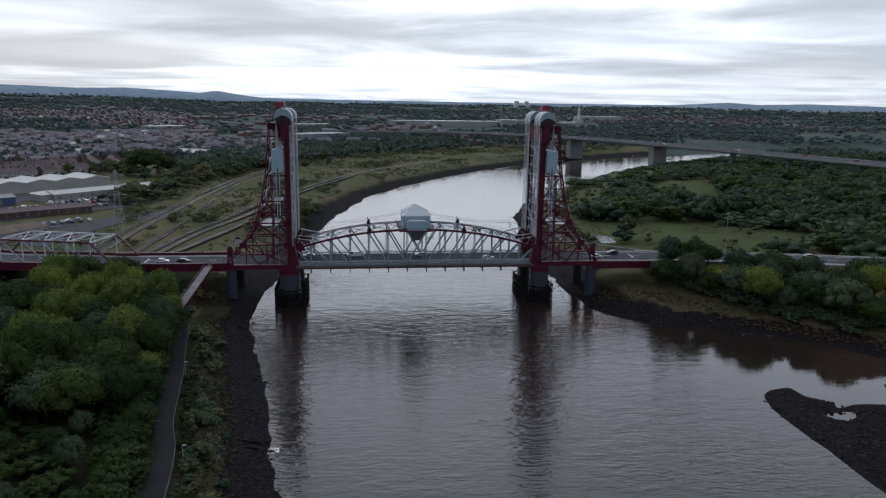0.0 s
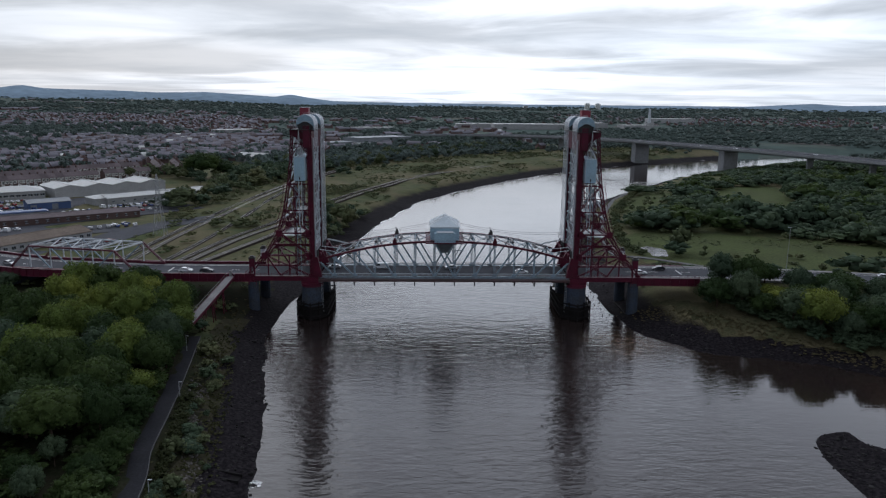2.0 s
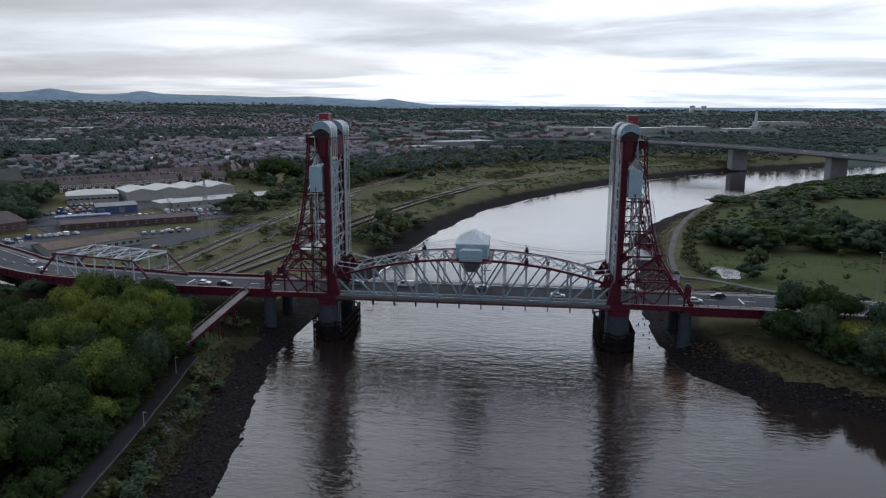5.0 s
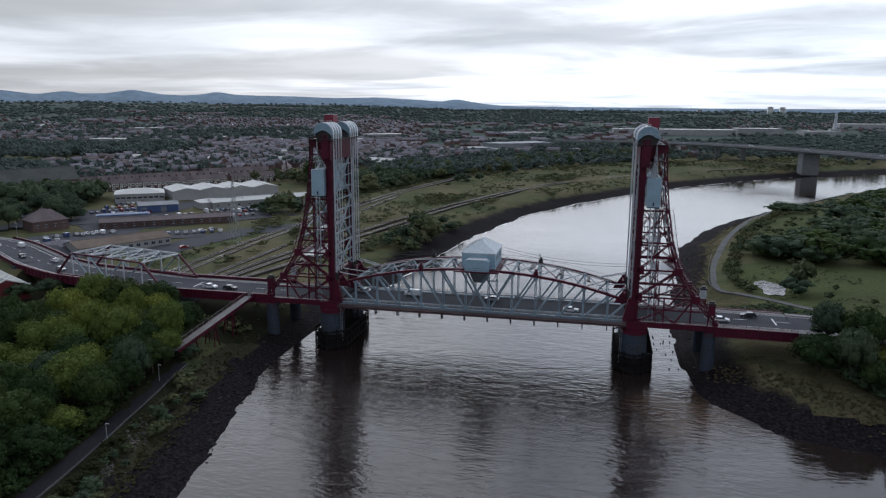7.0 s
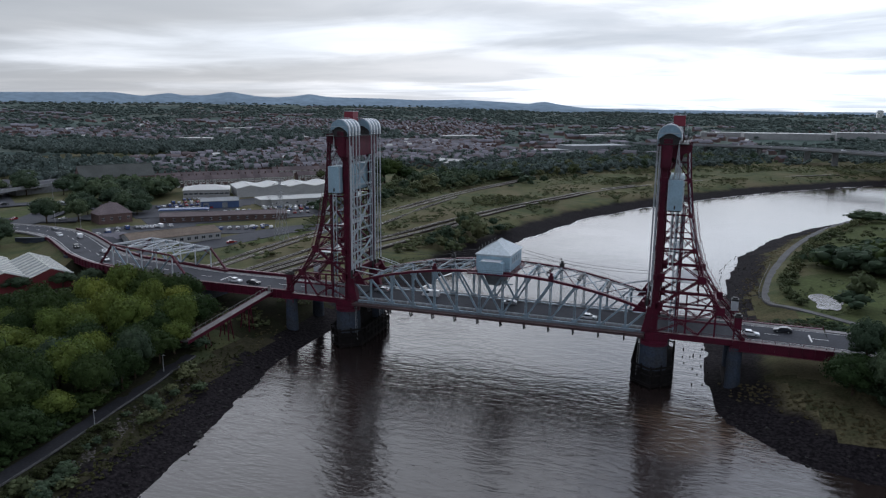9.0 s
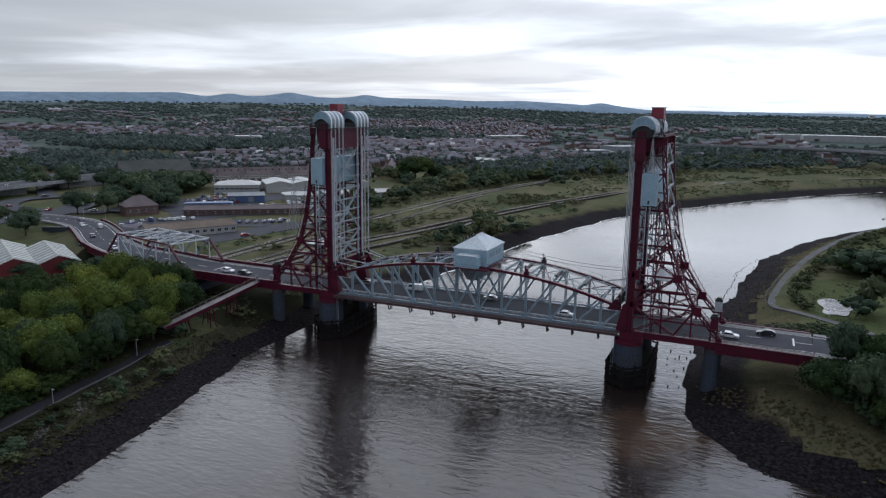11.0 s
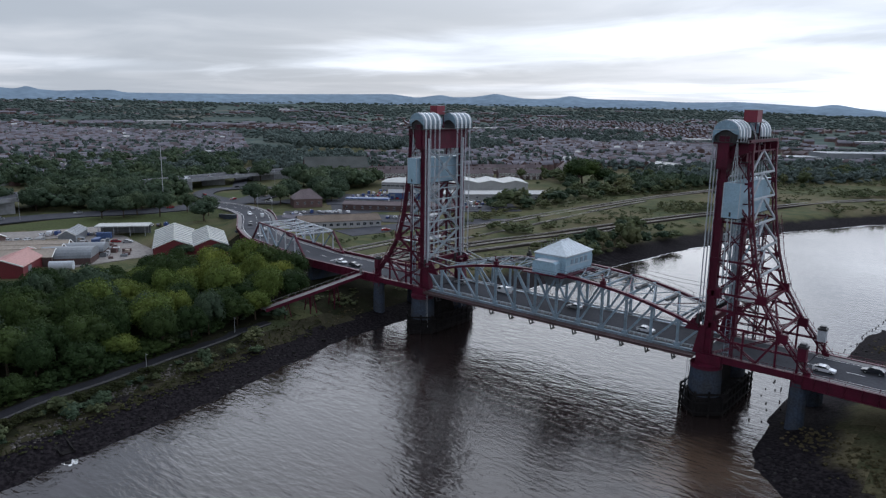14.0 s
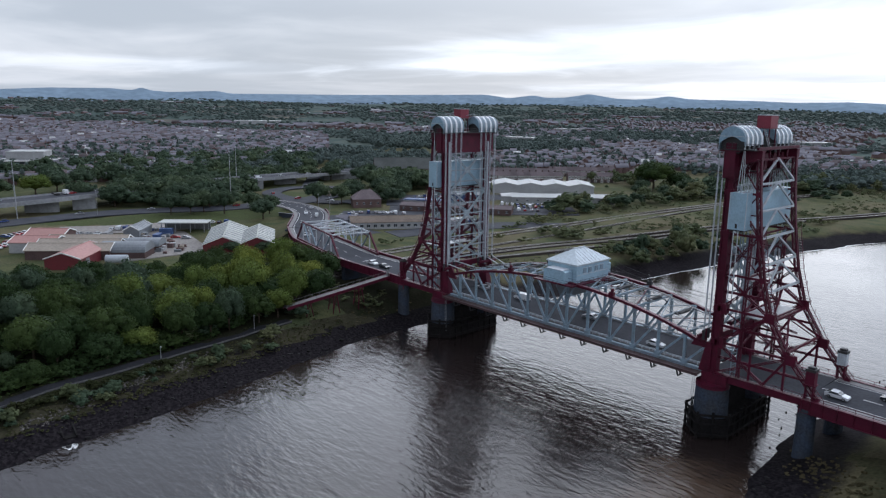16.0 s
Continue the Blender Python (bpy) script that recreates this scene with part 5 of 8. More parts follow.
            for o in (-0.16, 0.0, 0.16):
                rp.cyl((ex * (46.0 + 4 * o), y + o, 52.2), (ex * 46.0, y + o, 61.5), 0.075, 5)
            part("rope", rp, PALE, tw)
            part("rope_socket", Shape().cyl((ex * 41.0, y, 20.4), (ex * 41.0, y, 22.6), 0.34, 8), DARK, tw)
        for yy in (side * 11.1, side * 3.08):
            # end plate: closed above, open in a low arch where the wheel shows
            edge = arch(hr - 0.05, 0.2, 0.9)
            low = [(-1.9 + 3.8 * i / 8, -0.15 + 0.85 * math.sin(math.pi * i / 8)) for i in range(9)]
            part("hood_end", Shape().prism([(a * ex, b) for a, b in edge + low], (1, 0, 0), (0, 0, 1), (ex * hx, yy - 0.06, hz), (0, 0.12, 0)), HOOD_FACE, tw)
            part("end_band", Shape().beam((ex * (hx - 2.5), yy + side * 0.09, hz + 0.75), (ex * (hx + 2.5), yy + side * 0.09, hz + 0.75), 0.05, 0.12), PALE, tw)
        part("column_head", Shape().box((ex * 43.5, side * 10.3, 58.7), (2.1, 0.9, 6.6)), RED, tw, "red box column head below the hood")
    cb = part("control_cabin", Shape().box((ex * 45.5, 0, 66.05), (2.8, 3.4, 2.7)), CABIN_RED, tw, "red box cabin on the tower top")
    part("cabin_roof", Shape().box((ex * 45.5, 0, 67.46), (3.1, 3.7, 0.14)), PALE, cb)
    for ax_ in (44.3, 46.7):
        for ay_ in (-1.5, 1.5):
            part("cabin_leg", Shape().beam((ex * ax_, ay_, 60.8), (ex * ax_, ay_, 64.75), 0.22, 0.22, (0, 1, 0)), RED, cb)
    stair = Shape()
    for o in (-0.4, 0.4):
        stair.beam((ex * 47.6, o - 2.6, 60.9), (ex * 46.2, o - 2.6, 64.7), 0.08, 0.12)
    for i in range(9):
        stair.box((ex * (47.6 - 0.155 * i), -2.6, 61.1 + 0.42 * i), (0.25, 0.8, 0.05))
    part("cabin_stair", stair, STEEL, cb)
    part("cabin_floor", Shape().box((ex * 45.5, 0, 64.75), (3.6, 5.4, 0.12)), DARK, cb)
    part("signal_bracket", Shape().beam((ex * 41.3, 0.8, 66.0), (ex * 44.2, 0.8, 65.6), 0.1, 0.1).box((ex * 41.4, 0.8, 66.05), (0.9, 0.5, 0.12)), PALE, cb, "pale navigation light arm")
    for sy in (-9.5, 9.5):
        part("aerial", Shape().cyl((ex * 47.5, sy, 60.8), (ex * 47.5, sy, 64.0), 0.05, 5), STEEL, tw)
    # loop of cable hanging in the tower
    lp = Shape()
    prev = None
    for i in range(13):
        t = i / 12
        p = Vector((ex * (45.6 + 1.4 * t), -7.2, 44.0 - 13.0 * math.sin(math.pi * min(1, t)) ** 0.35))
        if prev:
            lp.cyl(prev, p, 0.14, 6)
        prev = p
    part("cable_loop", lp, BLUE, tw, "hanging loop of power cable")
    # counterweight slab
    cw = thing("counterweight", "pale blue box counterweight hanging in the tower", "counterweight", "counterweights")
    body = Shape().box((ex * 45.95, 0, 48.5), (3.5, 21.2, 7.4))
    part("body", body, BLUE_CLAD, cw)
    for sy in (-1, 1):
        for sx in (-1, 1):
            part("corner_plate", Shape().box((ex * 45.95 + sx * 1.72, sy * 10.58, 48.5), (0.14, 0.1, 7.5)), PALE, cw)
    part("base", Shape().box((ex * 45.95, 0, 44.65), (3.0, 20.4, 0.4)), DARK, cw)
    for sy in (-1, 1):
        part("guide_shoe", Shape().box((ex * 45.95, sy * 10.66, 45.6), (0.4, 0.12, 0.9)), DARK, cw)
        cf = Shape()
        for o in (-0.45, 0.45):
            cf.cyl((ex * (45.95 + o), sy * 10.4, 30.5), (ex * (45.95 + o), sy * 10.4, 44.6), 0.11, 6)
        part("balance_chain", cf, PALE, cw, "pale balance chains hanging below the weight")
    # piers
    pr = thing("bridge_pier", "blue-grey concrete pier on a dark stone base in the river", "bridge pier", "river piers", at=(ex * 43.2, 0, 0))
    base = [(-4.6, -9.5), (0, -13.5), (4.6, -9.5), (4.6, 9.5), (0, 13.5), (-4.6, 9.5)]
    part("base", Shape().prism(base, (1, 0, 0), (0, 1, 0), (0, 0, -3.5), (0, 0, 7.6)), FENDER, pr, "dark wet boat-shaped pier base")
    cap = [(x * 1.05, y * 1.02) for x, y in base]
    part("fender", Shape().prism(cap, (1, 0, 0), (0, 1, 0), (0, 0, 2.6), (0, 0, 0.5)), FENDER, pr)
    part("wall", Shape().box((0, 0, 6.4), (2.6, 14.0, 6.6)), FENDER, pr)
    for k in range(6):
        (xa, ya), (xb, yb) = base[k], base[(k + 1) % 6]
        nn = max(2, int(math.hypot(xb - xa, yb - ya) / 2.2))
        for i in range(nn):
            u = i / nn
            part("fender_post", Shape().box(((xa + (xb - xa) * u) * 1.06, (ya + (yb - ya) * u) * 1.03, 2.1), (0.4, 0.4, 7.4)), FENDER, pr)
        for zz in (0.9, 3.2, 5.2):
            part("fender_rail", Shape().beam((xa * 1.1, ya * 1.05, zz), (xb * 1.1, yb * 1.05, zz), 0.3, 0.4), FENDER, pr)
    for sy in (-1, 1):
        part("shaft", Shape().cyl((0, sy * 8.4, 3.4), (0, sy * 8.4, 11.2), 3.6, 24, 3.4), PIER, pr, "blue-grey steel-cased pier shaft", smooth=False)
        part("band", Shape().cyl((0, sy * 8.4, 10.4), (0, sy * 8.4, 11.25), 3.52, 24), RED, pr)
        lad = Shape()
        for o in (-0.25, 0.25):
            lad.beam((-ex * 3.55 + o, sy * 8.4 - 2.0, 2), (-ex * 3.4 + o, sy * 8.4 - 2.0, 12), 0.06, 0.06)
        for k in range(18):
            lad.box((-ex * 3.48, sy * 8.4 - 2.0, 2.4 + k * 0.52), (0.5, 0.05, 0.05))
        part("ladder", lad, STEEL, pr)
    p2 = thing("approach_pier", "blue-grey concrete twin-column approach pier", "bridge pier", "approach piers", at=(ex * 62.5, 0, 0))
    for sy in (-1, 1):
        part("shaft", Shape().cyl((0, sy * 8.0, -1), (0, sy * 8.0, 11.6), 1.9, 16, 1.7), PIER, p2)
    part("crosshead", Shape().box((0, 0, 11.2), (2.6, 18.6, 1.2)), RED, p2)
    part("foundation", Shape().box((0, 0, -0.6), (4.4, 20, 3)), FENDER, p2)
    # roadway between the tower legs
    rd = thing("tower_roadway", "asphalt roadway slab between the tower legs", "road deck", "", "structure")
    part("deck", Shape().box((ex * 51.8, 0, 13.2), (20.3, 15.4, 0.36)), ASPHALT, rd)
    for sy in (-1, 1):
        part("footway", Shape().box((ex * 51.8, sy * 8.3, 13.42), (20.3, 1.4, 0.14)), PAVING, rd)
    for k in range(6):
        part("floor_beam", Shape().box((ex * (43.5 + k * 3.7), 0, 12.4), (0.4, 16.6, 1.2)), RED, rd)


build_tower(-1)
build_tower(1)


# ---- approaches and roads ----
def along(points, step, shift=0.0):
    out, h = polyline(points, step)
    n = np.stack([-h[:, 1], h[:, 0]], 1)
    res = out.copy()
    res[:, :2] += n * shift
    return res, h


def girder(points, shift, depth, thick, z_off, parent, mat, name="girder"):
    """A plate girder following a line: web, flanges and upright stiffeners."""
    top = [(x, y, z + z_off) for x, y, z in points]
    web = part(name, strip(top, thick / 2, depth, 4, shift), mat, parent, "dark red plate girder with stiffeners")
    part("flange", strip([(x, y, z + 0.05) for x, y, z in top], thick * 1.2, 0.1, 4, shift), mat, web)
    part("flange", strip([(x, y, z - depth) for x, y, z in top], thick * 1.2, 0.1, 4, shift), mat, web)
    p, h = along(top, 2.4, shift)
    for q, d in zip(p, h):
        part("stiffener", Shape().box((q[0], q[1], q[2] - depth / 2), (0.14, thick * 2.2, depth - 0.2), math.atan2(d[1], d[0])), mat, web)


def rail_along(points, shift, height, step=2.4, bars=(0.55, 1.05)):
    p, h = along(points, step, shift)
    s = Shape()
    for a, b in zip(p[:-1], p[1:]):
        for z in bars:
            s.beam((a[0], a[1], a[2] + z), (b[0], b[1], b[2] + z), 0.06, 0.06)
        s.box((a[0], a[1], a[2] + height / 2), (0.08, 0.08, height))
    return s


LEFT_SPAN = [p for p in ROAD_LEFT if p[0] > -180]
RIGHT_SPAN = [p for p in ROAD_RIGHT if p[0] < 100]

ap = thing("approach_span", "dark red plate-girder approach span carrying the road", "bridge span", "approach spans")
for side in (-1, 1):
    girder(LEFT_SPAN, side * 8.9, 2.6, 0.35, 0.9, ap, RED)
    part("footway", strip(LEFT_SPAN, 1.1, 0.2, 4, side * 7.6), PAVING, ap)
part("deck", strip([(x, y, z - 0.02) for x, y, z in LEFT_SPAN], 8.7, 0.5), ASPHALT, ap)
ap = thing("approach_span", "dark red plate-girder approach span beside the trees", "bridge span", "approach spans")
for side in (-1, 1):
    girder(RIGHT_SPAN, side * 9.3, 2.5, 0.35, 0.15, ap, RED)
    part("footway", strip(RIGHT_SPAN, 1.1, 0.2, 4, side * 8.0), PAVING, ap)
    pr_, ph_ = along(RIGHT_SPAN, 2.4, side * 9.2)
    for zz in (0.55, 1.05):
        part("rail", strip([(x, y, z + zz) for x, y, z in RIGHT_SPAN], 0.035, 0.07, 4, side * 9.2), RED, ap, "red parapet rail")
    for q in pr_:
        part("rail_post", Shape().box((q[0], q[1], q[2] + 0.55), (0.09, 0.09, 1.1)), RED, ap)
part("deck", strip([(x, y, z - 0.02) for x, y, z in RIGHT_SPAN], 9.1, 0.5), ASPHALT, ap)
for x, y in ((90, -1.0), (-98, 0.5), (-122, 4.6), (-146, 10.6), (-172, 21.6)):
    p = thing("approach_pier", "grey concrete pier under the approach road", "bridge pier", "approach piers", at=(x, y, 0), rz=0 if x > -100 else -18)
    part("wall", Shape().box((0, 0, 7.0), (2.0, 15.5, 9.0)), PIER, p)
    part("capping", Shape().box((0, 0, 11.4), (2.6, 17.0, 0.7)), PIER, p)


def truss_pose(t, off, z):
    """A place on the approach truss: t from 0 (bridge end) to 1, off sideways."""
    a, b = Vector((-98.5, 0.0, 0)), Vector((-145.5, 11.0, 0))
    d = (b - a).normalized()
    n = Vector((-d.y, d.x, 0))
    if n.y < 0:
        n = -n
    p = a.lerp(b, t) + n * off
    return (p.x, p.y, z)


tr = thing("approach_truss", "pale grey steel through-truss over the railway", "truss bridge")
TOPZ, BOTZ = 20.9, 13.9
NP = 6
for side in (-1, 1):
    o = side * 7.75
    tops = [truss_pose((k + 0.0) / NP, o, TOPZ) for k in range(1, NP)]
    bots = [truss_pose(k / NP, o, BOTZ - 0.8 * (k / NP)) for k in range(NP + 1)]
    for a, b in zip(bots[:-1], bots[1:]):
        part("bottom_chord", Shape().beam(a, b, 0.5, 0.7), RED, tr, "dark red bottom chord")
    for a, b in zip(tops[:-1], tops[1:]):
        part("top_chord", Shape().laced(a, b, 0.6, 0.5), RED if side < 0 else PALE, tr)
    part("end_post", Shape().laced(bots[0], tops[0], 0.6, 0.55, (0, 1, 0)), RED, tr, "red raking end post")
    part("end_post", Shape().laced(bots[-1], tops[-1], 0.6, 0.55, (0, 1, 0)), RED, tr)
    for k in range(1, NP):
        part("post", Shape().beam(bots[k], tops[k - 1], 0.32, 0.32), PALE, tr)
    for k in range(1, NP - 1):
        a, b = (tops[k - 1], bots[k + 1]) if k < NP / 2 else (bots[k], tops[k])
        part("diagonal", Shape().beam(a, b, 0.42, 0.36), BLUE, tr)
for k in range(1, NP):
    part("top_strut", Shape().laced(truss_pose(k / NP, -7.75, TOPZ), truss_pose(k / NP, 7.75, TOPZ), 0.5, 0.4), PALE, tr)
    if k < NP - 1:
        for s2 in (-1, 1):
            part("lateral_brace", Shape().beam(truss_pose(k / NP, -s2 * 7.75, TOPZ + 0.03), truss_pose((k + 1) / NP, s2 * 7.75, TOPZ + 0.03 * s2), 0.24, 0.2), PALE, tr)
for k in (1, NP - 1):
    for s2 in (-1, 1):
        part("knee_brace", Shape().beam(truss_pose(k / NP, s2 * 7.75, TOPZ - 2.4), truss_pose(k / NP, s2 * 5.2, TOPZ - 0.2), 0.24, 0.24), RED, tr)

# roads on the ground
rd = thing("road", "grey asphalt main road with white lines", "road", kind="structure")
LEFT_LAND = [p for p in ROAD_LEFT if p[0] < -165]
RIGHT_LAND = [p for p in ROAD_RIGHT if p[0] > 83]
part("carriageway", strip([(x, y, z - 0.01) for x, y, z in LEFT_LAND], 7.2, 0.8), ASPHALT, rd)
part("carriageway", strip([(x, y, z - 0.03) for x, y, z in RIGHT_LAND], 7.2, 0.8), ASPHALT, rd)
for side in (-1, 1):
    part("pavement", strip([(x, y, z + 0.12) for x, y, z in LEFT_LAND], 1.0, 0.7, 4, side * 8.2), PAVING, rd)
    part("pavement", strip([(x, y, z + 0.12) for x, y, z in RIGHT_LAND], 1.0, 0.7, 4, side * 8.2), PAVING, rd)
for pts in (ROAD_LEFT, ROAD_RIGHT):
    p, h = along(pts, 3.0)
    for i in range(0, len(p) - 1, 3):
        part("lane_mark", Shape().beam((p[i, 0], p[i, 1], p[i, 2] + 0.005), (p[i + 1, 0], p[i + 1, 1], p[i + 1, 2] + 0.005), 0.18, 0.02), PAINTLINE, rd)
    for side in (-1, 1):
        part("edge_line", strip([(x, y, z + 0.012) for x, y, z in pts], 0.08, 0.02, 4, side * 6.2), PAINTLINE, rd)
for x, y in ((-92, 0.2), (80, -0.4)):
    part("stop_line", Shape().box((x, y, 13.42), (0.4, 6.0, 0.02)), PAINTLINE, rd)
pl = thing("parapet", "dark red steel parapet along the curved road", "parapet", kind="structure")
for side, end in ((-1, (-227, 58.2, 9.98)), (1, (-212, 50.2, 10.65))):
    girder([p for p in ROAD_LEFT if end[0] < p[0] < -160] + [end], side * 9.1, 1.3, 0.2, 1.1, pl, RED, "panel")
wing = thing("wing_wall", "blue-grey concrete wing wall holding up the road bank", "retaining wall")
part("wall", strip([(-216.5, 42.2, 11.2), (-226, 43.5, 10.2), (-240, 47, 8.6)], 0.3, 5.0, 4), PIER, wing)
part("coping", strip([(-216.5, 42.2, 11.4), (-226, 43.5, 10.4), (-240, 47, 8.8)], 0.42, 0.2, 4), VIADUCT, wing)

RING = [(-262, 104, 7.6), (-290, 88, 7.5), (-330, 92, 7.5), (-350, 118, 7.5), (-335, 146, 7.5), (-300, 150, 7.6), (-270, 132, 7.6), (-262, 104, 7.6)]
part("roundabout", strip(RING, 6.5, 0.5), ASPHALT, rd)
SLIP = [(-292, 98, 7.5), (-284, 62, 7.4), (-285, 30, 7.4), (-297, 0, 7.4), (-303, -30, 7.4), (-299, -65, 7.4), (-290, -110, 7.4), (-284, -170, 7.5)]
part("slip_road", strip(SLIP, 9.5, 0.5), ASPHALT, rd)
SLIP2 = [(-345, 130, 7.5), (-400, 170, 8), (-470, 230, 9)]
part("junction", strip([(-276, 74, 7.9), (-286, 96, 7.57), (-300, 122, 7.56)], 9, 0.5), ASPHALT, rd)
part("slip_road", strip(SLIP2, 5.0, 0.5), ASPHALT, rd)
OVER = [(-292, -190, 14), (-311, -120, 14.2), (-330, -50, 14.4), (-345, 0, 14.5), (-361, 60, 14.3), (-378, 130, 13.5), (-392, 200, 12.4), (-406, 290, 11)]
ov = thing("flyover", "grey concrete dual-carriageway flyover on piers", "flyover")
part("deck", strip(OVER, 11.0, 1.3, 6), VIADUCT, ov)
part("carriageway", strip([(x, y, z + 0.06) for x, y, z in OVER], 9.8, 0.06, 6), ASPHALT, ov)
for side in (-1, 1):
    part("parapet", strip([(x, y, z + 1.0) for x, y, z in OVER], 0.2, 1.0, 6, side * 10.7), VIADUCT, ov)
for x, y, z in OVER[1:-1]:
    part("pier", Shape().box((x, y, z / 2 + 2.5), (1.6, 17, z - 5), radians(-15)), VIADUCT, ov)
for x, y, z, w in ((-338, -26, 14.3, 20), (-371, 98, 13.9, 22), (-390, 190, 12.5, 60)):
    part("abutment", Shape().box((x, y, z / 2 + 2.2), (20, w * 0.6, z - 5.5), radians(-15)), VIADUCT, ov)

VIA = [(-230, 1010, 13), (-80, 960, 16), (20, 905, 19), (100, 838, 22), (150, 762, 24.5), (195, 690, 26), (250, 600, 26.5), (300, 505, 26), (345, 415, 25), (395, 300, 23.5), (450, 180, 21.5), (520, 40, 19), (600, -100, 16)]
vi = thing("viaduct", "long pale concrete road viaduct over the river", "viaduct")
part("deck", strip(VIA, 14.5, 1.0, 12), VIADUCT, vi)
part("box_girder", strip([(x, y, z - 1.0) for x, y, z in VIA], 9.0, 1.6, 12), VIADUCT, vi)
part("carriageway", strip([(x, y, z + 0.06) for x, y, z in VIA], 13.4, 0.06, 12), ASPHALT, vi)
for side in (-1, 1):
    part("parapet", strip([(x, y, z + 1.1) for x, y, z in VIA], 0.2, 1.1, 12, side * 14.3), VIADUCT, vi)
vp, vh = along(VIA, 78)
for i in range(1, len(vp) - 1):
    x, y, z = vp[i]
    g = float(ground_height(np.array([x]), np.array([y]))[0])
    if g < 0.5 or min(math.hypot(x - 245, y - 609), math.hypot(x - 304, y - 498)) < 45:
        continue
    part("pier", Shape().box((x, y, (z - 2.4 + min(g, 7) - 1) / 2), (1.8, 7, z - 2.4 - min(g, 7) + 1), math.atan2(vh[i, 1], vh[i, 0])), VIADUCT, vi)
for x, y in ((245, 609), (304, 498)):
    part("river_pier", Shape().box((x, y, 11), (7, 21, 26), math.atan2(-95, 50)), VIADUCT, vi, "broad concrete river pier")

# railway
rw = thing("railway", "rusty ballast railway tracks curving along the river bank", "railway", kind="structure")
LINES = ([(-134, -40, 6.9), (-128, 20, 6.9), (-128, 90, 6.9), (-125, 157, 6.9), (-121, 230, 7), (-112, 313, 7.3), (-90, 420, 8)],
         [(-129, -40, 6.9), (-123, 20, 6.9), (-123, 90, 6.9), (-120, 157, 6.9), (-116, 230, 7), (-107, 313, 7.3), (-85, 420, 8)],
         [(-116, -40, 6.9), (-111, 20, 6.9), (-107, 98, 6.9), (-107, 167, 6.9), (-108, 230, 7), (-106, 283, 7.2)],
         [(-112, -40, 6.9), (-107, 20, 6.9), (-98, 88, 6.9), (-88, 128, 6.9), (-80, 172, 6.9), (-62, 246, 6.9), (-42, 309, 6.9), (-20, 371, 6.9), (20, 440, 7), (80, 520, 7.2), (180, 600, 7.5)],
         [(-108, -40, 6.9), (-103, 20, 6.9), (-93, 88, 6.9), (-82, 128, 6.9), (-73, 172, 6.9), (-56, 246, 6.9), (-36, 309, 6.9), (-14, 371, 6.9), (26, 438, 7), (86, 515, 7.2), (184, 594, 7.5)],
         [(-104, -40, 6.9), (-99, 20, 6.9), (-90, 60, 6.9), (-80, 100, 6.9), (-70, 150, 6.9), (-68, 180, 6.9)])
for ln in LINES:
    part("ballast", strip(ln, 1.6, 0.9, 6), BALLAST, rw)
    for g in (-0.72, 0.72):
        part("rail", strip([(x, y, z + 0.18) for x, y, z in ln], 0.045, 0.18, 6, g), RAIL, rw)
    if ln is LINES[3] or ln is LINES[0] or ln is LINES[2]:
        p, h = along(ln, 0.9)
        s = Shape()
        for i in range(0, len(p), 1):
            if 40 < p[i, 1] < 260:
                s.box((p[i, 0], p[i, 1], p[i, 2] + 0.02), (0.26, 2.5, 0.1), math.atan2(h[i, 1], h[i, 0]))
        tagged(part("sleepers", s, FENDER, rw), kind="stuff")

# footpaths
fp = thing("riverside_path", "narrow asphalt riverside footpath with a pale edge", "footpath", kind="structure")


def draped(points, lift):
    pts, _ = polyline(points, 5)
    z = ground_height(pts[:, 0], pts[:, 1])
    return [(p[0], p[1], float(q) + lift) for p, q in zip(pts, z)]


PATH_L = [(-50, -170), (-54.3, -129), (-58.2, -113), (-60.2, -101), (-62.5, -86), (-65, -73), (-67.8, -58), (-70, -46)]
part("surface", strip(draped(PATH_L, 0.14), 1.7, 0.6, 5), PATHTAR, fp)
part("edging", strip(draped(PATH_L, 0.2), 0.05, 0.4, 5, -1.75), PATHGREY, fp, "pale path edging")
PATH_R = [(110, 33), (91, 50), (81, 60), (77, 72), (79, 95), (85, 128), (104, 197), (143, 300), (190, 385)]
part("surface", strip(draped(PATH_R, 0.3), 1.35, 0.6, 5), PATHGREY, fp, "pale grey worn path surface")
rf = thing("path_fence", "low pale post-and-rail fence beside the path", "fence")
part("railing", rail_along(draped(PATH_R[2:6], 0.3), 2.3, 1.0), PAVING, rf)


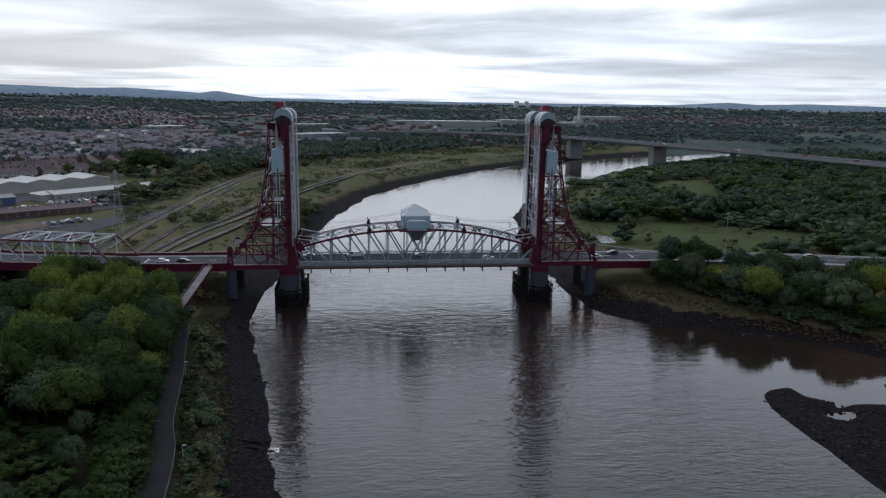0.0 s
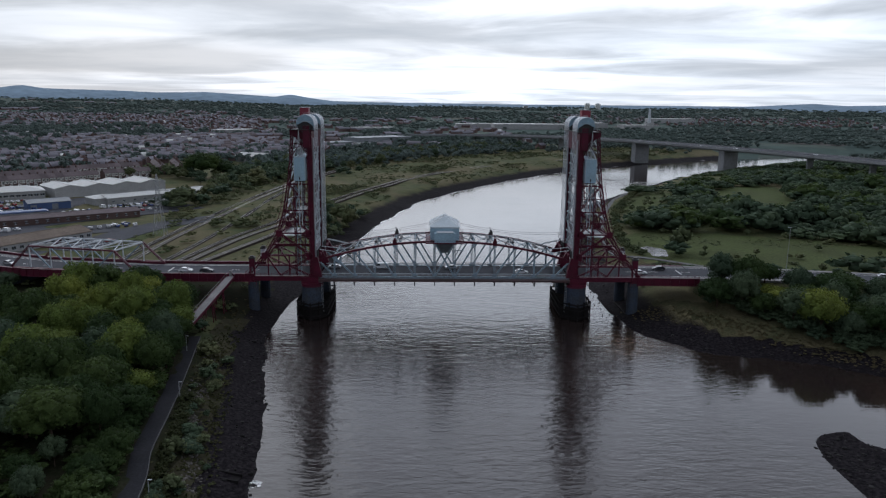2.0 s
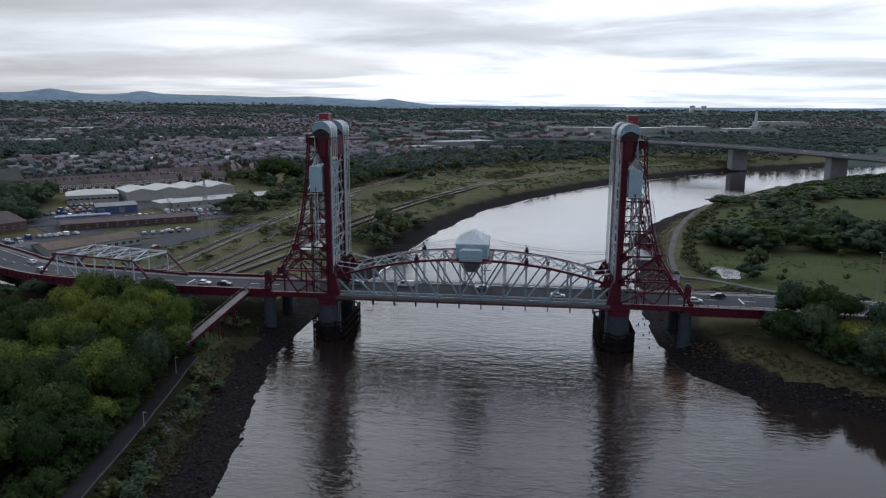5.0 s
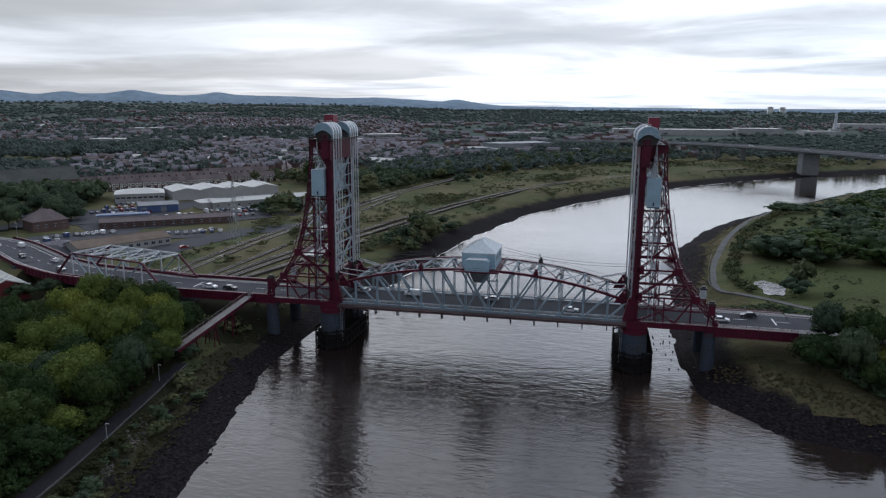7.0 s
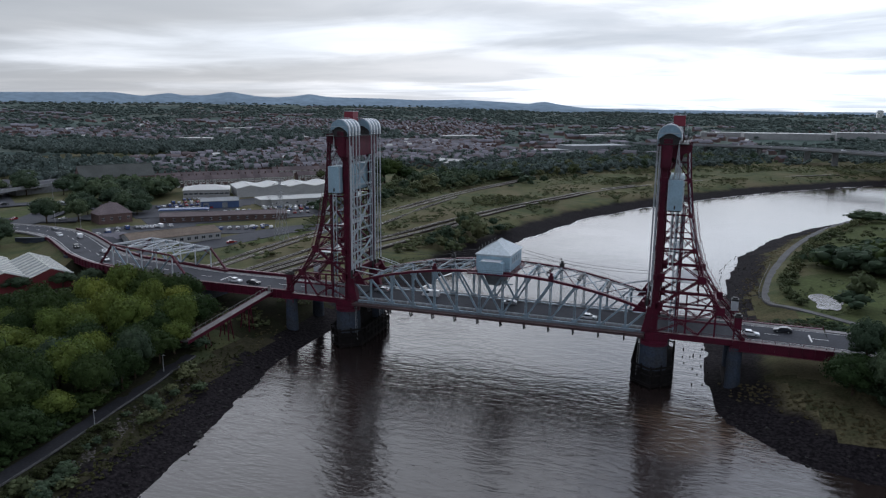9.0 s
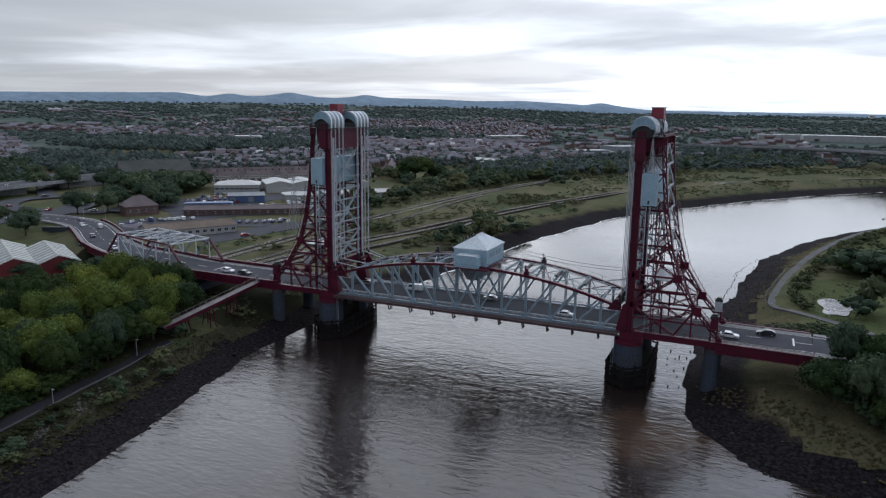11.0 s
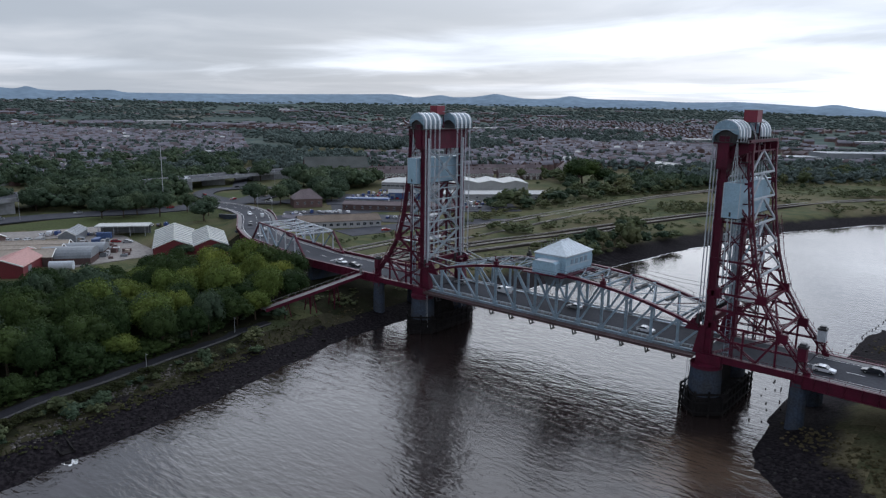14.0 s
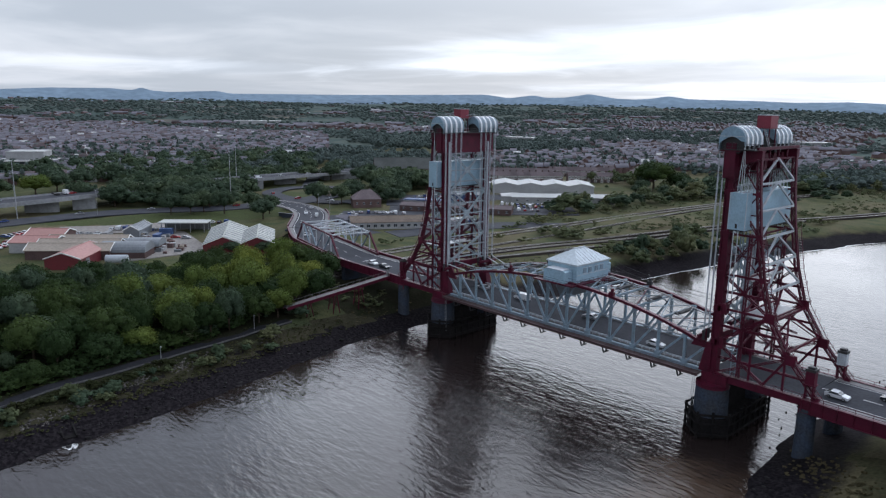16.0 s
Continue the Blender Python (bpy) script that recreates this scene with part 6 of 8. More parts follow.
def build_ramp():
    rp = thing("foot_ramp", "long sloping footbridge ramp on red trestles", "ramp")
    a, b = Vector((-69.5, -9.4, 13.3)), Vector((-71.5, -46.0, 8.8))
    part("deck", Shape().beam(a, b, 2.4, 0.3), PAVING, rp, "pale walking surface")
    for o in (-1.25, 1.25):
        part("side_girder", Shape().beam(a + Vector((o, 0, -0.2)), b + Vector((o, 0, -0.2)), 0.15, 0.9), RED, rp)
        s = Shape().beam(a + Vector((o, 0, 1.1)), b + Vector((o, 0, 1.1)), 0.07, 0.07)
        for k in range(16):
            q = a.lerp(b, k / 15) + Vector((o, 0, 0.5))
            s.box(q, (0.07, 0.07, 1.2))
        part("handrail", s, PAVING, rp)
    for t in (0.3, 0.55, 0.8):
        c = a.lerp(b, t)
        g = float(ground_height(np.array([c.x]), np.array([c.y]))[0])
        for sx in (-1, 1):
            for sy in (-1, 1):
                part("trestle_leg", Shape().beam((c.x + sx * 1.5, c.y + sy * 1.2, g - 0.5), (c.x + sx * 1.0, c.y + sy * 0.5, c.z - 0.4), 0.22, 0.22), RED, rp)
            part("trestle_brace", Shape().beam((c.x + sx * 1.4, c.y - 1.1, g + 0.6), (c.x + sx * 1.0, c.y + 0.6, c.z - 0.9), 0.12, 0.12), RED, rp)
    part("landing_post", Shape().box((-69.5, -9.2, 14.2), (0.8, 0.5, 2.2)), PAVING, rp)


build_ramp()
POND_Z = 5.82
pond_s = Shape().add([(94.8 + 4.6 * math.cos(a) * (1 + 0.22 * math.sin(3 * a + 1) + 0.1 * math.sin(7 * a)), 71 + 12.5 * math.sin(a) * (1 + 0.16 * math.cos(2 * a) + 0.07 * math.sin(5 * a)), POND_Z - 0.05) for a in [i * math.pi / 20 for i in range(40)]], [tuple(range(40))])
pond = part("pond", pond_s, WATER, None)
tagged(pond, "small still pond in the riverside meadow", "pond", kind="structure")


def lamp_post(x, y, h, label="slim grey lamp post with a pale lantern beside the path", two=False):
    lp = thing("street_lamp", label, "street lamp", "lamp posts", at=(x, y, ground_at_road(x, y)))
    part("column", Shape().cyl((0, 0, -0.3), (0, 0, h), 0.1 if h < 25 else 0.26, 8, 0.06 if h < 25 else 0.14), STEEL, lp)
    part("lantern", Shape().box((0.3, 0, h), (0.7, 0.22, 0.12)), STEEL, lp, "pale lantern head")
    if two:
        part("lantern", Shape().box((-0.35, 0, h - 0.02), (0.9, 0.3, 0.16)), PALE, lp)


def ground_at_road(x, y):
    return float(ground_height(np.array([x]), np.array([y]))[0])


for x, y in ((-59.8, -87.5), (-51.0, -128), (-68, -58)):
    lamp_post(x, y, 4.2)
for x, y, h in ((122, 9, 17), (-295.5, 45.5, 34), (-382, 92, 30), (-312, -66, 30), (-330, 150, 16), (-252, 80, 9), (-226, 71, 9), (-300, -30, 14), (-345, -60, 14), (230, -8, 10)):
    lamp_post(x, y, h, "tall grey lighting mast beside the road", True)


def pylon(x, y, h):
    p = thing("pylon", "grey lattice electricity pylon beside the railway", "pylon", at=(x, y, ground_at_road(x, y)))
    lev = [(0, 2.6), (7, 1.9), (13, 1.3), (19, 0.8), (24, 0.6), (h, 0.25)]
    for sx in (-1, 1):
        for sy in (-1, 1):
            for (z0, r0), (z1, r1) in zip(lev[:-1], lev[1:]):
                part("leg", Shape().beam((sx * r0, sy * r0, z0), (sx * r1, sy * r1, z1), 0.11, 0.11), STEEL, p)
    for (z0, r0), (z1, r1) in zip(lev[:-1], lev[1:]):
        for k in (-1, 1):
            part("brace", Shape().beam((-k * r0, -r0, z0), (k * r1, -r1, z1), 0.07, 0.07).beam((-k * r0, r0, z0), (k * r1, r1, z1), 0.07, 0.07).beam((r0, -k * r0, z0), (r1, k * r1, z1), 0.07, 0.07).beam((-r0, -k * r0, z0), (-r1, k * r1, z1), 0.07, 0.07), STEEL, p)
    for z, w in ((17, 4.5), (21.5, 5.5), (26, 4)):
        part("cross_arm", Shape().beam((-w, 0, z), (w, 0, z), 0.2, 0.25).beam((-w, 0, z), (0, 0, z + 1.4), 0.1, 0.1).beam((w, 0, z), (0, 0, z + 1.4), 0.1, 0.1), STEEL, p)


pylon(-131.5, 97, 29)

# outfall and timber piles
of = thing("outfall", "dark concrete outfall channel running down the muddy shore", "outfall", at=(-45.2, -113.4, 0.1), rz=-5)
part("box", Shape().prism([(-5.5, 0), (5.0, -0.4), (5.0, 0.5), (-5.5, 2.0)], (1, 0, 0), (0, 0, 1), (0, -1.3, 0), (0, 2.6, 0)), FENDER, of)
for sy in (-1.2, 1.2):
    part("side_wall", Shape().prism([(-5.5, 1.8), (5.2, 0.3), (5.2, 0.9), (-5.5, 2.5)], (1, 0, 0), (0, 0, 1), (0, sy - 0.15, 0), (0, 0.3, 0)), FENDER, of)
rf_o = np.random.default_rng(14)
froth = Shape()
for k in range(60):
    a, r = rf_o.uniform(0, 6.28), rf_o.uniform(0, 1.0) ** 0.7
    x, y, w = -38.2 + 2.6 * r * math.cos(a), -114.6 + 1.3 * r * math.sin(a), rf_o.uniform(0.12, 0.4)
    froth.cyl((x, y, -0.1), (x, y, 0.05), w, 7)
tagged(part("foam", froth, SHORE_WHITE, None), "white froth below the outfall", "foam", kind="stuff")
rp = np.random.default_rng(3)
for k in range(16):
    x, y = 50 + 7 * rp.uniform() + 0.12 * k, 22 - 2.0 * k + rp.uniform(-2, 2)
    solid("timber_stake", Shape().cyl((x, y, -2), (x + rp.uniform(-0.2, 0.2), y, rp.uniform(0.15, 0.55)), 0.17, 7), FENDER, "rotten timber stub standing in the shallows", "timber stake", "timber stakes")


sp_, sh_ = polyline([(56.5, 34), (58.5, 52), (60, 75), (62.3, 103), (65, 140), (72.5, 174)], 2.6)
for x, y in sp_[:, :2]:
    if rp.uniform() < 0.8:
        x, y = x + rp.uniform(-0.6, 0.6), y + rp.uniform(-0.8, 0.8)
        solid("timber_stake", Shape().cyl((x, y, -2), (x + rp.uniform(-0.15, 0.15), y, rp.uniform(0.12, 0.42)), 0.17, 6), FENDER, "rotten timber stake standing in the shallow water", "timber stake", "timber stakes")


# ---- buildings ----
def ground_at(x, y):
    return float(ground_height(np.array([x]), np.array([y]))[0])


def hall(name, label, x, y, length, width, eave, ridge, rz, wall, roof, style="gable", windows=0, doors=0, group="", ribs=0, cat="shed", spans=1, z=None, win=(1.2, 1.2)):
    """A long building; its ridge runs along its own x."""
    b = thing(name, label, cat, group, at=(x, y, (ground_at(x, y) if z is None else z) - 0.3), rz=rz)
    hl, hw = length / 2, width / 2
    w = Shape().box((0, 0, eave / 2), (length, width, eave))
    if style == "gable":
        sw = width / spans
        for k in range(spans):
            y0 = -hw + sw * (k + 0.5)
            w.prism([(-sw / 2, 0), (sw / 2, 0), (0, ridge - eave)], (0, 1, 0), (0, 0, 1), (-hl, y0, eave), (length, 0, 0))
    part("wall", w, wall, b)
    t = 0.22
    if style == "gable":
        sw = width / spans
        for k in range(spans):
            y0 = -hw + sw * (k + 0.5)
            for s in (-1, 1):
                rr = Shape().prism([(0, ridge + t), (s * (sw / 2 + 0.35), eave + t - 0.1), (s * (sw / 2 + 0.35), eave - 0.1), (0, ridge)], (0, 1, 0), (0, 0, 1), (-hl - 0.4, y0, 0), (length + 0.8, 0, 0))
                slope = part("roof", rr, roof, b)
                if ribs:
                    for i in range(ribs):
                        xx = -hl + length * (i + 0.5) / ribs
                        part("rooflight", Shape().beam((xx, y0 + s * 0.1, ridge + t), (xx, y0 + s * (sw / 2 + 0.3), eave + t - 0.06), length / ribs * 0.32, 0.1), GREY_ROOF, slope, "darker translucent roof strip")
            if cat == "warehouse" and length < 60:
                for e_ in (-1, 1):
                    part("verge_trim", Shape().beam((e_ * (hl + 0.42), y0 - sw / 2 - 0.3, eave + 0.16), (e_ * (hl + 0.42), y0, ridge + 0.26), 0.16, 0.4).beam((e_ * (hl + 0.42), y0, ridge + 0.26), (e_ * (hl + 0.42), y0 + sw / 2 + 0.3, eave + 0.16), 0.16, 0.4), TRIM_WHITE, b, "pale verge trim")
            part("ridge_cap", Shape().beam((-hl - 0.4, y0, ridge + t + 0.03), (hl + 0.4, y0, ridge + t + 0.03), 0.5, 0.12), roof, b)
    elif style == "flat":
        part("roof", Shape().box((0, 0, eave + 0.2), (length + 0.8, width + 0.8, 0.4)).box((0, 0, eave + 0.5), (length * 0.96, width * 0.9, 0.3)), roof, b)
    elif style == "mono":
        part("roof", Shape().prism([(-hw - 0.4, eave), (hw + 0.4, ridge), (hw + 0.4, ridge + t), (-hw - 0.4, eave + t)], (0, 1, 0), (0, 0, 1), (-hl - 0.4, 0, 0), (length + 0.8, 0, 0)), roof, b)
    elif style == "arch":
        n = 10
        arc = [((hw + 0.1) * math.cos(math.pi * i / n), eave + (ridge - eave) * math.sin(math.pi * i / n)) for i in range(n + 1)]
        part("roof", Shape().prism(arc, (0, 1, 0), (0, 0, 1), (-hl - 0.2, 0, 0), (length + 0.4, 0, 0)), roof, b)
    elif style == "hip":
        k = min(hl, hw) * 0.85
        r = Shape().add([(-hl - .5, -hw - .5, eave), (hl + .5, -hw - .5, eave), (hl + .5, hw + .5, eave), (-hl - .5, hw + .5, eave), (-hl + k, 0, ridge), (hl - k, 0, ridge)],
                        [(0, 1, 5, 4), (1, 2, 5), (2, 3, 4, 5), (3, 0, 4), (3, 2, 1, 0)])
        part("roof", r, roof, b)
    for side in (-1, 1):
        for i in range(windows):
            xx = -hl + length * (i + 0.5) / windows
            wn = part("window", Shape().box((xx, side * (hw + 0.01), eave * 0.55), (win[0], 0.1, win[1])), GLASS, b)
            part("window_frame", Shape().box((xx, side * (hw + 0.03), eave * 0.55 - win[1] / 2), (win[0] + 0.3, 0.16, 0.14)).box((xx, side * (hw + 0.03), eave * 0.55 + win[1] / 2), (win[0] + 0.3, 0.16, 0.14)).box((xx, side * (hw + 0.03), eave * 0.55), (0.08, 0.12, win[1])), PALE, wn)
        for i in range(doors):
            xx = -hl + length * (i + 0.25) / doors
            part("door", Shape().box((xx, side * (hw + 0.03), 1.9), (3.2, 0.12, 3.6)), GREY_ROOF, b)
    return b


G = "trading estate sheds"
hall("warehouse", "red sheet warehouse with a pale ribbed gable roof", -179, -13, 40.5, 15.8, 4.8, 7.9, 150.5, SHED_RED, RIB_ROOF, group=G, ribs=9, doors=1, cat="warehouse")
hall("warehouse", "red sheet warehouse joined to its twin", -167.5, -4, 32, 13.4, 4.8, 7.4, 150.5, SHED_RED, RIB_ROOF, group=G, ribs=8, doors=1, cat="warehouse")
hall("warehouse", "low shed with a faded red roof", -181, -73, 24, 13, 4.4, 6.6, 141, SHED_RED, PINK_ROOF, group=G, cat="warehouse", doors=1)
hall("warehouse", "low shed with a faded red roof and pale walls", -216, -78, 18, 12, 4.6, 6.4, 50, RENDER, PINK_ROOF, group=G, cat="warehouse")
hall("warehouse", "low shed with a faded red roof and brick walls", -230, -70, 16, 12, 4.8, 6.8, 50, BRICK, PINK_ROOF, group=G, cat="warehouse")
hall("warehouse", "long low sheds with buff sheet roofs", -200, -66, 32, 27, 4.2, 6.4, 52, BRICK, BUFF_ROOF, group=G, cat="warehouse", spans=3)
hall("warehouse", "arched shed with a grey sheet roof", -183, -54, 18, 12, 3.2, 6.6, 52, BRICK, GREY_ROOF, "arch", group=G, cat="warehouse")
hall("warehouse", "second arched shed with a grey sheet roof", -193, -45, 18, 10, 3.2, 6.0, 52, BRICK, GREY_ROOF, "arch", group=G, cat="warehouse")
hall("warehouse", "narrow shed with a greenish glazed roof", -230, -33, 17, 7, 4.0, 6.0, 141, GREY_ROOF, GREY_ROOF, group=G, cat="warehouse", ribs=7)
cn = thing("canopy", "white flat-roofed open canopy over stored goods", "canopy", at=(-226, -12, ground_at(-226, -12)), rz=52)
part("roof", Shape().box((0, 0, 4.6), (23, 9.5, 0.5)), WHITE_ROOF, cn)
for px_ in (-10, -3.5, 3.5, 10):
    for py_ in (-4, 4):
        part("post", Shape().box((px_, py_, 2.2), (0.3, 0.3, 4.6)), STEEL, cn)
part("back_wall", Shape().box((0, 4.3, 2.2), (22, 0.2, 4.4)), GREY_ROOF, cn)
hall("office", "long buff-roofed building with blue and white walls", -177.5, 76, 41, 17, 3.6, 5.6, 60, RENDER, BROWN_ROOF, group="railway yard buildings", windows=12, cat="office building", win=(1.6, 1.5))
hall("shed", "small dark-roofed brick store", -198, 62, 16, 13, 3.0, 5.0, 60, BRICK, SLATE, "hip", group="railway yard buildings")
hall("platform_building", "long low station shed with a brown-grey roof", -193.5, 138.5, 66, 14, 3.4, 4.6, 36, BRICK, TILE, group="railway yard buildings", windows=14, cat="station building")
hall("platform_building", "blue and white low office below the station roof", -219, 136.5, 26, 7, 4.6, 5.0, 36, RENDER, SHED_BLUE, "flat", group="railway yard buildings", windows=7, cat="station building")
hall("warehouse", "big factory shed with a pale low-ridged roof", -228, 257, 30, 72, 6.2, 8.0, 134, RENDER, WHITE_ROOF, group=G, cat="warehouse", spans=4)
hall("warehouse", "long low shed with a pale roof", -180, 220, 66, 14, 4.4, 6.0, 48, RENDER, WHITE_ROOF, group=G, cat="warehouse", windows=10)
hall("warehouse", "small hipped shed with a pale roof", -203, 199, 16, 15, 4.4, 6.0, 48, RENDER, WHITE_ROOF, "hip", group=G, cat="warehouse")
hall("office", "two-storey office with a pale hipped roof and glazed band", -268, 221, 30, 24, 5.6, 8.2, 35, RENDER, WHITE_ROOF, "hip", windows=9, cat="office building", win=(2.4, 1.4))
hall("shed", "dark blue shed with a grey roof", -226, 178, 22, 12, 4.6, 6.2, 40, SHED_BLUE, GREY_ROOF, group="railway yard buildings", doors=2)
hall("church_hall", "long grey brick hall with a steep slate roof", -362, 236, 52, 20, 9, 17.5, 58, BRICK, HALL_ROOF, windows=8, cat="hall", win=(1.4, 3.2))
hall("house", "large brick house with a dark hipped roof", -245, 110, 17, 13, 5.4, 10.6, 62, BRICK, TILE, "hip", windows=4, cat="house")
hall("house", "brick house wing with a gabled roof", -252, 119, 12, 10, 5.2, 9.0, 152, BRICK, TILE, windows=3, cat="house")
hall("showroom", "modern white building with a glazed front", -598, 2, 46, 40, 8, 11, 62, GLASS, WHITE_ROOF, "flat", cat="office building")
hall("showroom_upper", "white upper storey of the modern building", -606, 6, 30, 26, 15, 16, 62, RENDER, WHITE_ROOF, "flat", cat="office building")
hall("warehouse", "white gabled shed beside the terraces", -183, 500, 34, 20, 6, 9.5, 150, RENDER, WHITE_ROOF, group=G, cat="warehouse", ribs=0)
hall("factory", "long grey factory block with a flat roof", -78, 790, 92, 40, 11, 12, 42, GREY_ROOF, GREY_ROOF, "flat", cat="factory", windows=20)
hall("factory", "low grey factory extension", -145, 735, 90, 34, 6, 7, 40, GREY_ROOF, GREY_ROOF, "flat", cat="factory", windows=16)
hall("factory", "white low factory front", -88, 752, 46, 18, 5, 6, 40, RENDER, WHITE_ROOF, "flat", cat="factory", windows=8)
for x, y, l, w, h, r in ((235, 1415, 190, 60, 12, 3), (350, 1400, 90, 50, 16, 3), (470, 1420, 70, 40, 11, 8), (700, 1870, 130, 60, 13, 0), (120, 1520, 120, 40, 8, 3), (-350, 1050, 70, 30, 9, 40), (-120, 1250, 90, 30, 8, 20), (-700, 760, 50, 26, 8, 30), (-900, 1150, 70, 30, 8, 40), (-1500, 700, 110, 40, 9, 62)):
    hall("warehouse", "far white industrial shed with a pale roof", x, y, l, w, h, h + 2, r, RENDER, WHITE_ROOF, "flat", group="far sheds", cat="warehouse")
for x, y, h in ((900, 3900, 34), (960, 3900, 33), (560, 4000, 20), (-2550, 300, 44)):
    t = thing("tower_block", "far pale high-rise block on the horizon", "tower block", "tower blocks", at=(x, y, ground_at(x, y)))
    part("wall", Shape().box((0, 0, h / 2), (27, 20, h)), TRIM_WHITE, t)
    part("roof", Shape().box((0, 0, h + 1), (16, 12, 3)), PALE, t)
    for k in range(8):
        part("window_band", Shape().box((0, -10.1, h * (k + 0.5) / 8), (24, 0.2, 1.4)), GLASS, t)
ch = thing("chimney", "tall white chimney stack with a pale base", "chimney", at=(505, 1430, ground_at(505, 1430)))
part("shaft", Shape().cyl((0, 0, 0), (0, 0, 48), 4.5, 12, 2.2), PALE, ch)
part("base", Shape().box((0, 0, 8), (20, 14, 16)), RENDER, ch)

# yards
yd = thing("yard", "pale concrete storage yard between the sheds", "yard", kind="structure")
for pts in ([(-172, -34), (-253, -20)], [(-172, -50), (-235, -48)]):
    dp = draped(pts, 0.25)
    part("slab", strip(dp, 12, 0.6, 6), CONCRETE, yd)
part("slab", strip(draped([(-240, -5), (-262, -60)], 0.22), 12, 0.6, 6), CONCRETE, yd)
part("slab", strip(draped([(-158, 62), (-144, 120), (-120, 150)], 0.2), 9, 0.6, 6), ASPHALT, yd)
part("slab", strip(draped([(-215, 135), (-165, 185)], 0.22), 12, 0.6, 6), ASPHALT, yd)
part("slab", strip(draped([(-250, 130), (-225, 165), (-235, 205)], 0.2), 13, 0.6, 6), ASPHALT, yd)
part("slab", strip(draped([(-224, 112), (-186, 158), (-150, 196)], 0.16), 17, 0.6, 6), ASPHALT, yd)
part("slab", strip(draped([(-262, 150), (-222, 205), (-205, 225)], 0.14), 16, 0.6, 6), ASPHALT, yd)
part("slab", strip(draped([(-205, 90), (-160, 118)], 0.18), 12, 0.6, 6), ASPHALT, yd)
part("slab", strip(draped([(-226, 78), (-206, 100), (-192, 112)], 0.12), 14, 0.6, 6), ASPHALT, yd)
part("slab", strip(draped([(-204, 52), (-165, 52)], 0.1), 9, 0.6, 6), ASPHALT, yd)


def build_terrace_house():
    """One brick terraced house: 5.4 m wide, front towards its own -y."""
    h = thing("terraced_house", "red-brown brick terraced house with a dark roof", "house", "terraced houses")
    part("wall", Shape().box((0, 0, 2.6), (5.4, 8.5, 5.8)).prism([(-4.25, 0), (4.25, 0), (0, 2.9)], (0, 1, 0), (0, 0, 1), (-2.7, 0, 5.5), (5.4, 0, 0)), BRICK, h)
    for s in (-1, 1):
        part("roof", Shape().prism([(0, 8.65), (s * 4.6, 5.55), (s * 4.6, 5.35), (0, 8.4)], (0, 1, 0), (0, 0, 1), (-2.7, 0, 0), (5.4, 0, 0)), TILE, h)
    part("chimney", Shape().box((2.5, 0.6, 9.0), (0.7, 1.3, 2.0)), BRICK, h)
    for x, z in ((-1.3, 4.2), (1.3, 4.2), (-1.3, 1.5)):
        wn = part("window", Shape().box((x, -4.27, z), (1.5, 0.1, 1.6)), GLASS, h)
        part("window_frame", Shape().box((x, -4.3, z - 0.85), (2.0, 0.16, 0.34)).box((x, -4.3, z + 0.9), (2.0, 0.16, 0.4)).box((x - 0.85, -4.3, z), (0.3, 0.16, 1.5)).box((x + 0.85, -4.3, z), (0.3, 0.16, 1.5)).box((x, -4.32, z), (0.12, 0.1, 1.5)), TRIM_WHITE, wn, "white window frame")
    part("door", Shape().box((1.3, -4.28, 1.1), (1.0, 0.1, 2.1)), DARK, h)
    return h


first = build_terrace_house()
rows = [((-335, 236), (-262, 325)), ((-262, 330), (-236, 358)), ((-352, 262), (-285, 345)), ((-230, 372), (-262, 440)), ((-300, 352), (-258, 400)), ((-218, 384), (-246, 446))]
n_house = 0
for (x0, y0), (x1, y1) in rows:
    ln = math.hypot(x1 - x0, y1 - y0)
    rz = math.degrees(math.atan2(y1 - y0, x1 - x0))
    for i in range(int(ln / 5.42)):
        f = (i + 0.5) * 5.42 / ln
        x, y = x0 + (x1 - x0) * f, y0 + (y1 - y0) * f
        m = pose(x, y, ground_at(x, y) - 0.2, 0, 0, rz)
        if n_house == 0:
            first.matrix_basis = m
        else:
            copy_thing(first, m)
        n_house += 1

rg_h = np.random.default_rng(8)
HOUSE_ROWS = []      # x, y, heading, length


def street_rows(zone, angle, gap, keep=0.85):
    a = radians(angle)
    c, si = math.cos(a), math.sin(a)
    us = [x * c + y * si for x, y in zone]
    vs = [-x * si + y * c for x, y in zone]
    v = min(vs)
    k = 0
    while v < max(vs):
        u = min(us)
        while u < max(us):
            ln = rg_h.uniform(4.6, 9.5)
            x, y = (u + ln / 2) * c - v * si, (u + ln / 2) * si + v * c
            if rg_h.uniform() < keep and inside(np.array([x]), np.array([y]), zone)[0]:
                HOUSE_ROWS.append((x - si * rg_h.normal(0, 0.7), y + c * rg_h.normal(0, 0.7), a + rg_h.normal(0, 0.03) + (math.pi / 2 if rg_h.uniform() < 0.1 else 0), ln))
            u += ln + (rg_h.uniform(4, 10) if rg_h.uniform() < 0.12 else 0.3)
        v += gap * (0.62 if k % 2 else 1.38)
        k += 1


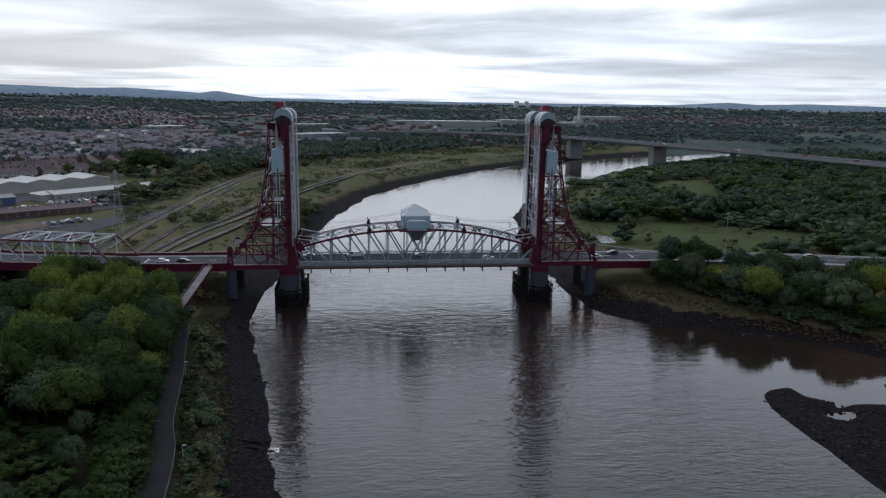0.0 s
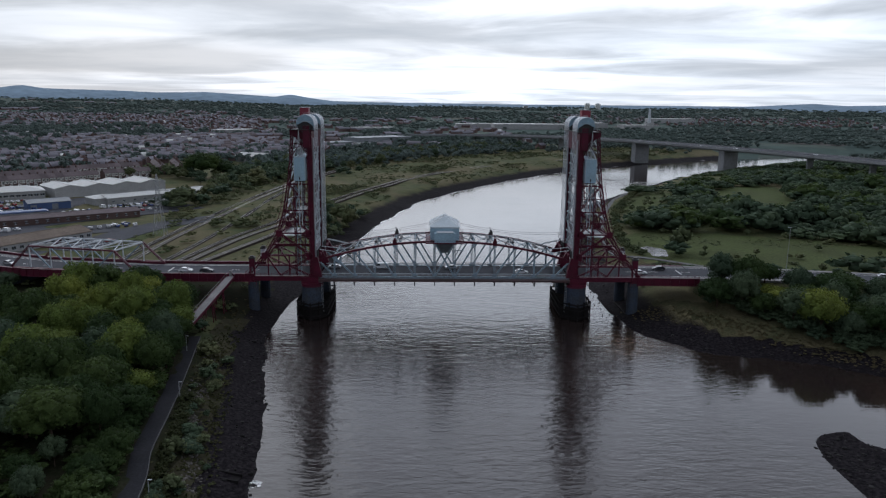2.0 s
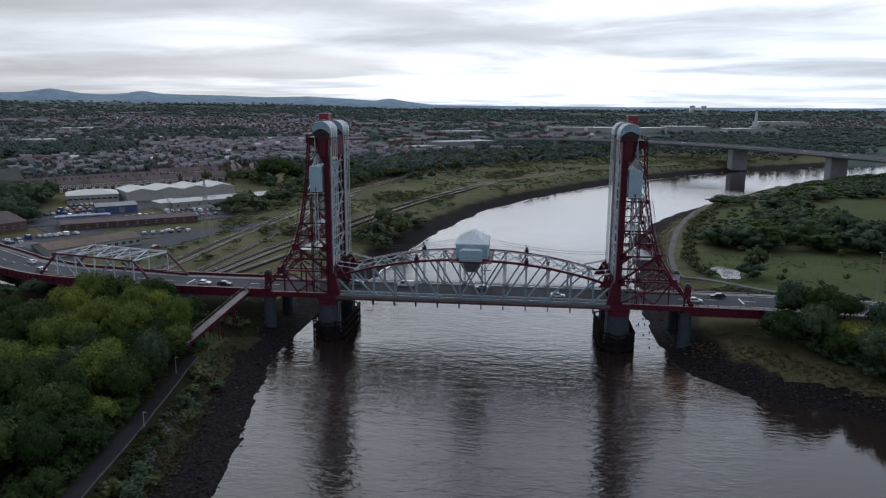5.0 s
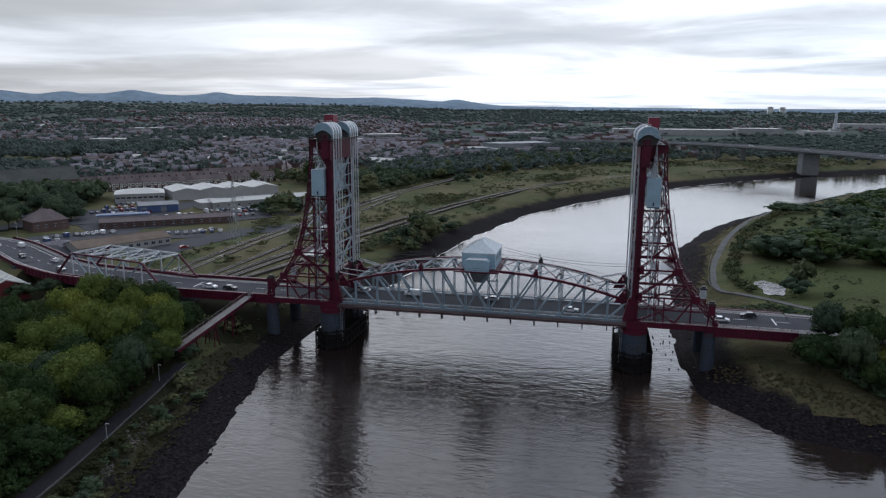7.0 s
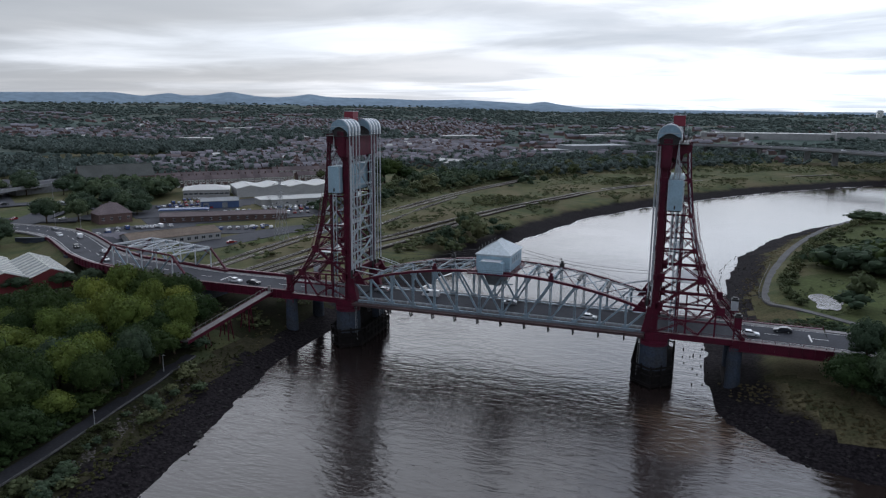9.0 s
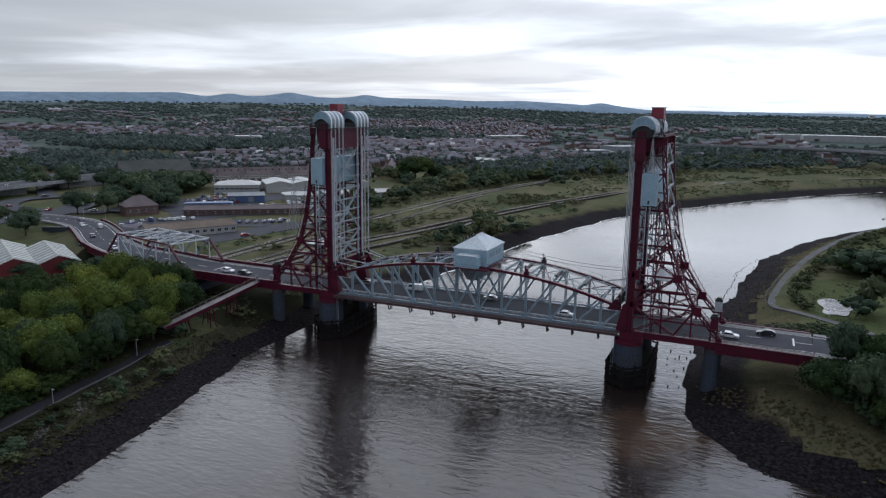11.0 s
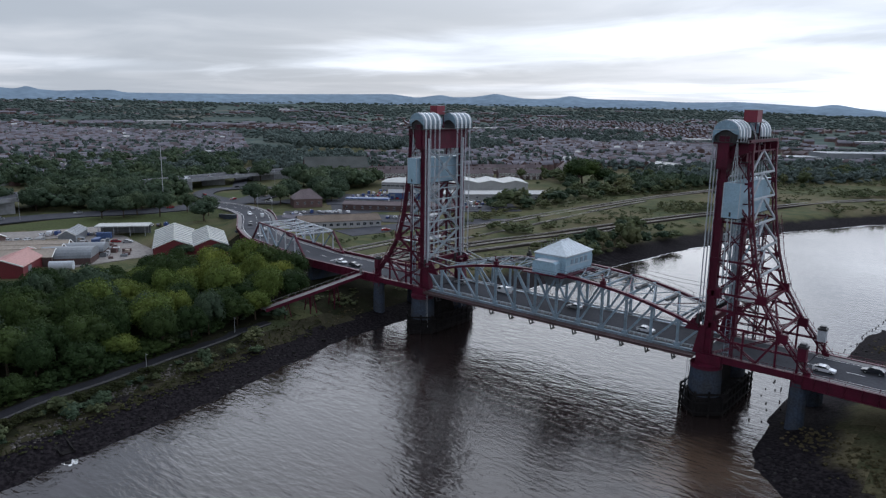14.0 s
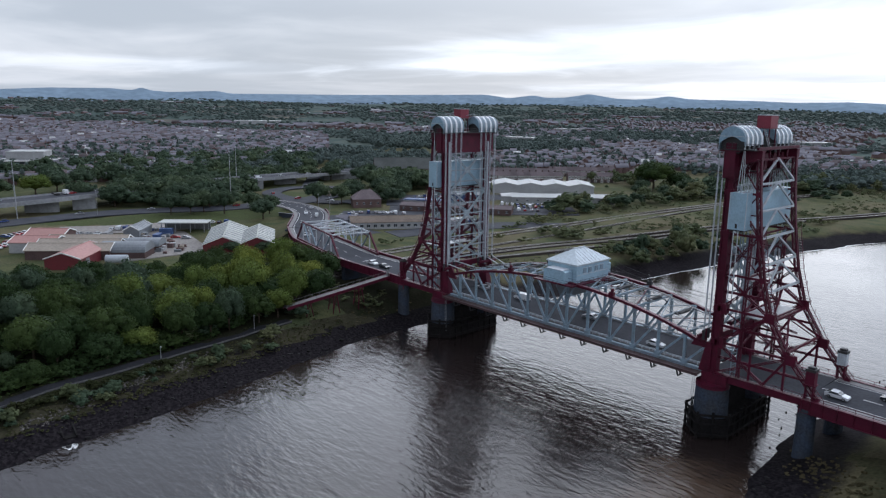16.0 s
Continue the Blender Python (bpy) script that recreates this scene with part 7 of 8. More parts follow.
ZONES = [([(-445, -330), (-1300, -760), (-1700, 250), (-1050, 600), (-620, 330), (-470, 110)], 62, 23, 0.92),
         ([(-362, 285), (-270, 420), (-255, 560), (-450, 640), (-520, 420)], 50, 24, 0.9),
         ([(-235, 470), (-135, 540), (-110, 690), (-380, 980), (-560, 760), (-430, 640)], 15, 23, 0.88),
         ([(-560, 1050), (-270, 1000), (-330, 1300), (-520, 1950), (-1300, 1750)], 70, 27, 0.34),
         ([(-1100, 760), (-700, 720), (-760, 1060), (-1300, 1250)], 35, 26, 0.5),
         ([(300, 1700), (1200, 1500), (1500, 2400), (500, 2600)], 20, 40, 0.12)]
for z_ in ZONES:
    street_rows(*z_)


# ---- trees ----
def ico(sub):
    bm = bmesh.new()
    bmesh.ops.create_icosphere(bm, subdivisions=sub, radius=1.0)
    v = np.array([p.co[:] for p in bm.verts])
    f = np.array([[q.index for q in p.verts] for p in bm.faces])
    bm.free()
    return v, f


ICO1, ICO2 = ico(1), ico(2)


def crown_arrays(rng, lobes, leaves, leaf, core, height=1.0, spread=1.0, flat=0.8):
    """Crown of a tree one unit tall and wide: lumpy cores hung with leaf clumps. Returns vertices and triangles."""
    V, F, n = [], [], 0
    cents = []
    for k in range(lobes):
        a = rng.uniform(0, 2 * math.pi)
        u = rng.uniform(0, 1)
        r = 0.33 * math.sqrt(rng.uniform(0.05, 1)) * spread * (1.15 - 0.55 * u)
        cents.append((r * math.cos(a), r * math.sin(a), 0.28 + 0.52 * u * height, rng.uniform(0.15, 0.25) * (1.1 - 0.3 * u)))
    cv, cf = core
    for x, y, z, r in cents:
        jit = 1 + rng.normal(0, 0.09, (len(cv), 1))
        V.append(cv * jit * np.array([r, r, r * flat]) * 0.9 + (x, y, z))
        F.append(cf + n)
        n += len(cv)
    m = leaves // lobes
    for x, y, z, r in cents:
        d = rng.normal(0, 1, (m, 3))
        d[:, 2] = np.abs(d[:, 2]) * 0.9 + d[:, 2] * 0.25
        d /= np.linalg.norm(d, axis=1)[:, None]
        c = d * np.array([r, r, r * flat]) * rng.uniform(0.88, 1.16, (m, 1)) + (x, y, z)
        t1 = np.cross(d, rng.normal(0, 1, (m, 3)))
        t1 /= np.linalg.norm(t1, axis=1)[:, None] + 1e-9
        tilt = d + rng.normal(0, 0.55, (m, 3))
        t2 = np.cross(tilt, t1)
        t2 /= np.linalg.norm(t2, axis=1)[:, None] + 1e-9
        s = leaf * rng.uniform(0.6, 1.35, (m, 1))
        bend = d * s * 0.35
        q = np.stack([c - t1 * s - bend, c - t2 * s * 0.7, c + t1 * s - bend, c + t2 * s * 0.7], 1).reshape(-1, 3)
        V.append(q)
        i = np.arange(m) * 4 + n
        F.append(np.concatenate([np.stack([i, i + 1, i + 3], 1), np.stack([i + 1, i + 2, i + 3], 1)]))
        n += 4 * m
    return np.concatenate(V), np.concatenate(F)


def dome_arrays(rng, lobes, leaves, leaf, core, spread=1.0, flat=0.9):
    """Full rounded crown one unit tall and wide: soft bulges on a dome, with leaf clumps all over them."""
    V, F, n = [], [], 0
    cents = [(0, 0, 0.5, 0.27)]
    turn = rng.uniform(0, 6.28)
    for k in range(lobes):
        u = (k + 0.5) / lobes
        up = 1.0 - 1.25 * u
        a = turn + k * 2.39996 + rng.normal(0, 0.25)
        rr = math.sqrt(max(0.0, 1 - up * up)) * rng.uniform(0.8, 1.06)
        cents.append((0.31 * spread * rr * math.cos(a), 0.31 * spread * rr * math.sin(a), 0.55 + 0.27 * up * rng.uniform(0.85, 1.1), rng.uniform(0.14, 0.23)))
    cv, cf = core
    for x, y, z, r in cents:
        jit = 1 + rng.normal(0, 0.06, (len(cv), 1))
        V.append(cv * jit * np.array([r, r, r * flat]) * 0.8 + (x, y, z))
        F.append(cf + n)
        n += len(cv)
    share = np.array([c[3] ** 2 for c in cents[1:]])
    share = (share / share.sum() * leaves).astype(int)
    for (x, y, z, r), m in zip(cents[1:], share):
        d = rng.normal(0, 1, (m, 3)) + np.array([x, y, (z - 0.5)]) * 2.6
        d /= np.linalg.norm(d, axis=1)[:, None]
        c = d * np.array([r, r, r * flat]) * rng.uniform(0.78, 1.24, (m, 1)) + (x, y, z)
        t1 = np.cross(d, rng.normal(0, 1, (m, 3)))
        t1 /= np.linalg.norm(t1, axis=1)[:, None] + 1e-9
        t2 = np.cross(d + rng.normal(0, 0.8, (m, 3)), t1)
        t2 /= np.linalg.norm(t2, axis=1)[:, None] + 1e-9
        s = leaf * rng.uniform(0.45, 1.55, (m, 1))
        bend = d * s * 0.35
        q = np.stack([c - t1 * s - bend, c - t2 * s * 0.7, c + t1 * s - bend, c + t2 * s * 0.7], 1).reshape(-1, 3)
        V.append(q)
        i = np.arange(m) * 4 + n
        F.append(np.concatenate([np.stack([i, i + 1, i + 3], 1), np.stack([i + 1, i + 2, i + 3], 1)]))
        n += 4 * m
    return np.concatenate(V), np.concatenate(F)


def trunk_mesh(rng):
    s = Shape()
    p = Vector((0, 0, -0.05))
    q = Vector((rng.normal(0, 0.01), rng.normal(0, 0.01), 0.34))
    s.cyl(p, q, 0.03, 8, 0.018)
    for k in range(5):
        a = 2 * math.pi * k / 5 + rng.uniform(-0.4, 0.4)
        e = q + Vector((math.cos(a) * 0.2, math.sin(a) * 0.2, rng.uniform(0.12, 0.3)))
        s.cyl(q - Vector((0, 0, rng.uniform(0, 0.1))), e, 0.014, 5, 0.005)
    return s.mesh("trunk")


def tree_prototype(seed, mat, lobes=22, leaves=2500, leaf=0.023, label="", spread=1.0, flat=0.9, name="tree"):
    rng = np.random.default_rng(seed)
    t = thing(name, label, "tree", "riverside trees")
    v, f = dome_arrays(rng, lobes, leaves, leaf, ICO1, spread, flat)
    part("trunk", trunk_mesh(rng), BARK, t)
    part("crown", fast_mesh("crown", v, f, mat), mat, t)
    return t


def scatter(rng, poly, gap, tries=6000, limit=400):
    """Places in an outline, no two closer than gap."""
    xs, ys = [p[0] for p in poly], [p[1] for p in poly]
    out = []
    cell = {}
    for _ in range(tries):
        x, y = rng.uniform(min(xs), max(xs)), rng.uniform(min(ys), max(ys))
        if not inside(np.array([x]), np.array([y]), poly)[0]:
            continue
        k = (int(x // gap), int(y // gap))
        if any(math.hypot(x - a, y - b) < gap for i in (-1, 0, 1) for j in (-1, 0, 1) for a, b in cell.get((k[0] + i, k[1] + j), [])):
            continue
        cell.setdefault(k, []).append((x, y))
        out.append((x, y))
        if len(out) >= limit:
            break
    return out


KINDS = [tree_prototype(11, LEAF_GOLD, label="broad leafy tree turning yellow-green in the riverside wood"),
         tree_prototype(12, LEAF, lobes=26, leaves=2400, label="dense round-crowned green tree in the riverside wood"),
         tree_prototype(13, LEAF, lobes=20, spread=1.15, flat=0.8, label="wide spreading green tree in the riverside wood"),
         tree_prototype(14, LEAF_DARK, lobes=20, leaves=1450, leaf=0.027, label="dark green broadleaf tree"),
         tree_prototype(15, LEAF_DARK, lobes=18, leaves=1450, leaf=0.027, spread=1.15, label="dark spreading tree with a lumpy crown")]
used = [False] * len(KINDS)


def plant(kind, x, y, h, w, rz):
    m = pose(x, y, ground_at(x, y) - 0.2, 0, 0, rz)
    if used[kind]:
        s = KINDS[kind].scale
        return copy_thing(KINDS[kind], m @ Matrix.Diagonal((w / s.x, w / s.y, h / s.z, 1)))
    KINDS[kind].matrix_basis = m @ Matrix.Diagonal((w, w, h, 1))
    used[kind] = True
    return KINDS[kind]


rng = np.random.default_rng(5)
WOOD_LEFT = [(-57, -160), (-60, -118), (-63.5, -98), (-65.5, -84), (-67.5, -70), (-70.5, -57), (-75, -42), (-79, -28), (-92, -17), (-110, -20), (-121, -36), (-128, -62), (-134, -92), (-142, -130), (-136, -175)]
spots = scatter(rng, WOOD_LEFT, 6.7, 16000, 225)
for x, y in spots:
    edge = 0.85 if x > -74 else 0.92 if x < -112 else 1.0
    if y < -112 and x > -88:
        if rng.uniform() < 0.55:
            continue
        edge = 0.5
    h = rng.uniform(8.0, 15.0) * edge
    gold = 0.9 * math.exp(-((x + 94) ** 2 + (y + 36) ** 2) / 30 ** 2) + 0.06
    plant(0 if rng.uniform() < gold else int(rng.integers(1, 3)) if rng.uniform() < 0.72 else 3, x, y, h, rng.uniform(9.0, 14.0) * edge, rng.uniform(0, 360))
ROW_RIGHT = [(85, -11), (89, -22), (104, -31), (132, -38), (175, -50), (240, -80), (300, -90), (300, -45), (200, -26), (140, -17), (110, -12)]
for x, y in scatter(rng, [p for p in ROW_RIGHT if p[0] > 120], 7.0, 9000, 32):
    plant(int(rng.integers(3, 5)) if rng.uniform() < 0.7 else (0 if rng.uniform() < 0.25 else int(rng.integers(1, 3))), x, y, rng.uniform(10, 14) * (0.75 if y < -30 and x < 140 else 1), rng.uniform(10, 15), rng.uniform(0, 360))
for x, y, h, w, k in ((-279, 2, 12, 14, 3), (-274, 11, 12, 14, 4), (-277, 20, 13, 14, 3), (-264, 26, 14, 13, 4), (-269, 45, 11, 12, 3), (-249, 46, 11, 13, 3), (-269, 90, 14, 17, 3), (-260, 102, 13, 13, 4), (-270, 118, 12, 14, 4), (-262, 136, 12, 14, 3), (-280, 148, 13, 15, 3), (-250, 134, 10, 12, 4),
                      (-160, -20, 6, 10, 3), (-152, -9, 6, 10, 4), (-146, -2, 6, 9, 3), (-150, 10, 5, 8, 4), (-187, 342, 22, 34, 1), (-172, 352, 14, 20, 1), (-182, 318, 9, 12, 3), (-176, 300, 7, 9, 3), (-340, -2, 15, 20, 3), (-330, 12, 15, 20, 4), (-318, 22, 14, 18, 3), (-345, 30, 16, 21, 4), (-332, 40, 15, 20, 3),
                      (-348, 52, 15, 20, 4), (-338, 66, 13, 18, 3), (-405, -36, 14, 20, 0), (-418, -20, 14, 20, 3), (-400, -58, 13, 18, 4), (-430, -2, 14, 20, 3), (-378, 172, 14, 18, 3), (-392, 158, 13, 17, 4), (-360, 186, 12, 16, 3), (-330, 176, 12, 15, 4), (-312, 172, 12, 15, 3), (-296, 180, 12, 15, 4), (-306, 196, 12, 16, 3),
                      (-303, 16, 14, 18, 3), (-292, 30, 13, 17, 4), (-310, 34, 14, 18, 3), (-327, -12, 14, 18, 4), (-352, -24, 14, 18, 3), (-234, 34, 11, 15, 3), (-286, 128, 13, 15, 4), (-276, 164, 12, 14, 3), (-290, 158, 12, 15, 4), (-262, 152, 11, 13, 3),
                      (-322, 204, 12, 14, 4), (-340, 206, 12, 15, 3), (-352, 200, 12, 15, 4), (-372, 206, 13, 16, 3), (-300, 210, 10, 12, 4), (-410, 196, 13, 17, 3), (-425, 214, 13, 17, 4), (-440, 190, 13, 17, 3)):
    plant(k, x, y, h, w, rng.uniform(0, 360))


for x, y in ((-80, -47), (-77, -56), (-84, -38)):
    plant(1, x, y, 11, 12, 40 * x)
for i, (x, y) in enumerate(((87, -18), (93, -22), (98, -27), (104, -33), (109, -39), (115, -43), (122, -47), (128, -53), (133, -59), (90, -12), (97, -16), (103, -22), (109, -28), (115, -33), (121, -37), (128, -42), (135, -48), (142, -56), (150, -62), (158, -56), (104, -13), (112, -19), (120, -25), (128, -31), (136, -37), (145, -44), (126, -18), (136, -24), (148, -32))):
    plant((1, 3, 2, 4)[i % 4] if i % 7 != 4 else 0, x, y, 11 + 3.0 * math.sin(i * 2.1), 11.5 + 2.5 * math.cos(i * 1.7), i * 67.0)


# ---- joined vegetation ----
def bake(name, label, category, template, places, mat):
    """Many plants in one mesh. places: rows of x, y, z, width, height, turn."""
    P = np.array(places, float)
    tv, tf = template
    c, s = np.cos(P[:, 5]), np.sin(P[:, 5])
    x = tv[None, :, 0] * c[:, None] - tv[None, :, 1] * s[:, None]
    y = tv[None, :, 0] * s[:, None] + tv[None, :, 1] * c[:, None]
    V = np.stack([x * P[:, 3:4] + P[:, 0:1], y * P[:, 3:4] + P[:, 1:2], tv[None, :, 2] * P[:, 4:5] + P[:, 2:3]], 2).reshape(-1, 3)
    F = (tf[None] + (np.arange(len(P)) * len(tv))[:, None, None]).reshape(-1, 3)
    ob = new(name, fast_mesh(name, V, F, mat))
    return tagged(ob, label, category, kind="stuff")


def places_for(xs, ys, w0, w1, h0, h1, rg, sink=0.3):
    z = ground_height(xs, ys) - sink
    n = len(xs)
    return np.stack([xs, ys, z, rg.uniform(w0, w1, n), rg.uniform(h0, h1, n), rg.uniform(0, 6.28, n)], 1)


def fill(rg, poly, n):
    xs, ys = np.array([p[0] for p in poly]), np.array([p[1] for p in poly])
    x, y = rg.uniform(xs.min(), xs.max(), n * 3), rg.uniform(ys.min(), ys.max(), n * 3)
    ok = inside(x, y, poly)
    return x[ok][:n], y[ok][:n]


def off_water(x, y, gap):
    d = np.minimum(distance_to(x, y, LEFT_BANK), distance_to(x, y, RIGHT_BANK))
    return ~inside(x, y, RIVER) & (d > gap)


def clear_of(x, y, lines, gap):
    ok = np.ones(x.shape, bool)
    for ln in lines:
        ok &= distance_to(x, y, [(p[0], p[1]) for p in ln]) > gap
    return ok


rg = np.random.default_rng(21)
MID = [dome_arrays(np.random.default_rng(40 + k), 8, 84, 0.075, ICO1, 1.0, 0.95) for k in range(4)]
LOW = [dome_arrays(np.random.default_rng(80 + k), 3, 16, 0.16, ICO1, 1.15, 0.8) for k in range(2)]
NEAR = [dome_arrays(np.random.default_rng(120 + k), 7, 150, 0.05, ICO1, 1.05, 0.85) for k in range(2)]
TUFT = crown_arrays(np.random.default_rng(95), 1, 11, 0.22, ICO1, 0.6, 1.2, 0.7)
FAR = [crown_arrays(np.random.default_rng(60 + k), 2, 8, 0.2, ICO1, 1.0, 1.1, 0.8) for k in range(3)]
DOT = [crown_arrays(np.random.default_rng(70 + k), 1, 7, 0.2, (ICO1[0] * (1.75, 1.75, 1.3), ICO1[1]), 1.0, 0.6, 0.8) for k in range(3)]
ROUTES = list(LINES) + [ROAD_LEFT, ROAD_RIGHT, OVER, SLIP, SLIP2, RING, [(x, y) for x, y in PATH_R], [(x, y) for x, y in PATH_L]]

TOWN_BELT = [(-640, 420), (-520, 470), (-450, 640), (-560, 740), (-760, 640), (-800, 480)]
# wood on the right bank
WOOD_R = [(104, 118), (130, 108), (180, 96), (120, 40), (200, 5), (420, -20), (700, 150), (600, 420), (440, 560), (330, 540), (215, 425), (170, 340), (150, 290), (112, 215), (100, 160)]
x, y = fill(rg, WOOD_R, 1900)
ok = off_water(x, y, 14) & clear_of(x, y, ROUTES, 8) & ~inside(x, y, FIELD_A) & ~inside(x, y, FIELD_B) & ~inside(x, y, FIELD_C)
x, y = x[ok], y[ok]
pl_ = places_for(x, y, 13, 23, 9.0, 15.5, rg, 2.4)
grove = 0.62 + 0.62 * value_noise(x, y, 34.0, 71)
pl_[:, 3] *= 0.8 + 0.3 * grove
pl_[:, 4] *= grove
# lower towards the water
shore = distance_to(x, y, RIGHT_BANK)
low = np.where(y > 300, np.clip((1.5 + 0.085 * shore) / pl_[:, 4], 0.2, 1.0), 1.0)
pl_[:, 4] *= low
pl_[:, 3] *= low ** 0.5
for k in range(3):
    bake("woodland", "dense dark green broadleaf woodland", "woodland", MID[k], pl_[k::3], LEAF_DARK if k else LEAF)
# trees massed between the flyover and the town, and belts of wood among the streets
for poly, n_t in (([(-610, 15), (-490, -70), (-445, 10), (-402, 55), (-405, 150), (-455, 235), (-640, 250)], 210), (TOWN_BELT, 260), ([(-320, 150), (-268, 132), (-280, 200), (-292, 226), (-335, 228)], 46), ([(-285, 0), (-300, 60), (-350, 90), (-365, -20), (-320, -60)], 50), ([(-540, 700), (-1250, 1050), (-1150, 1270), (-620, 1320), (-400, 1060)], 420)):
    x, y = fill(rg, poly, n_t)
    ok = clear_of(x, y, ROUTES, 12)
    bake("town_trees", "dark broadleaf trees massed beside the town", "trees", MID[n_t % 3], places_for(x[ok], y[ok], 11, 19, 10, 17, rg, 1.8), LEAF_DARK if n_t < 250 else HAZE_LEAF)
# meadow bushes
xs, ys = [], []
hedge_r, _ = polyline([(87, 62), (84, 72), (86, 95), (92, 128), (111, 197), (146, 280)], 1.6)
xs.append(hedge_r[:, 0] + rg.normal(0, 1.3, len(hedge_r))), ys.append(hedge_r[:, 1] + rg.normal(0, 1.3, len(hedge_r)))
for f, n in ((FIELD_B, 46), (FIELD_C, 30), (FIELD_A, 2)):
    x, y = fill(rg, f, n)
    xs.append(x), ys.append(y)
x, y = np.concatenate(xs), np.concatenate(ys)
ok = clear_of(x, y, ROUTES, 4) & off_water(x, y, 10) & (np.hypot((x - 95) / 9, (y - 71) / 21) > 1)
bake("meadow_bushes", "scattered low bushes in the meadow", "bushes", MID[3], places_for(x[ok], y[ok], 2, 6, 1.5, 4, rg), SHRUB)

# rank tussocks in the rough meadow by the pond
x, y = fill(rg, FIELD_C, 1300)
ok = clear_of(x, y, [PATH_R], 3) & (value_noise(x, y, 17.0, 31) > 0.42) & (np.hypot((x - 95) / 9, (y - 71) / 21) > 1)
bake("tussocks", "rank brown-green tussocks in the rough meadow", "grass", TUFT, places_for(x[ok], y[ok], 1.2, 3.6, 0.3, 1.0, rg), SHRUB)
# bramble between the road and the meadow path, and round the pond
x, y = fill(rg, [(72, 14), (74, 40), (88, 45), (112, 28), (160, 12), (158, 4), (110, 10)], 420)
ok = clear_of(x, y, [ROAD_RIGHT], 10) & clear_of(x, y, [PATH_R], 2.6)
bake("bramble", "low bramble thicket between road and path", "scrub", LOW[0], places_for(x[ok], y[ok], 2.0, 4.6, 0.8, 2.2, rg), LEAF_DARK)
a = rg.uniform(0, 6.28, 60)
x, y = 95 + (6.8 + rg.normal(0, 0.8, 60)) * np.cos(a), 71 + (16.5 + rg.normal(0, 1.4, 60)) * np.sin(a)
bake("pond_reeds", "rough reeds and rushes round the pond", "reeds", TUFT, places_for(x, y, 0.8, 2.2, 0.5, 1.4, rg), SHRUB)
p, h = polyline([(86, -15), (100, -33), (118, -50), (134, -64), (156, -66)], 1.5)
i = rg.integers(0, len(p), 170)
o = rg.normal(0, 2.2, (170, 2))
bake("bank_undergrowth", "leafy undergrowth below the bank trees", "undergrowth", NEAR[1], places_for(p[i, 0] + o[:, 0] + 2.5, p[i, 1] + o[:, 1] + 2.0, 3.0, 6.5, 2.0, 5.0, rg), LEAF_DARK)

# scrub along both river banks and between the railway lines
SCRUB = [(-140, -30), (-56, -20), (-60, 20), (-56, 110), (-50, 190), (-28, 262), (10, 340), (60, 420), (160, 540), (320, 690), (280, 740), (120, 660), (0, 560), (-90, 440), (-140, 300), (-150, 150)]
x, y = fill(rg, SCRUB, 4600)
ok = off_water(x, y, 15) & clear_of(x, y, ROUTES, 4.5) & (np.hypot(x + 20, y) > 48)
dens = value_noise(x, y, 26.0, 9)
ok &= dens > 0.36
x, y = x[ok], y[ok]
sz = 0.3 + value_noise(x, y, 38.0, 12) ** 2 * 0.95
P = places_for(x, y, 4, 8.5, 2.2, 4.6, rg)
P[:, 3] *= sz
P[:, 4] *= sz
for k in range(2):
    bake("scrub", "rough green and brown scrub beside the railway", "scrub", LOW[k], P[k::2], SHRUB)
# taller bushes at the foot of the tower bank and hedge trees
xs, ys = [], []
for line, n, wd in (([(-62, 110), (-58, 130), (-52, 160), (-60, 190)], 46, 9), ([(-150, 184), (-152, 205), (-146, 250), (-140, 300), (-122, 350)], 105, 8),
                    ([(-122, 350), (-110, 420), (-85, 500), (-50, 570), (10, 640), (90, 720)], 300, 22), ([(-66, -60), (-60, -85), (-55, -110), (-50, -140)], 60, 3.5), ([(-76, -44), (-70, -70), (-62, -95)], 40, 4), ([(-56, -150), (-60, -128), (-64, -108), (-67, -88), (-70, -70)], 70, 2.2), ([(-46, -160), (-49, -130), (-53, -106), (-57.5, -86), (-61, -70), (-65, -54), (-68, -42)], 50, 2.2), ([(-170, 330), (-150, 400), (-120, 470)], 60, 20),
                    ([(101, 58), (103, 68)], 5, 1.2), ([(90, 20), (120, 16), (170, 10), (230, 0)], 90, 5), ([(-250, 345), (-215, 365), (-200, 330)], 30, 6)):
    p, h = polyline(line, 3)
    i = rg.integers(0, len(p), n)
    o = rg.normal(0, wd, (n, 2))
    xs.append(p[i, 0] + o[:, 0]), ys.append(p[i, 1] + o[:, 1])
x, y = np.concatenate(xs), np.concatenate(ys)
ok = off_water(x, y, 9) & clear_of(x, y, ROUTES, 4)
x, y = x[ok], y[ok]
P = places_for(x, y, 5, 10, 4, 8, rg)
near = y < 30
P[near, 3] *= 0.4
P[near, 4] *= 0.36
vary = rg.lognormal(0, 0.4, len(P))
P[:, 3] *= np.clip(vary, 0.4, 1.9)
P[:, 4] *= np.clip(vary, 0.4, 1.7)
for k in range(2):
    bake("hedge_trees", "line of bushy hedge trees", "hedge", MID[k], P[k::2], SHRUB if k else LEAF_DARK)
# low thicket where the wood opens beside the path
x, y = fill(rg, [(-62, -112), (-60, -160), (-92, -165), (-92, -112)], 95)
bake("thicket", "low dark thicket of bramble and scrub", "scrub", NEAR[1], places_for(x, y, 2.0, 6.0, 1.2, 3.6, rg), LEAF)
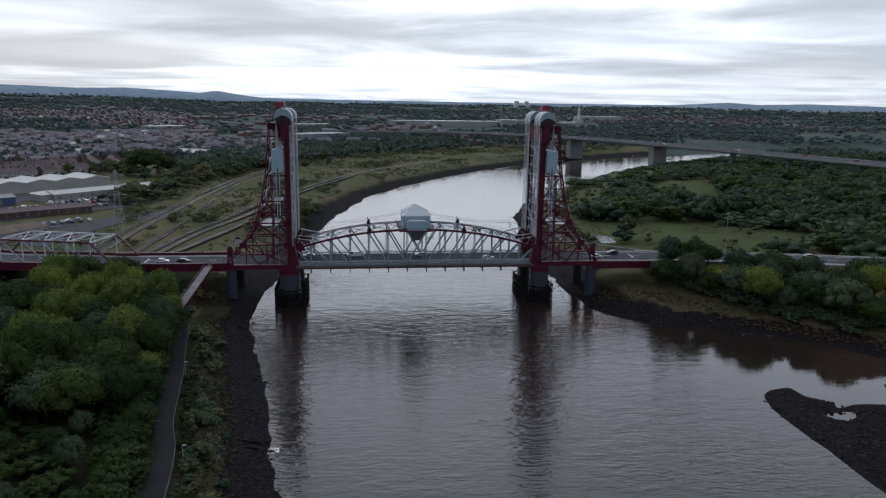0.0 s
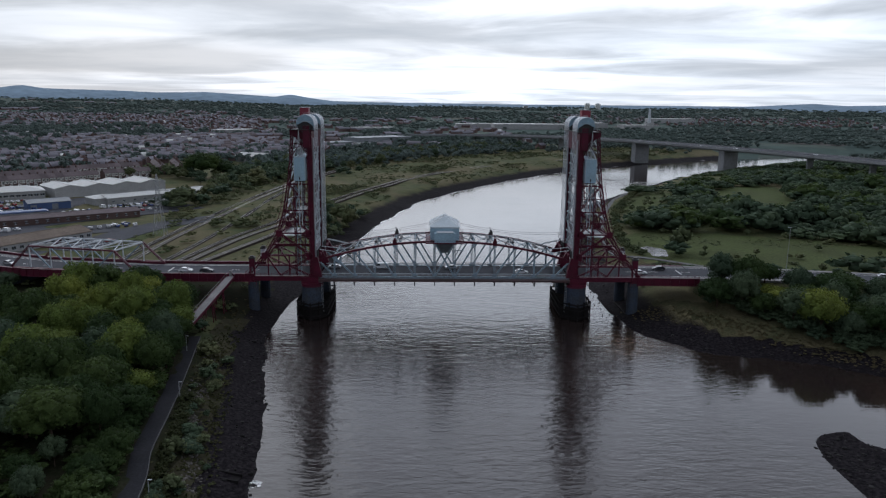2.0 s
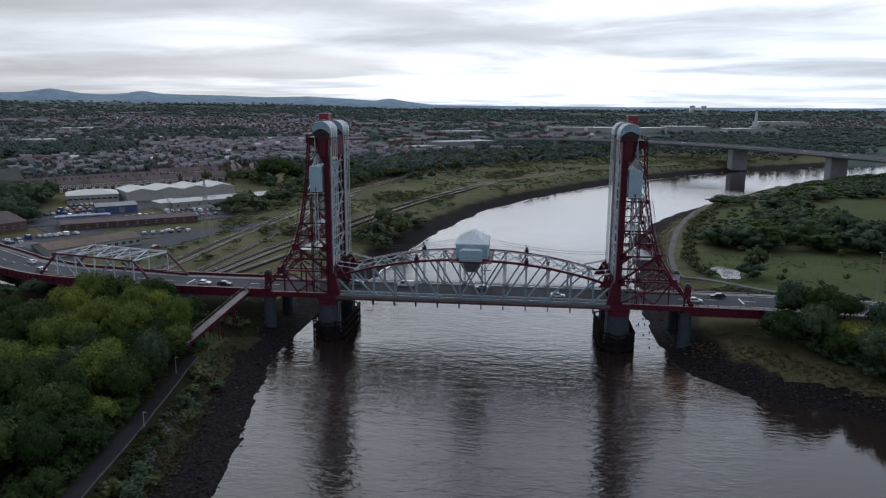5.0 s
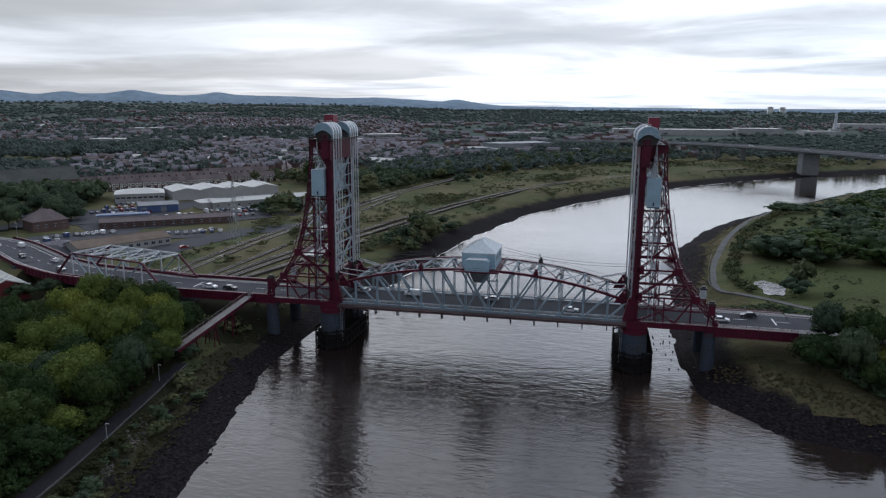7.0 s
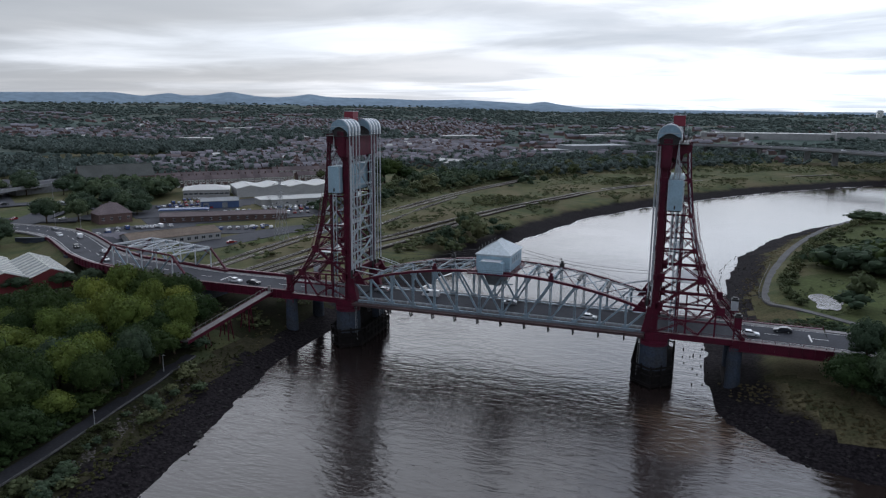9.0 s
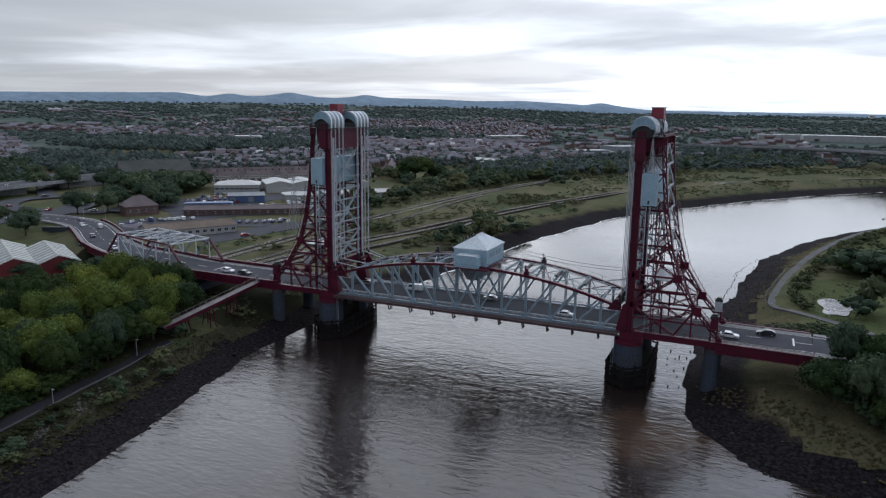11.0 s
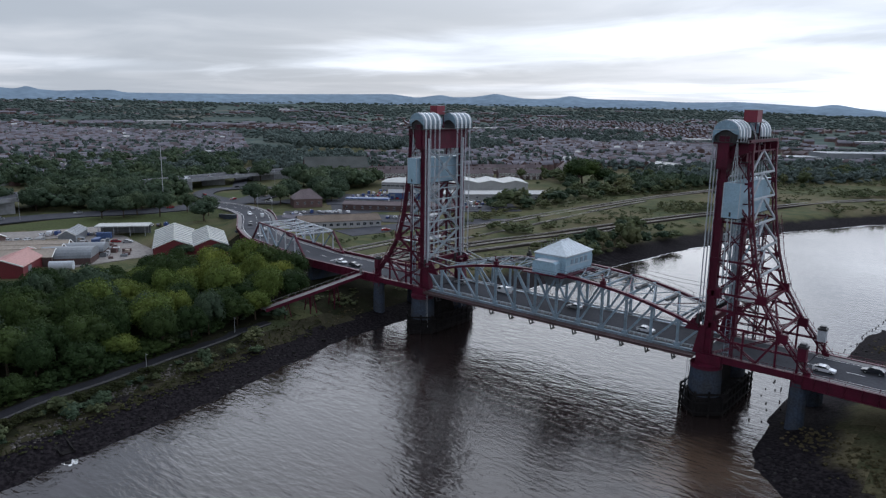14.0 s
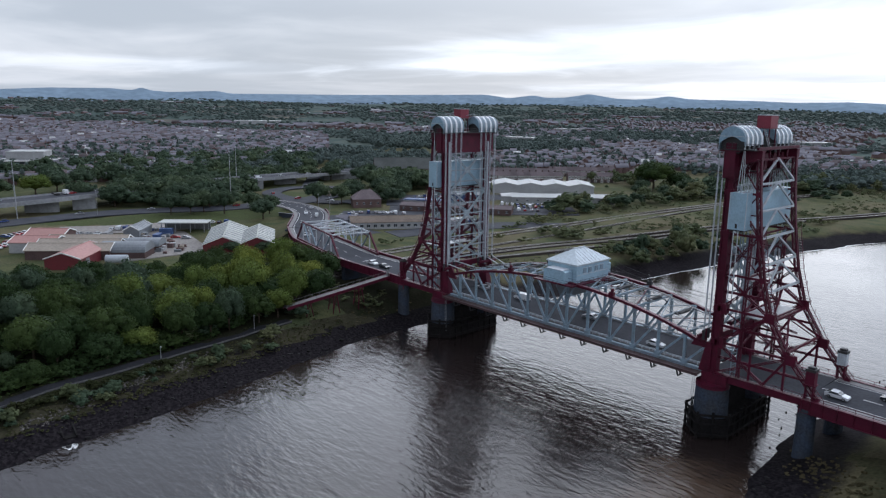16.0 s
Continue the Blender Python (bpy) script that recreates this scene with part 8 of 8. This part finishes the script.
# undergrowth along the wooded side of the riverside path
p, h = polyline([(-57, -160), (-60.5, -129), (-65, -105), (-68, -86), (-71, -70), (-74, -57)], 2)
i = rg.integers(0, len(p), 290)
o = rg.normal(0, 1.9, (290, 2))
x, y = p[i, 0] + o[:, 0] - 0.4, p[i, 1] + o[:, 1]
ok = clear_of(x, y, [PATH_L], 2.9)
bake("undergrowth", "dense dark undergrowth beside the riverside path", "undergrowth", NEAR[0], places_for(x[ok], y[ok], 2.4, 6.0, 1.6, 4.6, rg), LEAF)
# broken hedge between the path and the bank
p, h = polyline([(-48.5, -150), (-50.5, -129), (-55.5, -105), (-59.0, -86), (-62.5, -70), (-65.5, -58)], 0.6)
x, y = p[:, 0] + rg.normal(0, 0.7, len(p)), p[:, 1] + rg.normal(0, 0.5, len(p))
ok = (value_noise(x, y, 11.0, 88) > 0.5) & clear_of(x, y, [PATH_L], 2.0)
P = places_for(x[ok] + 0.4, y[ok], 1.2, 3.4, 0.8, 2.4, rg)
for k in range(2):
    bake("path_hedge", "broken hedge of scrub beside the path", "hedge", NEAR[k], P[k::2], OLIVE)
# bank-side herbs on the near left bank
p, h = polyline([(-50, -160), (-53, -120), (-58, -88), (-64, -62), (-68, -36)], 2)
i = rg.integers(0, len(p), 2600)
o = rg.normal(0, 4.6, (2600, 2))
x, y = p[i, 0] + o[:, 0] + 5, p[i, 1] + o[:, 1]
ok = off_water(x, y, 8) & clear_of(x, y, [PATH_L], 2.2)
bake("bank_herbs", "low weeds and bramble on the bank", "weeds", TUFT, places_for(x[ok], y[ok], 0.5, 1.9, 0.25, 1.0, rg), OLIVE)

for line, cnt, wd in (([(66, -10), (76, -22), (88, -31), (98, -39), (106, -47), (118, -56), (132, -68)], 900, 2.6), ([(-62, -30), (-66, -20), (-64, -6)], 60, 2.5), ([(68, 60), (74, 100), (82, 140), (96, 190), (120, 250)], 700, 2.4)):
    p, h = polyline(line, 2)
    i = rg.integers(0, len(p), cnt)
    o = rg.normal(0, wd, (cnt, 2))
    x, y = p[i, 0] + o[:, 0], p[i, 1] + o[:, 1]
    bake("dry_grass", "pale dry rank grass on the bank", "grass", TUFT, places_for(x, y, 0.8, 2.3, 0.3, 0.9, rg), DRY)

# rank grass on the wooded side of the path
p, h = polyline([(-54, -165), (-56.5, -129), (-60.5, -105), (-64.5, -86), (-69.5, -70)], 1.5)
i = rg.integers(0, len(p), 900)
o = rg.normal(0, 1.5, (900, 2))
x, y = p[i, 0] + o[:, 0] - 0.8, p[i, 1] + o[:, 1]
ok = clear_of(x, y, [PATH_L], 2.4)
bake("verge_grass", "rank weedy grass beside the path", "grass", TUFT, places_for(x[ok], y[ok], 0.7, 2.2, 0.4, 1.3, rg), LEAF)
# stones on the tidal mud and the shingle bar
for line, cnt, wd in (([(-36, -135), (-43, -90), (-49, -60), (-54, -30)], 620, 3.6), ([(61, -24), (74, -41), (90, -46), (104, -52), (115, -61), (127, -76)], 200, 2.6), ([(82, -100), (84, -120), (100, -135), (110, -105), (120, -130)], 2600, 10.0), ([(60, 20), (66, 90), (75, 150)], 260, 3.0), ([(-50, 0), (-46, 60)], 160, 3.0)):
    p, h = polyline(line, 2)
    i = rg.integers(0, len(p), cnt)
    o = rg.normal(0, wd, (cnt, 2))
    x, y = p[i, 0] + o[:, 0], p[i, 1] + o[:, 1]
    P = places_for(x, y, 0.1, 0.34, 0.07, 0.2, rg, 0.03)
    P[:, 3:5] *= np.clip(rg.lognormal(0, 0.5, len(P)), 0.5, 2.6)[:, None]
    P = P[P[:, 2] > -0.25]
    bake("shore_stones", "dark wet stones scattered on the tidal mud", "stones", (ICO1[0] * (1 + np.random.default_rng(3).normal(0, 0.15, (len(ICO1[0]), 1))), ICO1[1]), P, STONE)

# pale rubble and trampled ground below the path
p, h = polyline([(-44, -135), (-49, -113), (-54, -102), (-57, -84), (-60.5, -68), (-65, -52)], 1.5)
i = rg.integers(0, len(p), 900)
x, y = p[i, 0] + rg.normal(0, 1.1, 900), p[i, 1] + rg.normal(0, 1.2, 900)
ok = value_noise(x, y, 9.0, 44) > 0.42
P = places_for(x[ok], y[ok], 0.12, 0.5, 0.08, 0.22, rg, 0.02)
bake("bank_rubble", "pale broken rubble along the top of the bank", "stones", (ICO1[0] * (1 + np.random.default_rng(4).normal(0, 0.15, (len(ICO1[0]), 1))), ICO1[1]), P, RUBBLE)

# far country: trees and houses out to the horizon
n = 66000
yaw = np.radians(rg.uniform(-46, 100, n))
r = 260 * (4700 / 260) ** rg.uniform(0, 1, n) ** 0.9
x, y = -np.sin(yaw) * r - 10, np.cos(yaw) * r - 60
ok = off_water(x, y, 26) & clear_of(x, y, ROUTES, 13) & clear_of(x, y, [VIA], 20)
for poly in (SCRUB, WOOD_R, FIELD_A, FIELD_B, FIELD_C, WOOD_LEFT):
    ok &= ~inside(x, y, poly)
keep_out = [(-275, -95), (-145, -95), (-140, 130), (-120, 330), (-160, 330), (-180, 480), (-250, 460), (-360, 262), (-300, 170), (-250, 140), (-262, 40)]
ok &= ~inside(x, y, keep_out)
ok &= ~inside(x, y, [(-245, -100), (-240, 60), (-262, 165), (-330, 215), (-400, 215), (-385, 120), (-352, 0), (-318, -120), (-290, -220)])
in_town = np.zeros(x.shape, bool)
for z_ in ZONES:
    in_town |= inside(x, y, z_[0])
ok &= ~in_town | (rg.uniform(0, 1, n) < 0.45)
x, y, r = x[ok], y[ok], r[ok]
urban = value_noise(x, y, 260.0, 31) * 0.6 + value_noise(x, y, 90.0, 32) * 0.4
urban -= np.where(x > 150, 0.12, 0) + np.clip((r - 2200) / 6000, 0, 0.2) + np.where(r < 620, 0.5, 0)
belt = value_noise(x, y * 2.0, 420.0, 36) * 0.55 + value_noise(x, y * 1.5, 130.0, 37) * 0.45
wood = (urban < 0.55) & (belt > np.where(r < 700, 0.3, 0.37))
x1, y1, r1 = x[wood], y[wood], r[wood]
P = places_for(x1, y1, 8, 15, 6, 11, rg, 0.6)
P[:, 3] *= 1 + np.clip((r1 - 800) / 1500, 0, 1.7)
P[:, 4] *= 0.85 + 0.4 * value_noise(x1, y1, 120.0, 35) + np.clip((r1 - 1500) / 4000, 0, 0.4)
for k in range(3):
    Q = P[k::3]
    rr = r1[k::3]
    bake("near_trees", "trees among the houses", "trees", LOW[k % 2], Q[rr < 480], LEAF_DARK)
    bake("far_trees", "far woods and garden trees to the horizon", "trees", FAR[k], Q[(rr >= 480) & (rr < 1000)], HAZE_LEAF)
    bake("far_trees", "far woods and garden trees to the horizon", "trees", DOT[k], Q[rr >= 1000], HAZE_LEAF)

# far houses in streets
town = (urban >= 0.55) & ~((x > 150) & (r < 1700)) & ((x < -0.28 * y) | (rg.uniform(0, 1, len(x)) < 0.22))
x2, y2, r2 = x[town], y[town], r[town]
i = rg.permutation(len(x2))[:1500]
x2, y2, r2 = x2[i], y2[i], r2[i]
HR = np.array(HOUSE_ROWS)
z2 = ground_height(np.concatenate([x2, HR[:, 0]]), np.concatenate([y2, HR[:, 1]])) - 0.3
street = np.radians(48) + np.where(value_noise(x2, y2, 150.0, 50) > 0.55, math.pi / 2, 0) + (value_noise(x2, y2, 300.0, 51) - 0.5) * 0.8
ln = rg.uniform(9, 26, len(x2)) * (1 + np.clip((r2 - 1200) / 2500, 0, 0.8))
x2, y2 = np.concatenate([x2, HR[:, 0]]), np.concatenate([y2, HR[:, 1]])
street, ln = np.concatenate([street, HR[:, 2]]), np.concatenate([ln, HR[:, 3]])
hv = np.array([[-.5, -4, 0], [.5, -4, 0], [.5, 4, 0], [-.5, 4, 0], [-.5, -4, 5.4], [.5, -4, 5.4], [.5, 4, 5.4], [-.5, 4, 5.4], [-.5, 0, 8.2], [.5, 0, 8.2]])
wf = np.array([[0, 1, 5], [0, 5, 4], [1, 2, 6], [1, 6, 5], [2, 3, 7], [2, 7, 6], [3, 0, 4], [3, 4, 7], [5, 6, 9], [7, 4, 8]])
rv = np.array([[-.5, -4.5, 5.15], [.5, -4.5, 5.15], [.5, 0, 8.4], [-.5, 0, 8.4], [.5, 4.5, 5.15], [-.5, 4.5, 5.15], [-.5, -4.5, 4.95], [.5, -4.5, 4.95], [.5, 4.5, 4.95], [-.5, 4.5, 4.95]])
rf_ = np.array([[0, 1, 2], [0, 2, 3], [3, 2, 4], [3, 4, 5], [0, 6, 7], [0, 7, 1], [5, 4, 8], [5, 8, 9]])


def bake_houses(name, label, tv, tf, sel, mat, category="houses"):
    X, Y, Z, A, Ln = x2[sel], y2[sel], z2[sel], street[sel], ln[sel]
    c, s = np.cos(A), np.sin(A)
    lx = tv[None, :, 0] * Ln[:, None]
    ly = np.repeat(tv[None, :, 1], len(X), 0)
    V = np.stack([lx * c[:, None] - ly * s[:, None] + X[:, None], lx * s[:, None] + ly * c[:, None] + Y[:, None], tv[None, :, 2] * tall[sel][:, None] + Z[:, None]], 2).reshape(-1, 3)
    F = (tf[None] + (np.arange(len(X)) * len(tv))[:, None, None]).reshape(-1, 3)
    tagged(new(name, fast_mesh(name, V, F, mat)), label, category, kind="stuff")


pick = rg.uniform(0, 1, len(x2))
tall = rg.uniform(0.82, 1.15, len(x2))
bake_houses("town_walls", "far brick house walls", hv, wf, pick < 0.92, BRICK)
bake_houses("town_walls_pale", "far pale rendered house walls", hv, wf, pick >= 0.92, RENDER)
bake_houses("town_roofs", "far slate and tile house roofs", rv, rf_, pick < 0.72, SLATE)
bake_houses("town_roofs_brown", "far brown tile house roofs", rv, rf_, (pick >= 0.72) & (pick < 0.985), TILE)
bake_houses("town_roofs_pale", "far pale sheet roofs", rv, rf_, pick >= 0.985, WHITE_ROOF)


# ---- vehicles ----
def car_prototype(paint, label, length=4.3, van=False, name="car"):
    c = thing(name, label, "van" if van else "car", "road vehicles")
    h = length / 2
    if van:
        body = [(-h, 0.35), (h, 0.35), (h, 0.95), (h - 0.7, 1.2), (h - 1.5, 2.0), (-h, 2.05)]
        glass = [(h - 0.85, 1.2), (h - 1.55, 1.92), (h - 2.3, 1.92), (h - 2.3, 1.2)]
    else:
        body = [(-h, 0.3), (h, 0.3), (h, 0.72), (h - 0.25, 0.82), (h - 1.15, 0.93), (h - 1.9, 1.42), (-h + 1.1, 1.46), (-h + 0.15, 1.0), (-h, 0.9)]
        glass = [(h - 1.25, 0.95), (h - 1.93, 1.38), (-h + 1.15, 1.41), (-h + 0.45, 0.98)]
    part("body", Shape().prism(body, (1, 0, 0), (0, 0, 1), (0, -0.87, 0), (0, 1.74, 0)), paint, c)
    part("window", Shape().prism(glass, (1, 0, 0), (0, 0, 1), (0, -0.885, 0), (0, 1.77, 0)), GLASS, c, "dark side windows")
    if not van:
        part("windscreen", Shape().beam((h - 1.2, 0, 0.98), (h - 1.86, 0, 1.4), 1.5, 0.06), GLASS, c)
        part("rear_window", Shape().beam((-h + 1.03, 0, 1.43), (-h + 0.3, 0, 1.08), 1.4, 0.06), GLASS, c)
    else:
        part("windscreen", Shape().beam((h - 0.72, 0, 1.25), (h - 1.44, 0, 1.93), 1.5, 0.06), GLASS, c)
    for sx in (-1, 1):
        for sy in (-1, 1):
            w = part("wheel", Shape().cyl((sx * h * 0.62, sy * 0.72, 0.31), (sx * h * 0.62, sy * 0.92, 0.31), 0.31, 12), TYRE, c)
            part("rim", Shape().cyl((sx * h * 0.62, sy * 0.9, 0.31), (sx * h * 0.62, sy * 0.935, 0.31), 0.18, 8), STEEL, w)
    for sy in (-1, 1):
        part("headlight", Shape().box((h - 0.03, sy * 0.62, 0.66), (0.1, 0.34, 0.16)), PALE, c)
        part("tail_light", Shape().box((-h + 0.02, sy * 0.66, 0.75), (0.08, 0.26, 0.2)), CAR_RED, c)
    return c


PROTOS = [car_prototype(CAR_WHITE, "white hatchback car"), car_prototype(CAR_SILVER, "silver grey saloon car"), car_prototype(CAR_BLACK, "black hatchback car"), car_prototype(CAR_BLUE, "dark blue car"),
          car_prototype(CAR_RED, "red car"), car_prototype(CAR_WHITE, "white panel van", 5.2, True, "van"), car_prototype(CAR_BLUE, "blue panel van", 5.2, True, "van")]
PROTOS[0]["label"], PROTOS[1]["label"], PROTOS[2]["label"] = "white hatchback car with dark windows", "silver grey car with dark windows", "black hatchback car with silver wheels"
PROTOS[3]["label"], PROTOS[4]["label"], PROTOS[5]["label"], PROTOS[6]["label"] = "dark blue car with dark windows", "red car with dark windows", "white panel van with a sloping bonnet", "blue panel van with a sloping bonnet"
started = [False] * len(PROTOS)


def park(kind, x, y, z, rz):
    m = pose(x, y, z, 0, 0, rz)
    if started[kind]:
        return copy_thing(PROTOS[kind], m)
    PROTOS[kind].matrix_basis = m
    started[kind] = True
    return PROTOS[kind]


# traffic on the bridge and its approaches
for k, x, y, rz in ((5, -21.5, 3.0, 180), (1, 2.5, 3.0, 180), (0, 26, -3.2, 0), (0, 66, -3.2, 0), (0, -86, -3.0, 0), (2, -79, -3.2, 0), (1, -37.5, 3.0, 180), (2, 74, 2.8, 180)):
    park(k, x, y, 13.40, rz)
rp_, rh_ = along(ROAD_LEFT, 2.0)
for k, i, off in ((1, 44, 2.8), (0, 52, -2.8), (2, 61, 2.8), (5, 74, -2.8), (0, 80, 2.8), (1, 92, -2.8)):
    i = min(i, len(rp_) - 2)
    n = (-rh_[i, 1], rh_[i, 0])
    park(k, rp_[i, 0] + n[0] * off, rp_[i, 1] + n[1] * off, rp_[i, 2] + 0.02, math.degrees(math.atan2(rh_[i, 1], rh_[i, 0])) + (180 if off > 0 else 0))
rp_, rh_ = along(ROAD_RIGHT, 2.0)
for k, i, off in ((0, 30, -2.8), (1, 44, 2.8), (2, 60, -2.8)):
    n = (-rh_[i, 1], rh_[i, 0])
    park(k, rp_[i, 0] + n[0] * off, rp_[i, 1] + n[1] * off, rp_[i, 2] + 0.02, math.degrees(math.atan2(rh_[i, 1], rh_[i, 0])))
rc = np.random.default_rng(77)
for line, step, offs, lift in ((OVER, 34, (-5, 5), 0.1), (VIA, 62, (-7, -4, 4, 7), 0.1), (SLIP, 36, (-2,), 0.05), (RING, 40, (0,), 0.05)):
    rp_, rh_ = along(line, 2.0)
    i = 5
    while i < len(rp_) - 3:
        off = float(rc.choice(offs))
        n = (-rh_[i, 1], rh_[i, 0])
        park(int(rc.choice([0, 0, 1, 1, 2, 3, 4, 5])), rp_[i, 0] + n[0] * off, rp_[i, 1] + n[1] * off, rp_[i, 2] + lift, math.degrees(math.atan2(rh_[i, 1], rh_[i, 0])) + (180 if off > 0 else 0))
        i += int(step / 2 * rc.uniform(0.5, 1.5))
# a coach and a flatbed lorry on the flyover
def big_vehicle(name, label, cat, x, y, z, rz, paint, length, cab):
    v = thing(name, label, cat, at=(x, y, z), rz=rz)
    hl = length / 2
    if cab:
        part("cab", Shape().prism([(hl - 2.3, 0.6), (hl, 0.6), (hl, 1.9), (hl - 0.3, 3.0), (hl - 2.3, 3.0)], (1, 0, 0), (0, 0, 1), (0, -1.2, 0), (0, 2.4, 0)), paint, v)
        part("windscreen", Shape().beam((hl + 0.02, 0, 1.9), (hl - 0.28, 0, 2.9), 2.1, 0.06, (0, 1, 0)), GLASS, v)
        part("flatbed", Shape().box((-1.2, 0, 1.15), (length - 2.6, 2.45, 0.3)).box((-hl + 0.2, 0, 1.6), (0.1, 2.45, 0.8)), DARK, v)
    else:
        part("body", Shape().prism([(-hl, 0.5), (hl, 0.5), (hl, 2.0), (hl - 0.5, 3.3), (-hl + 0.2, 3.3), (-hl, 3.0)], (1, 0, 0), (0, 0, 1), (0, -1.25, 0), (0, 2.5, 0)), paint, v)
        for sy in (-1, 1):
            for k in range(6):
                part("window", Shape().box((-hl + 1.3 + k * (length - 2.2) / 6, sy * 1.26, 2.35), ((length - 2.2) / 6 - 0.25, 0.05, 1.0)), GLASS, v)
    for wx in (-hl + 2.0, -hl + 3.2 if cab else -hl + 2.0, hl - 1.5):
        for sy in (-1, 1):
            part("wheel", Shape().cyl((wx, sy * 0.95, 0.5), (wx, sy * 1.22, 0.5), 0.5, 12), TYRE, v)


big_vehicle("coach", "cream and yellow coach driving on the flyover", "bus", -344.5, 12, 14.58, 104, BUFF_ROOF, 12, False)
big_vehicle("lorry", "white-cabbed flatbed lorry driving on the flyover", "lorry", -339.0, -38, 14.52, 105, CAR_WHITE, 9, True)
big_vehicle("bus", "pale green single-deck bus at the junction", "bus", -296, 112, 7.6, 30, BUFF_ROOF, 11, False)
# parked rows
for (x0, y0), (x1, y1), n_, turn in (((-240, 2.5), (-231.5, 14), 4, 140), ((-252, -66), (-240, -46), 6, 140), ((-262, -72), (-254, -84), 5, 50), ((-236, -84), (-228, -92), 4, 50), ((-246, -76), (-238, -86), 4, 50), ((-250, -40), (-244, -22), 6, 140), ((-238, -30), (-234, -18), 3, 140), ((-212, 150), (-196, 168), 7, 140), ((-266, 192), (-254, 206), 6, 140), ((-240, -62), (-232, -54), 3, 50), ((-246, 150), (-226, 172), 9, 140), ((-258, 158), (-240, 182), 9, 140), ((-196, 178), (-172, 204), 11, 140), ((-190, 170), (-168, 194), 9, 140),
                                     ((-226, 84), (-208, 104), 6, 150), ((-176, 108), (-152, 124), 7, 120), ((-186, 160), (-162, 178), 8, 126), ((-214, 94), (-202, 108), 4, 150), ((-220, 72), (-212, 82), 3, 150), ((-164, 118), (-158, 128), 2, 60), ((-150, 78), (-146, 84), 1, 60), ((-214, -24), (-205, -18), 2, 52), ((-262, 176), (-250, 190), 5, 140)):
    for k in range(n_):
        f = (k + 0.5) / n_
        x, y = x0 + (x1 - x0) * f, y0 + (y1 - y0) * f
        park(int(rc.choice([0, 0, 1, 1, 2, 3, 3, 4, 5, 6])), x, y, ground_at(x, y) + 0.2, turn + rc.normal(0, 3))
# goods stacked in the yard
for k in range(46):
    u, v = rc.uniform(0, 1), rc.choice([0.0, 1.0])
    x, y = -178 - 62 * u + rc.normal(0, 1.5), -42 + 12 * u + v * 8 + rc.normal(0, 1.2)
    w, d, h = rc.uniform(1.2, 3.5), rc.uniform(1.0, 2.2), rc.uniform(0.6, 1.9)
    ob = thing("pallet_stack", "stack of building goods on a pallet in the yard", "pallet stack", "stacked goods", at=(x, y, ground_at(x, y) + 0.22), rz=52 + rc.normal(0, 6))
    mt_ = (BRICK, RENDER, GREY_ROOF, BUFF_ROOF)[k % 4]
    part("block", Shape().box((0, 0, h / 2 + 0.06), (w, d, h)), mt_, ob)
    part("wrap", Shape().box((0, 0, h + 0.11), (w * 1.06, d * 1.06, 0.1)), mt_, ob)
    part("pallet", Shape().box((0, 0, 0.03), (w * 1.1, d * 1.1, 0.12)), BARK, ob)
for x, y, rz, mt, lab in ((-224, -22, 52, SHED_BLUE, "blue steel shipping container in the yard"), (-232, -46, 140, RENDER, "white steel shipping container in the yard"), (-214, -30, 140, SHED_BLUE, "blue steel shipping container beside the shed")):
    c = thing("container", lab, "container", "containers", at=(x, y, ground_at(x, y) + 0.25), rz=rz)
    part("body", Shape().box((0, 0, 1.3), (6.0, 2.4, 2.6)), mt, c)
    for k in range(14):
        for sy in (-1, 1):
            part("rib", Shape().box((-2.8 + k * 0.43, sy * 1.22, 1.3), (0.16, 0.08, 2.3)), mt, c)
    part("door", Shape().box((3.02, 0, 1.3), (0.06, 2.2, 2.4)), mt, c)
st = thing("storage_tank", "pale grey horizontal storage tank on cradles", "tank", at=(-170, -62, ground_at(-170, -62)), rz=52)
part("shell", Shape().cyl((-4, 0, 2.0), (4, 0, 2.0), 1.6, 16), PALE, st)
for o in (-2.5, 2.5):
    part("cradle", Shape().box((o, 0, 0.6), (0.5, 2.6, 1.4)), CONCRETE, st)
